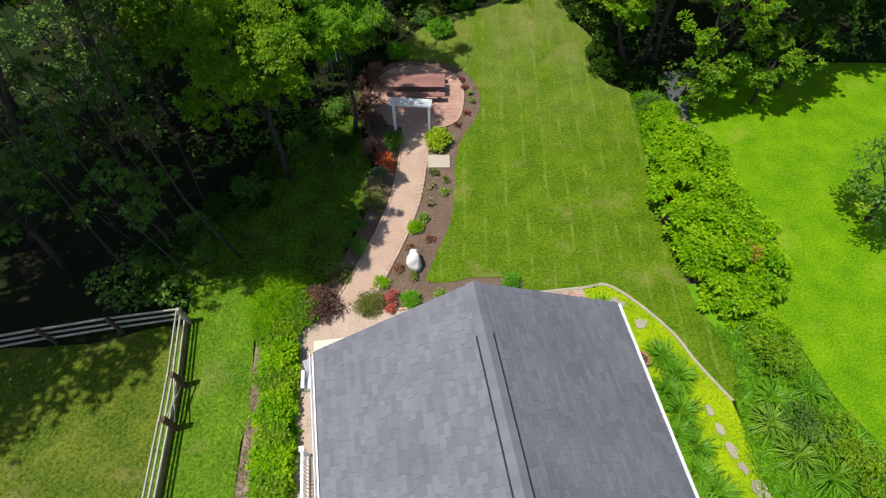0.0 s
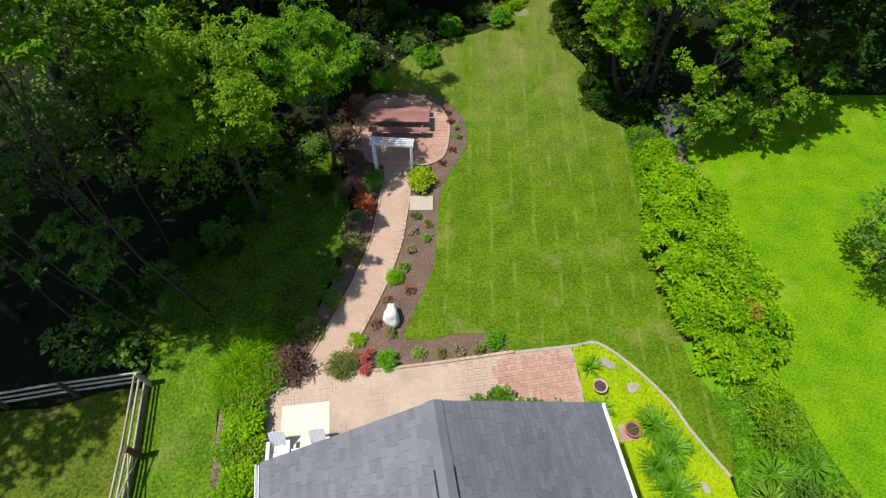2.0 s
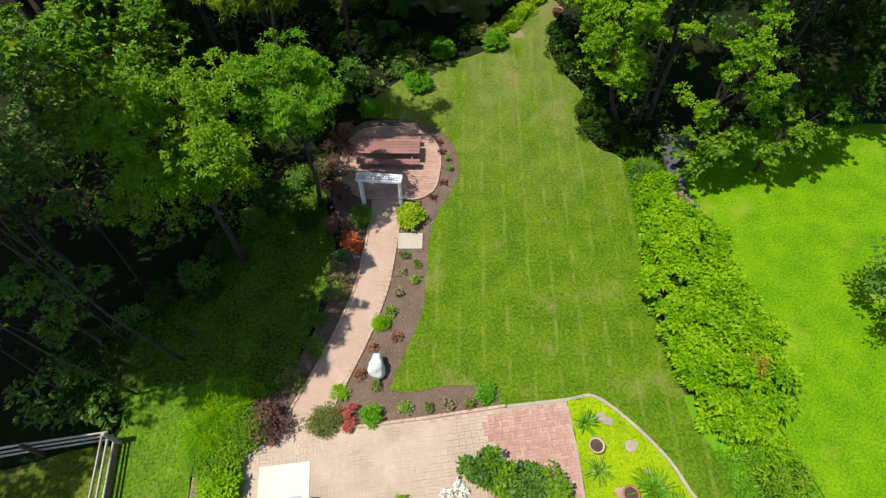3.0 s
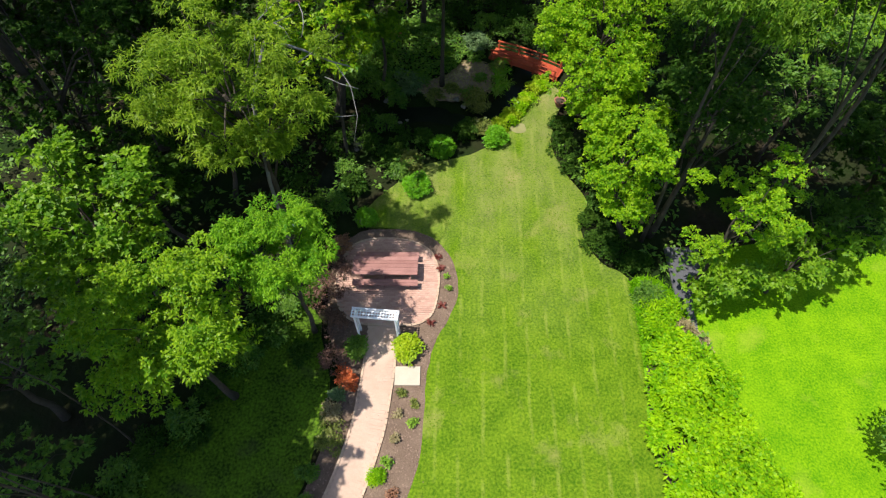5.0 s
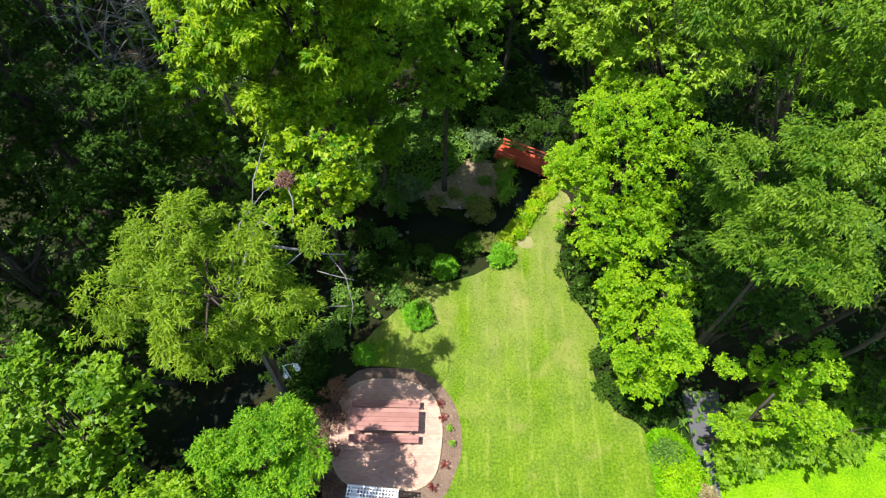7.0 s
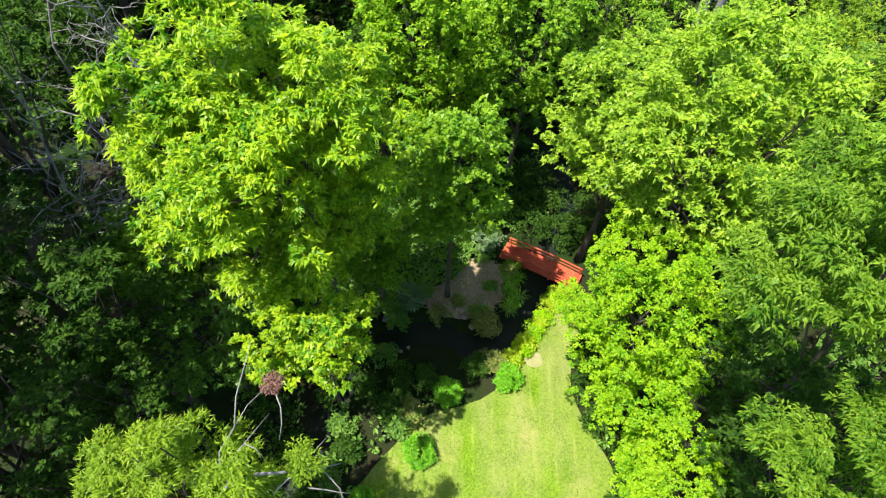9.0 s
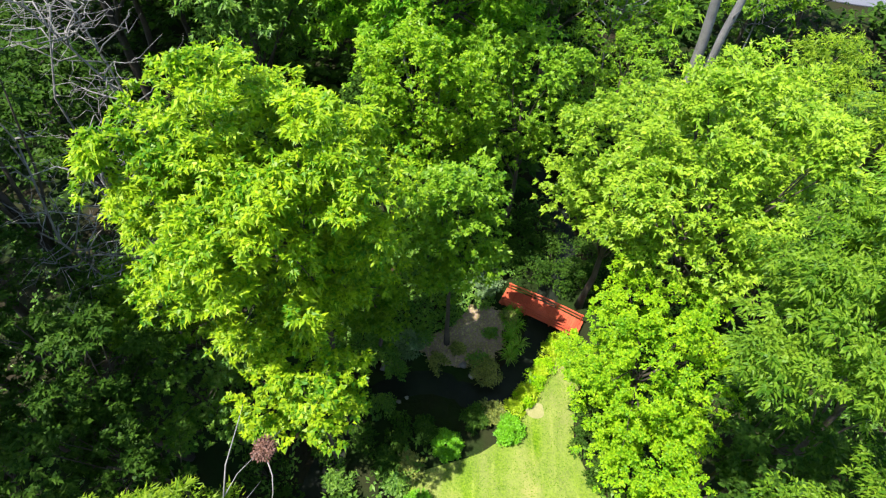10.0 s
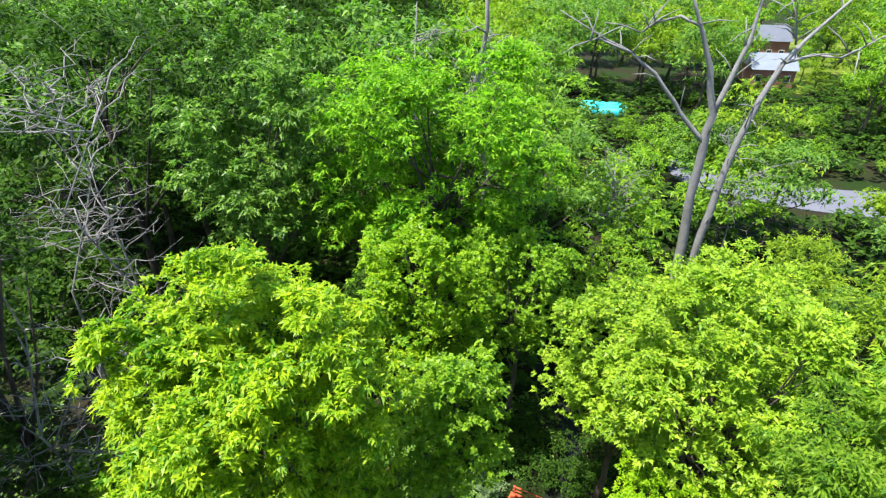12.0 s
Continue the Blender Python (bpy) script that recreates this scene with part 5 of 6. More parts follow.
tree(-11.2, 20.8, 7.2, (2.8, 3.2, 3.4), "leafy mid-green broadleaf tree in the wood", L_BRIGHT, 407, 0.2, 80, 0.65, 28, count=26, lobes=10, **BROAD)
tree(-14.4, 16.4, 5.2, (2.6, 2.6, 2.6), "shaded grey-green broadleaf tree in the wood", L_MID, 408, 0.16, 30, 0.6, 22, count=22, lobes=8, **BROAD)
tree(-16.5, 12.2, 5.0, (2.5, 2.4, 2.4), "shaded mid-green broadleaf tree behind the paddock", L_MID, 409, 0.16, 28, 0.6, 22, count=22, lobes=8, **BROAD)
# Added trees with crowns kept out of view; they shade the side grass.
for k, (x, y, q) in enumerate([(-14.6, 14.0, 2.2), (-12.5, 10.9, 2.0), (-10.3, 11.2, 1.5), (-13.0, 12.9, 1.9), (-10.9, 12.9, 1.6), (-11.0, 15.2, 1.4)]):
    tree(x, y, 13.5, (q, q, q), "tall slim tree added behind the fence to shade the grass", L_SHADED, 4100 + k, 0.035, 27, 0.7, 22, count=2, lobes=8, per=9, length=0.3, width=0.2, droop=0.35, simple=True)
tree(-14.0, 26.5, 9.0, (3.6, 3.6, 4.4), "leafy broadleaf tree in the wood, darkened for shade", L_SHADED, 411, 0.24, 50, 0.85, 26, count=26, lobes=9, **BROAD)
tree(-18.5, 33.5, 11.0, (4.2, 4.2, 5.0), "leafy broadleaf tree in the wood, darkened for shade", L_SHADED, 412, 0.26, 66, 0.95, 24, count=26, lobes=9, **BROAD)
tree(-11.4, 31.0, 10.0, (2.8, 2.9, 3.6), "loose dark green tree in the wood's shade", L_SHADED, 413, 0.18, 38, 0.75, 26, count=22, lobes=9, **LONG)
tree(-10.0, 28.2, 8.6, (2.3, 2.2, 2.8), "loose green tree near the creek, darkened for shade", L_SHADED, 414, 0.13, 34, 0.6, 26, count=22, lobes=8, **BROAD)
tree(-12.0, 12.9, 4.0, (1.7, 1.7, 1.8), "small sparse green tree behind the fence", L_MID, 416, 0.1, 14, 0.5, 20, count=14, lobes=5, **BROAD)
tree(-4.2, 39.4, 9.5, (2.6, 2.6, 3.9), "slim grey-green tree beside the creek", L_BRIGHT, 417, 0.16, 80, 0.65, 30, count=20, lobes=9, low=-0.6, **BROAD)
tree(1.1, 37.4, 10.2, (2.3, 2.1, 4.2), "slim green tree above the soil bank", L_BRIGHT, 418, 0.14, 90, 0.65, 28, count=14, lobes=8, low=-0.6, **BROAD)
tree(4.8, 46.0, 9.5, (3.3, 3.0, 4.6), "mid-green woodland tree beyond the footbridge", L_BRIGHT, 419, 0.16, 95, 0.85, 28, count=14, lobes=8, low=-0.6, **BROAD)
tree(8.85, 25.8, 5.6, (1.9, 3.1, 3.5), "bright green leafy tree overhanging the lawn", L_VIVID, 420, 0.14, 100, 0.5, 34, count=14, lean=(-1.6, 0.0), lobes=11, low=-0.6, **SMALL)
tree(8.65, 32.2, 7.2, (2.9, 4.0, 4.8), "bright green leafy tree beside the footbridge", L_VIVID, 421, 0.2, 150, 0.62, 36, count=16, lean=(-1.8, 0.0), lobes=13, low=-0.6, **SMALL)
tree(18.4, 23.7, 3.8, (2.4, 1.5, 2.0), "low leafy tree at the open lawn's edge, darkened for shade", L_SHADED, 433, 0.14, 26, 0.5, 26, count=16, lobes=9, low=-0.6, **BROAD)
tree(12.9, 22.8, 6.0, (2.5, 1.9, 3.0), "leafy yellow-green tree beside the driveway", L_VIVID, 422, 0.12, 27, 0.46, 34, count=9, lobes=8, low=-0.5, loose=0.35, **SMALL)
tree(12.0, 28.6, 10.0, (2.6, 2.4, 4.2), "tall tree in the wood, leaves darkened for shade", L_SHADED, 431, 0.13, 26, 0.65, 28, count=14, lobes=9, low=-0.6, **BROAD)
tree(11.8, 25.8, 8.3, (2.2, 2.2, 3.6), "tall tree beside the driveway, leaves darkened for shade", L_SHADED, 432, 0.17, 36, 0.7, 26, count=14, lobes=9, low=-0.5, **BROAD)
tree(21.5, 26.6, 5.4, (3.4, 2.8, 3.8), "leafy deep-green tree behind the open lawn", L_SHADED, 423, 0.24, 90, 0.8, 26, count=20, lobes=10, **BROAD)
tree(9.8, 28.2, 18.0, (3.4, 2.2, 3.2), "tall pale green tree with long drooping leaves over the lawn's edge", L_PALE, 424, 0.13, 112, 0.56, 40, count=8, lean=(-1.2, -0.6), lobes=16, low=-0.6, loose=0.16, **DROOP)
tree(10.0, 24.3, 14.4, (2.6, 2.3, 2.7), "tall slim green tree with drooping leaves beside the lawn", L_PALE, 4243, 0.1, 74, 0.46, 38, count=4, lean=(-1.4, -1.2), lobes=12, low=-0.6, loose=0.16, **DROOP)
# Two crowns out of view, added to shade the ground behind the driveway.
tree(13.8, 25.4, 17.6, (2.6, 2.6, 2.6), "tall unseen tree added behind the driveway for shade", L_SHADED, 4246, 0.12, 70, 0.8, 26, count=4, lean=(-4.0, -2.0), lobes=9, low=-0.5, **BROAD)
tree(12.7, 22.7, 17.6, (2.5, 1.7, 2.2), "tall unseen tree added over the driveway for shade", L_SHADED, 4248, 0.11, 60, 0.8, 26, count=4, lean=(-2.5, -2.5), lobes=8, low=-0.5, **BROAD)
tree(13.2, 29.2, 7.0, (2.2, 2.0, 2.5), "leafy dark green tree standing in taller trees' shade", L_SHADED, 4245, 0.1, 34, 0.75, 28, count=6, lobes=10, low=-0.6, **BROAD)
# Added tree in brighter leaves, extending the broad tall tree's lit crown downwards.
tree(-0.2, 42.8, 11.6, (3.5, 2.4, 4.5), "sunny green tree added as the broad tree's lit lower crown", L_SUN, 4244, 0.18, 110, 0.7, 32, count=24, lobes=13, low=-0.5, loose=0.35, **BROAD)
tree(10.8, 36.8, 12.4, (3.7, 3.5, 5.2), "yellow-green leafy tree behind the footbridge", L_YELLOW, 4241, 0.24, 160, 0.65, 34, count=28, lobes=16, low=-0.5, loose=0.4, per=12, length=0.19, width=0.12, droop=0.35, simple=True)
tree(-8.9, 12.5, 13.0, (1.7, 1.6, 1.4), "slim tall yellow-green tree rising above the fence corner", L_SUN, 4242, 0.06, 22, 0.5, 24, count=10, lobes=6, low=-0.5, **BROAD)
tree(8.8, 40.0, 10.5, (3.4, 3.2, 4.4), "yellow-green leafy tree beyond the footbridge", L_YELLOW, 425, 0.2, 130, 0.75, 32, count=24, lobes=11, low=-0.6, **BROAD)
tree(21.0, 36.0, 10.5, (4.8, 4.6, 5.8), "tall mid-green tree in the wood", L_BRIGHT, 426, 0.28, 130, 1.05, 26, count=22, lobes=12, low=-0.6, per=12, length=0.32, width=0.11, droop=0.5, simple=True)
tree(15.0, 43.5, 9.5, (4.8, 4.4, 4.8), "yellow-green leafy tree in the wood", L_YELLOW, 427, 0.24, 130, 0.95, 28, count=20, lobes=12, low=-0.6, per=9, length=0.26, width=0.15, droop=0.3, simple=True)
tree(27.0, 29.5, 7.0, (4.4, 4.2, 4.8), "leafy deep-green tree behind the open lawn", L_MID, 428, 0.26, 70, 1.0, 24, count=18, lobes=10, per=9, length=0.28, width=0.16, droop=0.3, simple=True)
tree(19.3, 14.6, 2.5, (2.0, 2.2, 2.2), "small dark green leafy tree on the neighbouring lawn", L_MID, 429, 0.12, 36, 0.5, 26, count=16, lobes=9, low=-0.7, per=5, length=0.22, width=0.1, droop=0.3)
tree(-2.6, 46.6, 7.5, (3.0, 2.8, 4.2), "shaded dark green tree in the wood behind the soil bank", L_SHADED, 434, 0.16, 50, 0.8, 26, count=12, lobes=9, low=-0.6, **BROAD)
tree(4.0, 54.5, 8.0, (3.6, 3.0, 4.4), "shaded dark green tree deep in the wood", L_SHADED, 435, 0.16, 50, 0.9, 24, count=10, lobes=9, low=-0.6, **BROAD)
tree(-2.6, 36.5, 6.4, (1.9, 1.4, 3.0), "loose bright green tree beside the creek bank", L_BRIGHT, 436, 0.12, 60, 0.65, 26, count=14, lobes=11, low=-0.6, **BROAD)
tree(13.2, 21.9, 2.5, (1.4, 1.2, 1.6), "small bright green tree at the open lawn's corner", L_BRIGHT, 437, 0.08, 20, 0.45, 26, count=10, lobes=7, low=-0.6, **BROAD)
tree(16.6, 22.5, 2.9, (1.9, 1.3, 1.8), "small bright green tree at the open lawn's edge", L_BRIGHT, 438, 0.1, 26, 0.48, 26, count=10, lobes=8, low=-0.6, **BROAD)
# Added crown in the tall tree's leaves, standing for its sunlit lower boughs.
tree(-4.1, 31.0, 8.6, (2.7, 1.9, 4.0), "added crown standing for the tall tree's sunlit lower boughs", L_HERO, 4401, 0.11, 52, 0.62, 26, count=14, lobes=12, low=-0.6, **BROAD)
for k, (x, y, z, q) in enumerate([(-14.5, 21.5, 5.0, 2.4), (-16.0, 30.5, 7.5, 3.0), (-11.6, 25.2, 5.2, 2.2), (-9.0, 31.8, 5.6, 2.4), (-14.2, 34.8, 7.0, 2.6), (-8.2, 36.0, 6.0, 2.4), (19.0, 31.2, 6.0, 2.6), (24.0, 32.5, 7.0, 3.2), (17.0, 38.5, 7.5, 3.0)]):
    tree(x, y, z, (q, q, q * 1.1), "dark leafy understorey tree in the wood's shade", L_SHADED if k % 3 else L_MID, 4500 + k, 0.12, 30, 0.75, 24, count=12, lobes=9, low=-0.7, **BROAD)
# Unseen trees added west of the wood; only their shade reaches the view.
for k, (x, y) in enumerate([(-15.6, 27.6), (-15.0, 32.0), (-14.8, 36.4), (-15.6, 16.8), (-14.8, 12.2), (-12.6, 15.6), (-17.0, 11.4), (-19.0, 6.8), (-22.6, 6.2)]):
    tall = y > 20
    tree(x, y, 18.5 if tall else 15.5, (3.0, 2.8, 3.4) if tall else (2.4, 2.2, 2.4), "tall unseen tree added on the wood's western side for shade", L_SHADED, 4600 + k, 0.26 if tall else 0.12, 60 if tall else 36, 0.9, 26, count=14 if tall else 4, lean=(0.0, 0.0) if tall else (6.0, 2.0), lobes=9, low=-0.5, **BROAD)
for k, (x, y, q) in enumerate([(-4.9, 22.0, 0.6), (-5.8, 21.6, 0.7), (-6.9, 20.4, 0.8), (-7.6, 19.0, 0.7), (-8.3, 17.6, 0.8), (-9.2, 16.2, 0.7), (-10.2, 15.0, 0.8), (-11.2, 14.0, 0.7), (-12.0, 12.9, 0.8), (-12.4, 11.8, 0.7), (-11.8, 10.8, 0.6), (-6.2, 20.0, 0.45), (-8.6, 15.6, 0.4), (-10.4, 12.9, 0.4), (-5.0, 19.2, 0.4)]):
    shrub("woodland_shrub", x, y, (q, q * 0.9, q * 0.7), "low shaded green shrub at the grass's edge under trees", "shrub", L_MID if k % 2 else L_SHADED, 4700 + k, 16, q * 0.45, 14, 5, 0.16, 0.08, 0.3, group="woodland shrubs", low=-0.6)
# Added shrubs, standing in for the black strip below the lawn-side crowns.
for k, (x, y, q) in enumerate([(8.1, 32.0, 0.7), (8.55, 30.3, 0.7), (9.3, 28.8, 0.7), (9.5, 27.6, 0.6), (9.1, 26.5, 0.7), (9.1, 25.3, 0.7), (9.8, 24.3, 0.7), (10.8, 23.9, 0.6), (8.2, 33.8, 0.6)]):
    shrub("woodland_shrub", x, y, (q, q * 0.9, q * 0.6), "low added shrub filling the dark strip along the lawn's edge", "shrub", L_SHADED, 4750 + k, 16, q * 0.45, 14, 5, 0.16, 0.08, 0.3, group="woodland shrubs", low=-0.6)
tree(-10.9, 34.8, 7.8, (2.6, 2.2, 2.6), "leafy mid-green tree in the wood past the creek", L_BRIGHT, 4247, 0.14, 56, 0.6, 30, count=12, lobes=10, low=-0.6, **BROAD)
FAR = []
COARSE = dict(per=9, length=0.36, width=0.17, droop=0.5, simple=True)
# The second tree stands out of view, added to shade the near wood.
for k, (x, y, z, q, mt) in enumerate([(-21, 47, 8.5, 4.6, L_SHADED), (-20.5, 13, 14, 5.2, L_SHADED), (-18, 60, 13, 6.0, L_SHADED), (8.5, 60, 11, 5.5, L_MID), (24, 45, 8.0, 4.8, L_OLIVE), (31, 38, 8.0, 5.0, L_BRIGHT)]):
    FAR.append(tree(x, y, z, (q, q * 0.95, q * 0.95), {L_SHADED: "dark leafy tree deep in the wood", L_OLIVE: "olive-green leafy tree in the far wood", L_MID: "mid-green leafy tree in the far wood"}.get(mt, "bright green leafy tree in the far wood"), mt, 440 + k, 0.28, 72, 1.3, 17, count=10, lobes=9, group="far wood", **COARSE))
DISTANT = []
for k, (x, y, z, q, mt) in enumerate([(-30, 66, 12, 5.5, L_SHADED), (4, 70, 11, 5.0, L_MID), (30, 72, 9, 5.0, L_OLIVE), (11.5, 78, 9, 5.0, L_BRIGHT)]):
    DISTANT.append(tree(x, y, z, (q, q * 0.95, q * 0.95), {L_SHADED: "dark leafy tree deep in the wood", L_OLIVE: "olive-green leafy tree in the far wood", L_MID: "mid-green leafy tree in the far wood"}.get(mt, "bright green leafy tree in the far wood"), mt, 460 + k, 0.28, 60, 1.5, 12, count=4, lobes=9, group="far wood", per=7, length=0.55, width=0.28, droop=0.5, simple=True))
r_ = np.random.default_rng(91)
# unseen western rim added to shade the near wood, then the far wood in loose rows
SHADE_RIM = [(-20.5, 12.6, 1, 1.15), (-20, 30, 1, 1.15), (-22.5, 5.5, 1, 0.8), (-19.8, 25.5, 1, 1.1), (-19.5, 31, 1, 1.1), (-19.5, 37, 1, 1.05), (-21.5, 20, 1, 1.05), (-29, 15, 1, 1.1), (-29, 42, 0, 1.1), (-34, 8, 1, 0.9)]
for x, y, k, s in SHADE_RIM:
    copy_thing(FAR[k], pose(x, y, 0, 0, 0, r_.uniform(0, 360)) @ Matrix.Scale(s, 4))
CLEAR = [(37.7, 85.8, 3), (41.5, 96.5, 3), (45.8, 106.5, 3.5), (36, 93.8, 3), (17.5, 53.5, 4.0), (47, 76, 8.0), (57, 76, 8), (36, 80, 6), (66, 132, 10), (62, 121, 7), (59, 110, 6), (76, 152, 10), (27.6, 113, 7.5), (26, 105, 5.5), (24, 97, 5), (1.2, 51, 5), (70, 77, 7), (85, 78, 7), (100, 82, 7), (54, 98, 6), (56, 102, 6), (52, 94, 6), (49.5, 89, 5), (21, 86, 5), (20, 80, 4), (61, 112, 6)]
for row in range(12):
    y0 = 46 + row * (8.2 + 0.35 * row)
    for col in range(-9, 20):
        x, y = col * 7.8 + (3.9 if row % 2 else 0) + r_.normal(0, 1.1), y0 + r_.normal(0, 1.3)
        if not -0.75 * (y - 22) - 14 < x < 1.05 * (y - 22) + 6 or (y < 85 and any(math.hypot(x - a, y - b) < q for a, b, q in CLEAR)) or (y < 58 and -15 < x < 9) or row > 10 or (y < 50 and x < 20):
            continue
        low = x > 6 + 0.1 * (y - 46)
        k = int(r_.choice((3, 4, 5, 5))) if x > 2 else int(r_.choice((0, 2, 3)))
        s = (r_.uniform(0.55, 0.85) if y < 85 else r_.uniform(0.9, 1.25)) if low else r_.uniform(1.0, 1.45)
        if y > 58:
            k = int(r_.choice((1, 2, 3, 3))) if x > 2 else int(r_.choice((0, 0, 1)))
        if any(math.hypot(x - a, y - b) < 2.5 for a, b in ((33.3, 64.5), (38.9, 66.5), (47.5, 62.9), (41.3, 93.5))):
            s *= 0.3
        if any(math.hypot(x - a, y - b) < q for a, b, q in CLEAR):
            s *= 0.17 if y > 100 else 0.36
        copy_thing((DISTANT if y > 58 else FAR)[k], pose(x, y, 0, 0, 0, r_.uniform(0, 360)) @ Matrix.Scale(s, 4))


for x, y, k, q in ((71.5, 131.5, 3, 0.5), (77.0, 137.0, 1, 0.55), (69.5, 123.5, 2, 0.45), (83.0, 147.0, 3, 0.6), (86.0, 158.0, 1, 0.6)):
    copy_thing(DISTANT[k], pose(x, y, 0, 0, 0, 70 * k) @ Matrix.Scale(q, 4))


def thicket():
    """Low undergrowth over the woodland floor, as joined stuff."""
    r = np.random.default_rng(19)
    n = 30000
    p = np.stack([r.uniform(-34, 85, n), 10 + 120 * r.uniform(0, 1, n) ** 1.6], 1)
    lit = np.array([noise.noise((a * 0.23, b * 0.23, 4.0)) for a, b in p])
    keep = (lit > -0.12) & ~inside(p, BACK_LAWN) & ~inside(p, OPEN_LAWN) & ~inside(p, BED) & ~inside(p, SIDE_LAWN) & ~inside(p, SHADE_LAWN) & ~inside(p, COVER_BED) & ~inside(p, FAR_MULCH) & ~inside(p, PADDOCK) & (creek_gap(p[:, 0], p[:, 1]) > 1.0)
    keep &= ~((np.hypot(p[:, 0] - 6.5, p[:, 1] - 39.4) < 2.8)) & (p[:, 0] < 1.1 * p[:, 1]) & ~((p[:, 0] > 28) & (np.abs(p[:, 1] - 78) < 6)) & ~((p[:, 0] < -8.5) & (p[:, 1] < 20) & (lit < 0.12))
    keep &= ~((p[:, 0] > -11) & (p[:, 0] < -4.5) & (p[:, 1] < 17) & (lit < 0.2))
    keep &= ~((p[:, 0] > -4.6) & (p[:, 0] < 11.2) & (p[:, 1] < 26.5))
    p = p[keep]
    m = len(p)
    far = p[:, 1] > 48
    h = np.where(far, r.uniform(0.3, 2.6, m), np.where(p[:, 1] > 36, r.uniform(0.1, 1.6, m), r.uniform(0.1, 0.9, m)))
    per = 6
    a = r.uniform(0, 6.3, (m, per))
    way = np.stack([np.cos(a), np.sin(a), r.uniform(-0.1, 0.7, (m, per))], 2).reshape(-1, 3)
    at = np.repeat(np.concatenate([p, h[:, None]], 1), per, 0) + way * 0.08
    big = np.repeat(far, per)
    for name, pick, ln, wd, mt, label in (("undergrowth", ~big, 0.3, 0.14, L_MID, "low leafy undergrowth on the woodland floor"), ("far_undergrowth", big, 0.9, 0.45, L_SHADED, "leafy undergrowth in the far wood")):
        tagged(new(name, leaves(name, at[pick], way[pick], ln, wd, 0.3, mt, r)), label, "undergrowth", "", "stuff")


thicket()


def dead_tree():
    ob = thing("dead_tree", pose(17.5, 55.0, 0), "tall dead tree with bare forked grey limbs", "tree")
    stems = [[(0.3, 0, -0.2), (0.25, 0, 4.0), (0.1, 0, 8.0), (-0.2, 0, 11.6), (-0.2, 0, 15.2), (-0.1, 0, 17.0), (-1.0, 0, 19.8), (-1.9, 0, 21.7), (-3.2, 0, 24.2)],
             [(-0.1, 0, 17.2), (0.4, 0.2, 18.8), (0.8, 0.3, 20.4), (1.1, 0.4, 22.0), (1.35, 0.7, 24.5)],
             [(1.0, 0.2, -0.2), (1.2, 0, 8.6), (1.6, 0.2, 12.2), (2.1, 0.3, 15.6), (2.7, 0.4, 17.9), (3.5, 0.6, 19.9), (4.6, 0.8, 21.3), (7.0, 1.0, 23.9)],
             [(-0.2, 0, 15.2), (-1.3, 0.2, 16.3), (-2.5, 0.3, 17.7), (-4.0, 0.4, 19.4), (-5.5, 0.6, 20.5), (-7.0, 0.8, 21.2), (-9.9, 1.0, 22.8)],
             [(-5.5, 0.6, 20.5), (-7.7, 0.3, 21.4), (-8.9, 0.3, 21.0)],
             [(-2.1, 0, 22.1), (-3.3, 0.2, 22.6), (-4.4, 0.3, 22.3), (-5.4, 0.4, 21.6)],
             [(3.4, 0.6, 19.9), (4.9, 0.2, 20.5), (6.6, 0.3, 20.3), (8.8, 0.5, 21.5)],
             [(3.9, 0.6, 21.0), (3.3, 0.2, 22.3), (2.7, 0.3, 23.4)]]
    thick = [[0.4, 0.36, 0.33, 0.29, 0.26, 0.23, 0.18, 0.13, 0.06], [0.17, 0.16, 0.14, 0.11, 0.05], [0.34, 0.26, 0.23, 0.2, 0.18, 0.15, 0.11, 0.05], [0.18, 0.15, 0.13, 0.11, 0.09, 0.06, 0.02], [0.08, 0.06, 0.02], [0.09, 0.08, 0.06, 0.02], [0.11, 0.09, 0.08, 0.03], [0.07, 0.05, 0.02]]
    for p, q in zip(stems, thick):
        line = []
        for i in range(len(p) - 1):
            for t in (0, 0.5):
                v = Vector(p[i]).lerp(Vector(p[i + 1]), t)
                line.append(v + (Vector((noise.noise(v * 0.9), noise.noise(v * 0.9 + Vector((5, 0, 0))), 0)) * 0.18 if t else Vector()))
        line.append(Vector(p[-1]))
        rad = np.interp(np.linspace(0, 1, len(line)), np.linspace(0, 1, len(q)), q)
        part("limb" if p is not stems[0] else "trunk", tube(bmesh.new(), line, list(rad), 8), BARK_GREY, ob, "", True)
    r = np.random.default_rng(8)
    bm = bmesh.new()
    for p in stems[1:]:
        for k in range(9):
            i = int(r.integers(1, len(p)))
            s = Vector(p[i - 1]).lerp(Vector(p[i]), r.uniform(0, 1))
            e = s + Vector((r.normal(0, 1.1), r.normal(0, 0.8), r.normal(0.6, 0.7)))
            tube(bm, [s, s.lerp(e, 0.5) + Vector((0, 0, 0.15)), e], [0.05, 0.035, 0.012], 5)
    part("twig", bm, BARK_GREY, ob, "", True)["kind"] = "stuff"


dead_tree()


def wander(r, a, b, sway, n=5):
    """A crooked line from a to b."""
    out = [Vector(a)]
    for i in range(1, n):
        t = i / n
        out.append(Vector(a).lerp(Vector(b), t) + Vector((r.normal(0, 1), r.normal(0, 1), r.normal(0.3, 0.8))) * sway)
    return out + [Vector(b)]


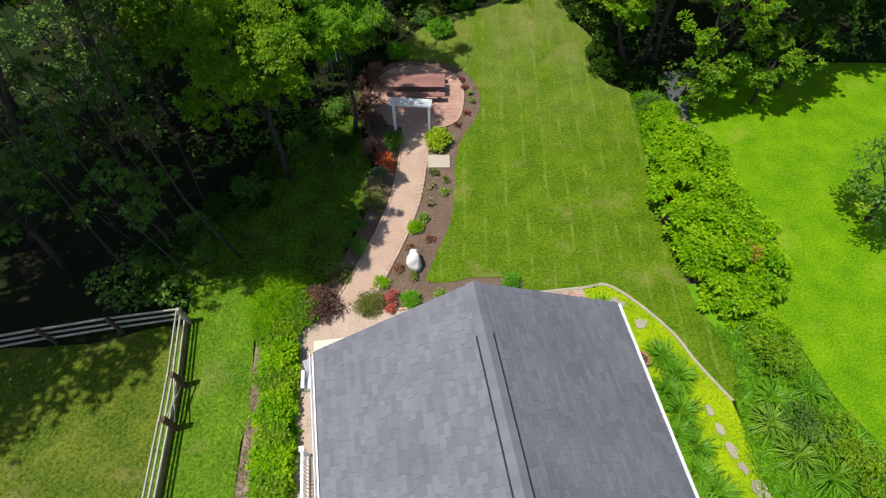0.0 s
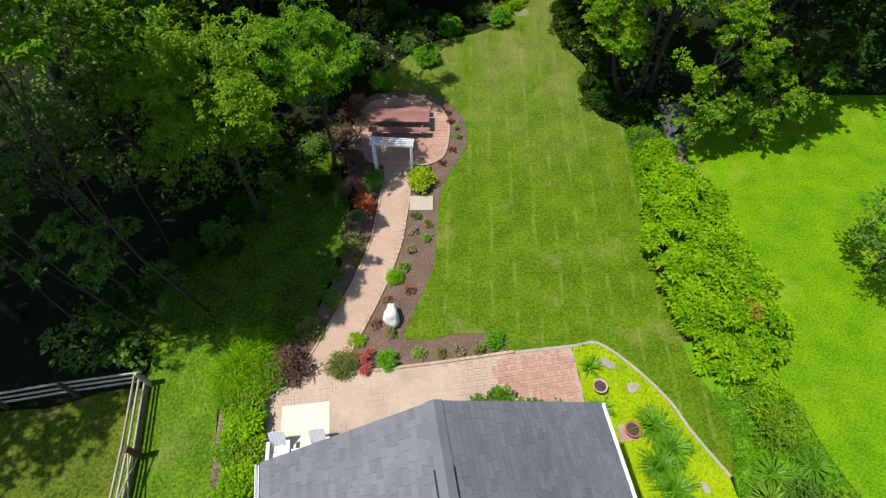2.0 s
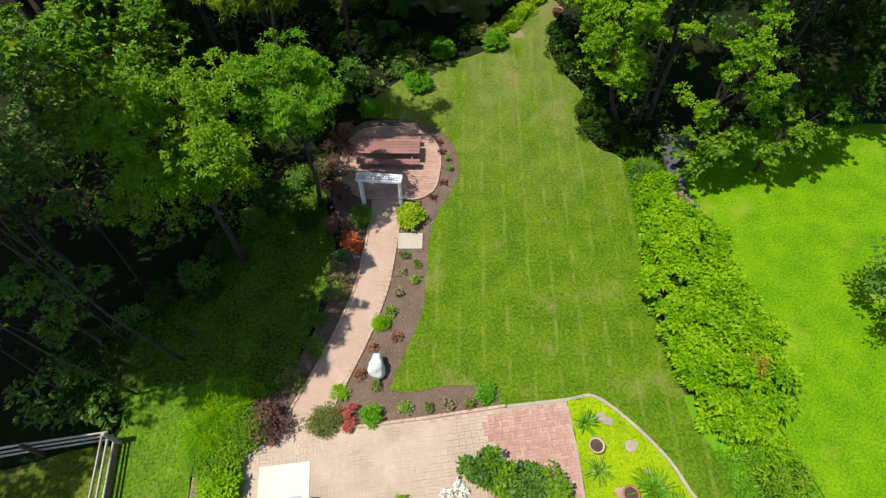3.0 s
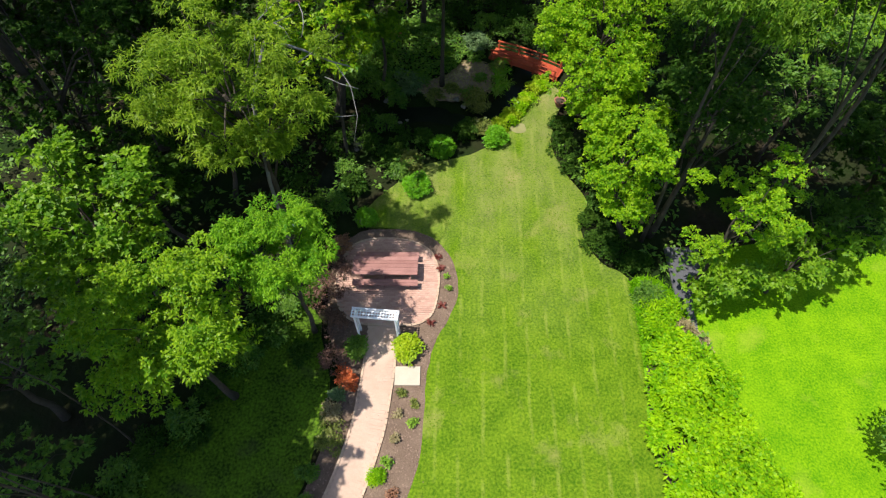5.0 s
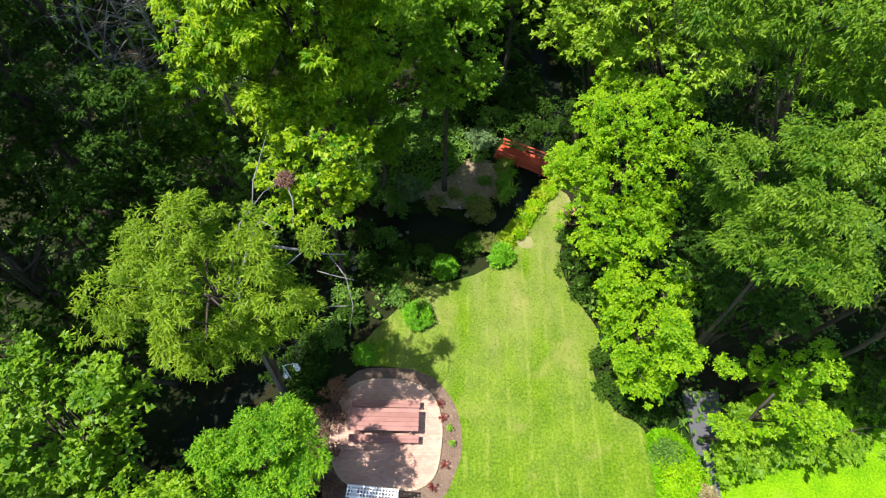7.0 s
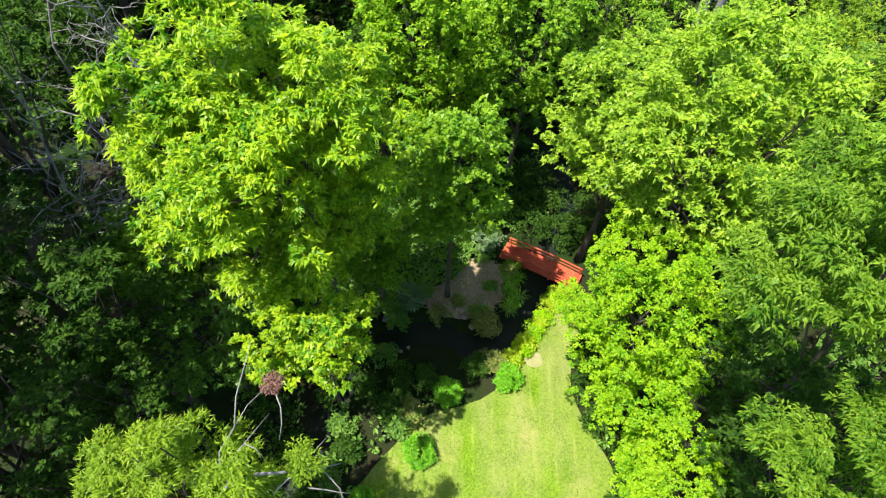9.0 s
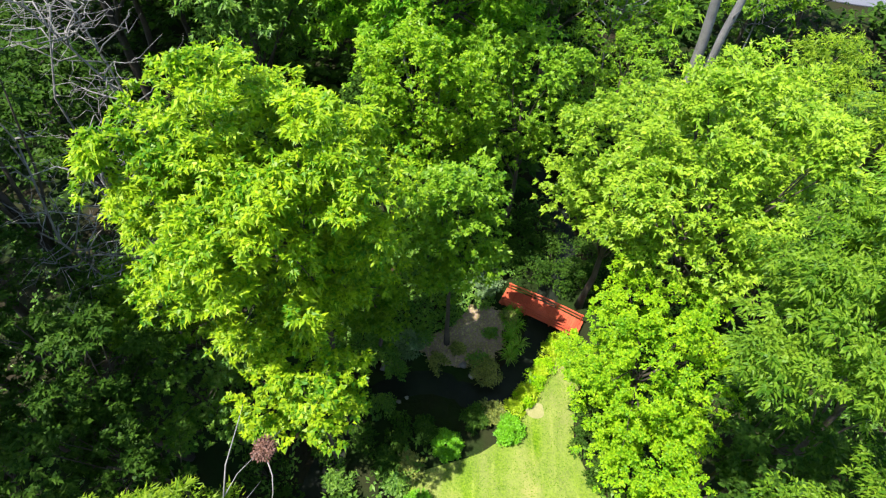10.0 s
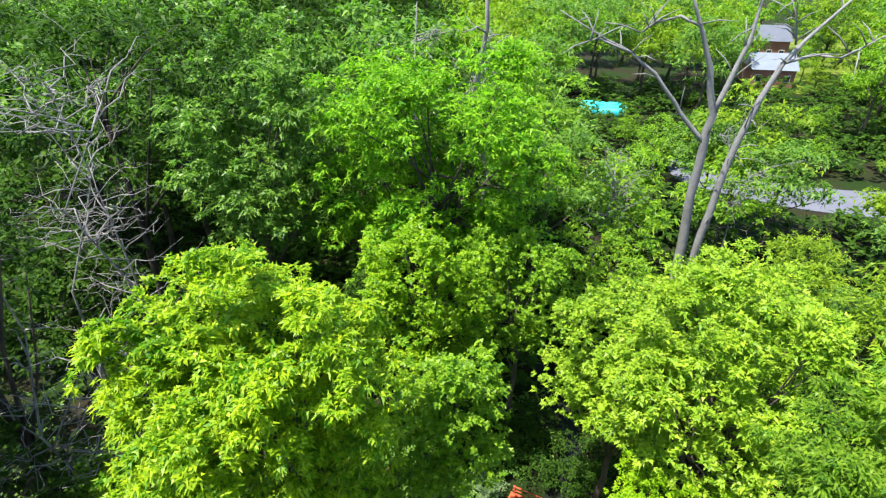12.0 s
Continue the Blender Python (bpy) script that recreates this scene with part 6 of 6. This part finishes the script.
def bare_tree(x, y, height, seed, label, mat=None, spread=2.4, count=16, group="bare trees", thick=0.13, start=0.3):
    r = np.random.default_rng(seed)
    ob = thing("bare_tree", pose(x, y, 0), label, "tree", group)
    line = [Vector((r.normal(0, 0.25) * i, r.normal(0, 0.25) * i, height * i / 5 - (0.15 if i == 0 else 0))) for i in range(6)]
    part("trunk", tube(bmesh.new(), line, [thick * (1 - 0.16 * i) for i in range(6)], 7), mat or BARK_GREY, ob, "", True)
    bm = bmesh.new()
    for k in range(count):
        t = r.uniform(start, 1) * 4.99
        s = line[int(t)].lerp(line[int(t) + 1], t % 1)
        a = r.uniform(0, 6.3)
        e = s + Vector((math.cos(a), math.sin(a), r.uniform(0.1, 0.9))) * spread * r.uniform(0.5, 1.1)
        q = min(thick * 0.4, 0.07)
        way = wander(r, s, e, spread * 0.06)
        tube(bm, way, [q, q * 0.85, q * 0.7, q * 0.5, q * 0.35, q * 0.15], 5)
        for j in range(4):
            i = int(r.integers(1, 5))
            b = way[i].lerp(way[i + 1], r.uniform(0, 1))
            f = b + Vector((r.normal(0, 1), r.normal(0, 1), r.normal(0.1, 0.6))) * spread * 0.3
            tube(bm, wander(r, b, f, spread * 0.04, 3), [q * 0.4, q * 0.32, q * 0.22, q * 0.1], 4)
    part("branch", bm, mat or BARK_GREY, ob, "", True)["kind"] = "stuff"


G = "bare grey dead tree with fine twigs in the wood"
for k, (x, y, h) in enumerate([(-12.2, 42.0, 22), (-14.6, 44.0, 22), (-13.4, 37.5, 18), (-16.5, 43.0, 21), (-11.2, 36.4, 14), (13.0, 60.0, 13), (25.0, 63.0, 12)]):
    bare_tree(x, y, h, 500 + k, G, BARK_PALE if x < 0 else None, 3.2, 26, thick=0.09)
bare_tree(3.5, 60.0, 27, 520, "tall dead pale grey tree rising above the wood", BARK_PALE, 3.0, 14, thick=0.4, start=0.6)
bare_tree(-1.5, 58.0, 24, 521, "tall dead pale grey tree rising above the wood", BARK_PALE, 2.4, 14, thick=0.14, start=0.6)


def bare_branch():
    """The leaning pale tree above the creek: a bent stem, bare twigs and a few leaves left on it."""
    r = np.random.default_rng(17)
    ob = thing("leaning_branch", pose(-6.2, 24.4, 0), "pale bare leaning tree with twigs above the creek", "branch")
    at = Vector((6.2, -24.4, 0))
    stem = [(-6.2, 24.4, -0.1), (-6.1, 24.8, 5.0), (-5.6, 25.0, 9.4), (-4.63, 25.23, 11.5), (-4.0, 25.4, 11.3), (-3.45, 25.51, 11.0), (-2.7, 25.75, 10.4), (-2.06, 25.98, 10.0)]
    part("limb", tube(bmesh.new(), [Vector(p) + at for p in stem], [0.09, 0.08, 0.065, 0.05, 0.045, 0.04, 0.03, 0.018], 7), BARK_PALE, ob, "", True)
    twigs = [[(-2.55, 25.8, 10.3), (-2.06, 25.38, 9.6), (-1.87, 24.77, 8.8), (-2.02, 24.1, 8.1)], [(-4.63, 25.23, 11.5), (-4.49, 25.9, 11.7), (-4.3, 26.3, 11.6), (-3.96, 27.0, 11.4)],
             [(-5.3, 25.1, 10.2), (-4.95, 25.85, 11.8), (-4.48, 27.1, 11.8), (-3.6, 28.5, 11.4)], [(-3.6, 25.0, 10.9), (-3.1, 25.5, 11.0), (-2.7, 26.0, 11.0), (-2.3, 26.5, 11.0)],
             [(-2.9, 25.3, 10.1), (-2.4, 25.3, 9.8), (-2.0, 25.25, 9.7), (-1.75, 25.25, 9.6)], [(-2.75, 24.7, 8.8), (-2.4, 24.72, 8.8), (-2.1, 24.7, 8.85), (-1.9, 24.75, 8.85)],
             [(-3.9, 27.6, 11.5), (-3.7, 27.2, 11.3), (-3.65, 26.8, 11.1), (-3.7, 26.4, 10.9)], [(-4.4, 26.1, 11.65), (-4.1, 26.0, 11.5), (-3.9, 25.8, 11.2)], [(-4.7, 26.5, 11.8), (-4.7, 27.2, 12.2), (-4.5, 28.0, 12.6), (-4.4, 28.6, 12.8)]]
    for p in twigs:
        q = 0.022 if len(p) > 3 else 0.014
        line = [Vector(v) + at for v in p]
        part("twig", tube(bmesh.new(), line, [q, q * 0.8, q * 0.55, q * 0.25][:len(p)], 5), BARK_PALE, ob, "", True)
    for c, mt, word in (((-2.9, 25.9, 11.0), L_OLIVE, "olive leaf tuft"), ((-3.98, 27.8, 11.6), L_PURPLE, "dead brown leaf tuft")):
        q = 1.0 if mt is L_OLIVE else 0.5
        me, _ = crown_leaves("leaf_tuft", r, (0.4 * q, 0.34 * q, 0.2 * q), int(14 * q), 0.26 * q, 12, 6, 0.13, 0.05, 0.5, mt)
        part("leaf_tuft", me, mt, ob, word).location = Vector(c) + at


bare_branch()

# ---- the distance ----
sheet("road", smooth_line([(30, 84), (38, 77.5), (46, 74.5), (56, 73), (75, 74), (110, 80), (110, 86), (75, 81), (56, 80.5), (47, 81.5), (40, 84), (32, 91)], 4, True), 0.0, 0.1, ROAD_FAR, "grey worn road beyond the wood", "road")


def far_house(x, y, turn, w, d, h, wall, roof, label):
    ob = thing("house", pose(x, y, 0, 0, 0, turn), label, "house", "far houses")
    bm = bmesh.new()
    box(bm, 0, 0, h / 2 - 0.1, w, d, h + 0.2)
    part("wall", bm, wall, ob)
    bm = bmesh.new()
    top = h + d * 0.3
    a = [bm.verts.new(p) for p in ((-w / 2 - 0.4, -d / 2 - 0.4, h), (w / 2 + 0.4, -d / 2 - 0.4, h), (w / 2 + 0.4, d / 2 + 0.4, h), (-w / 2 - 0.4, d / 2 + 0.4, h), (-w / 2 - 0.4, 0, top), (w / 2 + 0.4, 0, top))]
    for f in ((0, 1, 5, 4), (2, 3, 4, 5), (1, 2, 5), (3, 0, 4), (3, 2, 1, 0)):
        bm.faces.new([a[i] for i in f])
    part("roof", bm, roof, ob)
    for k in range(3):
        win = part("window", box(bmesh.new(), -w / 3 + k * w / 3, -d / 2 - 0.03, h * 0.55, 1.1, 0.08, 1.3), WHITE_WOOD, ob)
        part("pane", box(bmesh.new(), -w / 3 + k * w / 3, -d / 2 - 0.075, h * 0.55, 0.95, 0.02, 1.15), GLASS_DARK, win)
    return ob


sheet("far_lawn", smooth_line([(60, 126), (64, 125), (72, 126), (92, 144), (110, 175), (80, 185), (68, 152), (62, 136)], 4, True), 0.0, 0.1, LAWN_DRY, "green lawn round the far houses", "lawn")
far_house(64.6, 132.0, -12, 7.6, 8, 3.6, RED_BRICK, ROOF_PALE, "red brick house with pale grey roof beyond the trees")
far_house(73.6, 152.0, -12, 7.6, 9, 5.5, RED_BRICK, ROOF_FAR, "red brick house with slate roof beyond the trees")
TEAL_BM = box(bmesh.new(), 0, 0, 0.6, 8.0, 5.0, 1.2, None, 0.25)
bmesh.ops.subdivide_edges(TEAL_BM, edges=TEAL_BM.edges[:], cuts=3, use_grid_fill=True)
for v_ in TEAL_BM.verts:
    v_.co.z += 0.25 * noise.noise(v_.co * 0.8) if v_.co.z > 1 else 0
solid("pool_cover", TEAL_BM, TEAL, pose(27.6, 113.0, -0.1, 0, 0, -14), "turquoise tarpaulin covering a low stack", "tarpaulin", "", "", True)

# ---- paving and roof pieces, last ----


def block(sx, sy, sz, drop=0.002):
    """A low paving block, its top edges worn: 10 faces and no underside."""
    a, b = sx / 2, sy / 2
    v = [(-a, -b, -sz), (a, -b, -sz), (a, b, -sz), (-a, b, -sz), (-a, -b, -drop), (a, -b, -drop), (a, b, -drop), (-a, b, -drop), (-a + drop, -b + drop, 0), (a - drop, -b + drop, 0), (a - drop, b - drop, 0), (-a + drop, b - drop, 0)]
    f = [(0, 1, 5, 4), (1, 2, 6, 5), (2, 3, 7, 6), (3, 0, 4, 7), (4, 5, 9, 8), (5, 6, 10, 9), (6, 7, 11, 10), (7, 4, 8, 11), (8, 9, 10, 11)]
    return np.array(v, float), np.array(f)


def joined_blocks(name, rows, parent, mat, label):
    """One part from many blocks. rows: x, y, z, turn, sx, sy."""
    vs, fs, n = [], [], 0
    for x, y, z, a, sx, sy in rows:
        v, f = block(sx, sy, 0.05)
        c, s = math.cos(a), math.sin(a)
        vs.append(np.stack([v[:, 0] * c - v[:, 1] * s + x, v[:, 0] * s + v[:, 1] * c + y, v[:, 2] + z], 1))
        fs.append(f + n)
        n += len(v)
    ob = part(name, quick_mesh(name, np.concatenate(vs), np.concatenate(fs), mat), mat, parent, label)
    ob["kind"] = "stuff"
    return ob


def single_blocks(name, rows, parent, mat):
    """A part for each block, with meshes shared between alike ones."""
    kept = {}
    for x, y, z, a, sx, sy in rows:
        key = (round(sx, 3), round(sy, 3))
        if key not in kept:
            v, f = block(sx, sy, 0.05)
            kept[key] = quick_mesh(name, v, f, mat)
        part(name, kept[key], mat, parent).matrix_local = pose(x, y, z, 0, 0, math.degrees(a))


r_ = np.random.default_rng(55)
PATIO = [(-6.25, 9.05), (-5.45, 9.45), (-4.4, 10.3), (-3.2, 10.3), (-2.6, 9.85), (3.45, 10.68), (5.85, 10.95), (6.02, 9.3), (6.1, 7.0), (6.2, 2.0), (-4.4, 2.0), (-4.6, -2.0), (-4.9, -2.0), (-5.15, 2.9), (-5.35, 4.4), (-5.75, 6.4)]
patio = sheet("patio", PATIO, -0.012, 0.15, JOINT, "faded tan and pink brick patio in basket weave", "patio")
LAY = radians(8.0)
CELL = 0.235
tan, near_pink, pink = [], [], []
ct, st = math.cos(LAY), math.sin(LAY)
for i in range(-30, 36):
    for j in range(-40, 30):
        cx, cy = i * CELL, j * CELL
        for k in (-0.25, 0.25):
            ox, oy = (0, k * CELL) if (i + j) % 2 else (k * CELL, 0)
            x, y = (cx + ox) * ct - (cy + oy) * st, 8.0 + (cx + ox) * st + (cy + oy) * ct
            ok = inside(np.array([(x + dx, y + dy) for dx in (-0.06, 0.06) for dy in (-0.06, 0.06)]), PATIO).all()
            if not ok or (-3.2 < x < 4.5 and y < 5.2 + 0.176 * x):
                continue
            gap = (0.0015 if noise.noise((x * 0.9, y * 0.9, 2.0)) < 0.15 else 0.006) if x < 1.5 else 0.011
            row = (x, y, 0.012 + r_.normal(0, 0.002), LAY, *((CELL - gap, CELL / 2 - gap) if (i + j) % 2 else (CELL / 2 - gap, CELL - gap)))
            edge = 3.1 + 0.4 * math.sin(y * 3)
            if x < edge:
                tan.append(row)
            elif x > 3.4 and y > 8.9 and len(near_pink) < 300:
                near_pink.append(row)
            else:
                pink.append(row)
joined_blocks("pavers", tan, patio, PAVER, "faded tan concrete pavers")
joined_blocks("brick_pavers", pink, patio, BRICK, "pink brick pavers")
single_blocks("brick", near_pink, patio, BRICK)

CENTRE = smooth_line([(-4.1, 9.6), (-3.75, 10.4), (-3.0, 12.15), (-2.3, 14.05), (-1.8, 15.95), (-1.62, 17.5), (-1.52, 18.7), (-1.5, 19.8), (-1.5, 20.9)], 8)
path = solid("garden_path", ribbon(CENTRE, 1.32, -0.012, 0.12), JOINT, Matrix.Identity(4), "curved tan paved garden path with brick edging", "path", "", "structure")


def along(line, step):
    out, left = [], 0.0
    for a, b in zip(line, line[1:]):
        d = math.dist(a, b)
        while left < d:
            t = left / d
            out.append((a[0] + (b[0] - a[0]) * t, a[1] + (b[1] - a[1]) * t, math.atan2(b[1] - a[1], b[0] - a[0])))
            left += step
        left -= d
    return out


rows, edge_rows = [], []
for k, (x, y, a) in enumerate(along(CENTRE, 0.125)):
    shift = 0.115 if k % 2 else 0.0
    for q in range(-3, 3):
        o = q * 0.23 + shift
        if abs(o) < 0.58:
            rows.append((x - math.sin(a) * o, y + math.cos(a) * o, 0.01 + r_.normal(0, 0.001), a, 0.1245, 0.2292))
for x, y, a in along(CENTRE[5:-6], 0.24):
    for s in (-1, 1):
        edge_rows.append((x - math.sin(a) * 0.69 * s, y + math.cos(a) * 0.69 * s, 0.045 + r_.normal(0, 0.004), a + r_.normal(0, 0.02), 0.225, 0.085))
joined_blocks("pavers", rows, path, PATH_PAVER, "faded pink-tan pavers")
single_blocks("edging_brick", edge_rows, path, EDGE)

ROUND = smooth_line([(-2.3, 20.65), (-1.1, 20.65), (0.0, 20.65), (0.75, 21.2), (1.02, 22.4), (1.02, 23.6), (0.6, 24.7), (-0.5, 25.35), (-2.2, 25.45), (-3.3, 25.0), (-3.85, 23.8), (-3.85, 22.2), (-3.3, 21.1)], 5, True)
seat_patio = sheet("round_patio", ROUND, -0.012, 0.12, JOINT, "rounded pink brick seating patio under the tree", "patio")
rows, near_rows = [], []
for j in range(46):
    for i in range(26):
        x, y = -4.0 + i * 0.215 + (0.107 if j % 2 else 0), 20.55 + j * 0.11
        if inside(np.array([(x + 0.1, y), (x - 0.1, y), (x, y + 0.05), (x, y - 0.05)]), ROUND).all():
            (near_rows if x > -0.45 and y < 23.2 and len(near_rows) < 300 else rows).append((x, y, 0.01 + r_.normal(0, 0.002), 0.0, 0.203, 0.099))
joined_blocks("brick_pavers", rows, seat_patio, BRICK, "pink brick pavers")
single_blocks("brick", near_rows, seat_patio, BRICK)
single_blocks("edging_brick", [(x, y, 0.05, a, 0.21, 0.085) for x, y, a in along(ROUND + ROUND[:1], 0.225)], seat_patio, EDGE)

curb = solid("patio_edging", ribbon([(-2.75, 9.86), (3.5, 10.72)], 0.12, -0.01, 0.1), JOINT, Matrix.Identity(4), "pale raised edging along the patio", "edging", "", "structure")
single_blocks("edging_brick", [(x, y, 0.07, a, 0.225, 0.11) for x, y, a in along([(-2.75, 9.88), (0.4, 10.28), (3.5, 10.76)], 0.24)], curb, EDGE)
moss_edge = solid("lawn_edging", ribbon(smooth_line([(3.6, 10.75), (5.9, 11.02), (6.9, 11.14), (8.06, 10.22), (9.16, 8.9), (9.76, 7.7), (10.7, 6.2)], 5), 0.12, 0.014, 0.09), FLAG, Matrix.Identity(4), "thin pale edging strip between lawn and moss", "edging", "", "structure")

slab = solid("concrete_slab", box(bmesh.new(), 0, 0, 0, 1.1, 0.85, 0.09, None, 0.012), SLAB, pose(-0.26, 18.2, -0.005, 0, 0, 0), "pale rectangular concrete slab beside the path", "slab")
for k, (x, y, sx, sy, a) in enumerate([(7.15, 10.3, 0.7, 0.42, -30), (7.92, 9.35, 0.5, 0.45, 20), (8.35, 8.5, 0.26, 0.22, 0), (9.72, 5.85, 0.26, 0.5, 20), (9.9, 5.2, 0.3, 0.55, 15), (10.12, 4.5, 0.34, 0.6, 18), (10.36, 3.85, 0.32, 0.5, 25), (10.72, 3.15, 0.5, 0.75, 22), (11.0, 2.3, 0.5, 0.7, 15)]):
    bm = bmesh.new()
    n_ = 9
    ring = [((sx / 2) * (1 + r_.normal(0, 0.13)) * math.cos(2 * math.pi * i / n_), (sy / 2) * (1 + r_.normal(0, 0.13)) * math.sin(2 * math.pi * i / n_)) for i in range(n_)]
    low, top = [bm.verts.new((*p, -0.05)) for p in ring], [bm.verts.new((p[0] * 0.96, p[1] * 0.96, 0.02)) for p in ring]
    bm.faces.new(top)
    for i in range(n_):
        bm.faces.new((low[i], low[(i + 1) % n_], top[(i + 1) % n_], top[i]))
    solid("flagstone", bm, FLAG, pose(x, y, 0.012, 0, 0, a), "irregular pale tan flagstone set in yellow-green moss", "stepping stone", "stepping stones")
pad = sheet("brick_pad", [(7.15, 7.35), (7.85, 7.45), (7.8, 8.05), (7.1, 7.95)], 0.02, 0.1, JOINT, "small brick pad under the clay pot", "paving")
single_blocks("brick", [(7.2 + 0.215 * i + 0.01 * j, 7.44 + 0.11 * j + 0.02 * i, 0.032, 0.1, 0.203, 0.1) for i in range(3) for j in range(5)], pad, BRICK)


def shingles():
    """Courses of shingles on both slopes; those nearest the gable end are parts of their own."""
    r = np.random.default_rng(66)
    length, show = HALF / math.cos(SLOPE), 0.143
    slopes = [o for o in house.children if o.name.startswith("roof_slope")]
    shapes = {}

    def shape(w):
        if w not in shapes:
            a, h = w / 2 - 0.0035, 0.0065
            # Stops short of the next course; the dark line stands for its shadow.
            e = show - 0.0045
            v = np.array([(0.0, -a, 0.0), (e, -a, 0.0), (e, a, 0.0), (0.0, a, 0.0), (0.0, -a, 0.001), (e, -a, h), (e, a, h), (0.0, a, 0.001)])
            f = np.array([(0, 1, 5, 4), (1, 2, 6, 5), (2, 3, 7, 6), (3, 0, 4, 7), (4, 5, 6, 7)])
            shapes[w] = (v, f)
        return shapes[w]

    for ob in slopes:
        sx = 1 if ob.matrix_local.translation.x > 0 else -1
        shared, vs, fs, n, singles = {}, [], [], 0, 0
        for c in range(int(length / show)):
            at = -length / 2 + c * show
            y = -BACK / 2 + 0.02
            while y > BACK / 2 + 0.3:
                w = float(r.choice((0.16, 0.22, 0.3, 0.36)))
                v, f = shape(w)
                lift = 0.0505 + r.choice((0.0, 0.0, 0.003))
                px = at if sx > 0 else at
                if singles < 300 and sx < 0 and y > -BACK / 2 - 1.9 + 0.02 * c:
                    if w not in shared:
                        vv = v * (1 if sx > 0 else -1, 1, 1)
                        shared[w] = quick_mesh("shingle", vv, f if sx > 0 else f[:, ::-1], SHINGLE)
                    part("shingle", shared[w], SHINGLE, ob).location = (sx * px, y - w / 2, lift)
                    singles += 1
                else:
                    vs.append(v * (sx, 1, 1) + (sx * px, y - w / 2, lift))
                    fs.append((f if sx > 0 else f[:, ::-1]) + n)
                    n += 8
                y -= w
        rest = part("shingles", quick_mesh("shingles", np.concatenate(vs), np.concatenate(fs), SHINGLE), SHINGLE, ob)
        rest["kind"] = "stuff"
    a = 0.165
    cap = np.array([(-a, -0.13, -a * math.tan(SLOPE)), (0, -0.13, 0.0), (a, -0.13, -a * math.tan(SLOPE)), (-a, 0.13, -a * math.tan(SLOPE) + 0.02), (0, 0.13, 0.02), (a, 0.13, -a * math.tan(SLOPE) + 0.02),
                    (-a, -0.13, -a * math.tan(SLOPE) - 0.012), (a, -0.13, -a * math.tan(SLOPE) - 0.012), (-a, 0.13, -a * math.tan(SLOPE) - 0.012), (a, 0.13, -a * math.tan(SLOPE) - 0.012)])
    me = bpy.data.meshes.new("ridge_cap")
    me.from_pydata(cap.tolist(), [], [(0, 1, 4, 3), (1, 2, 5, 4), (6, 0, 3, 8), (2, 7, 9, 5), (8, 3, 4, 5, 9)])
    me.materials.append(SHINGLE_CAP)
    y = -0.1
    while y > BACK + 0.3:
        part("ridge_cap", me, SHINGLE_CAP, house).location = (0, y, RIDGE + (0.078 if y < -1.25 else 0.066))
        y -= 0.2


shingles()
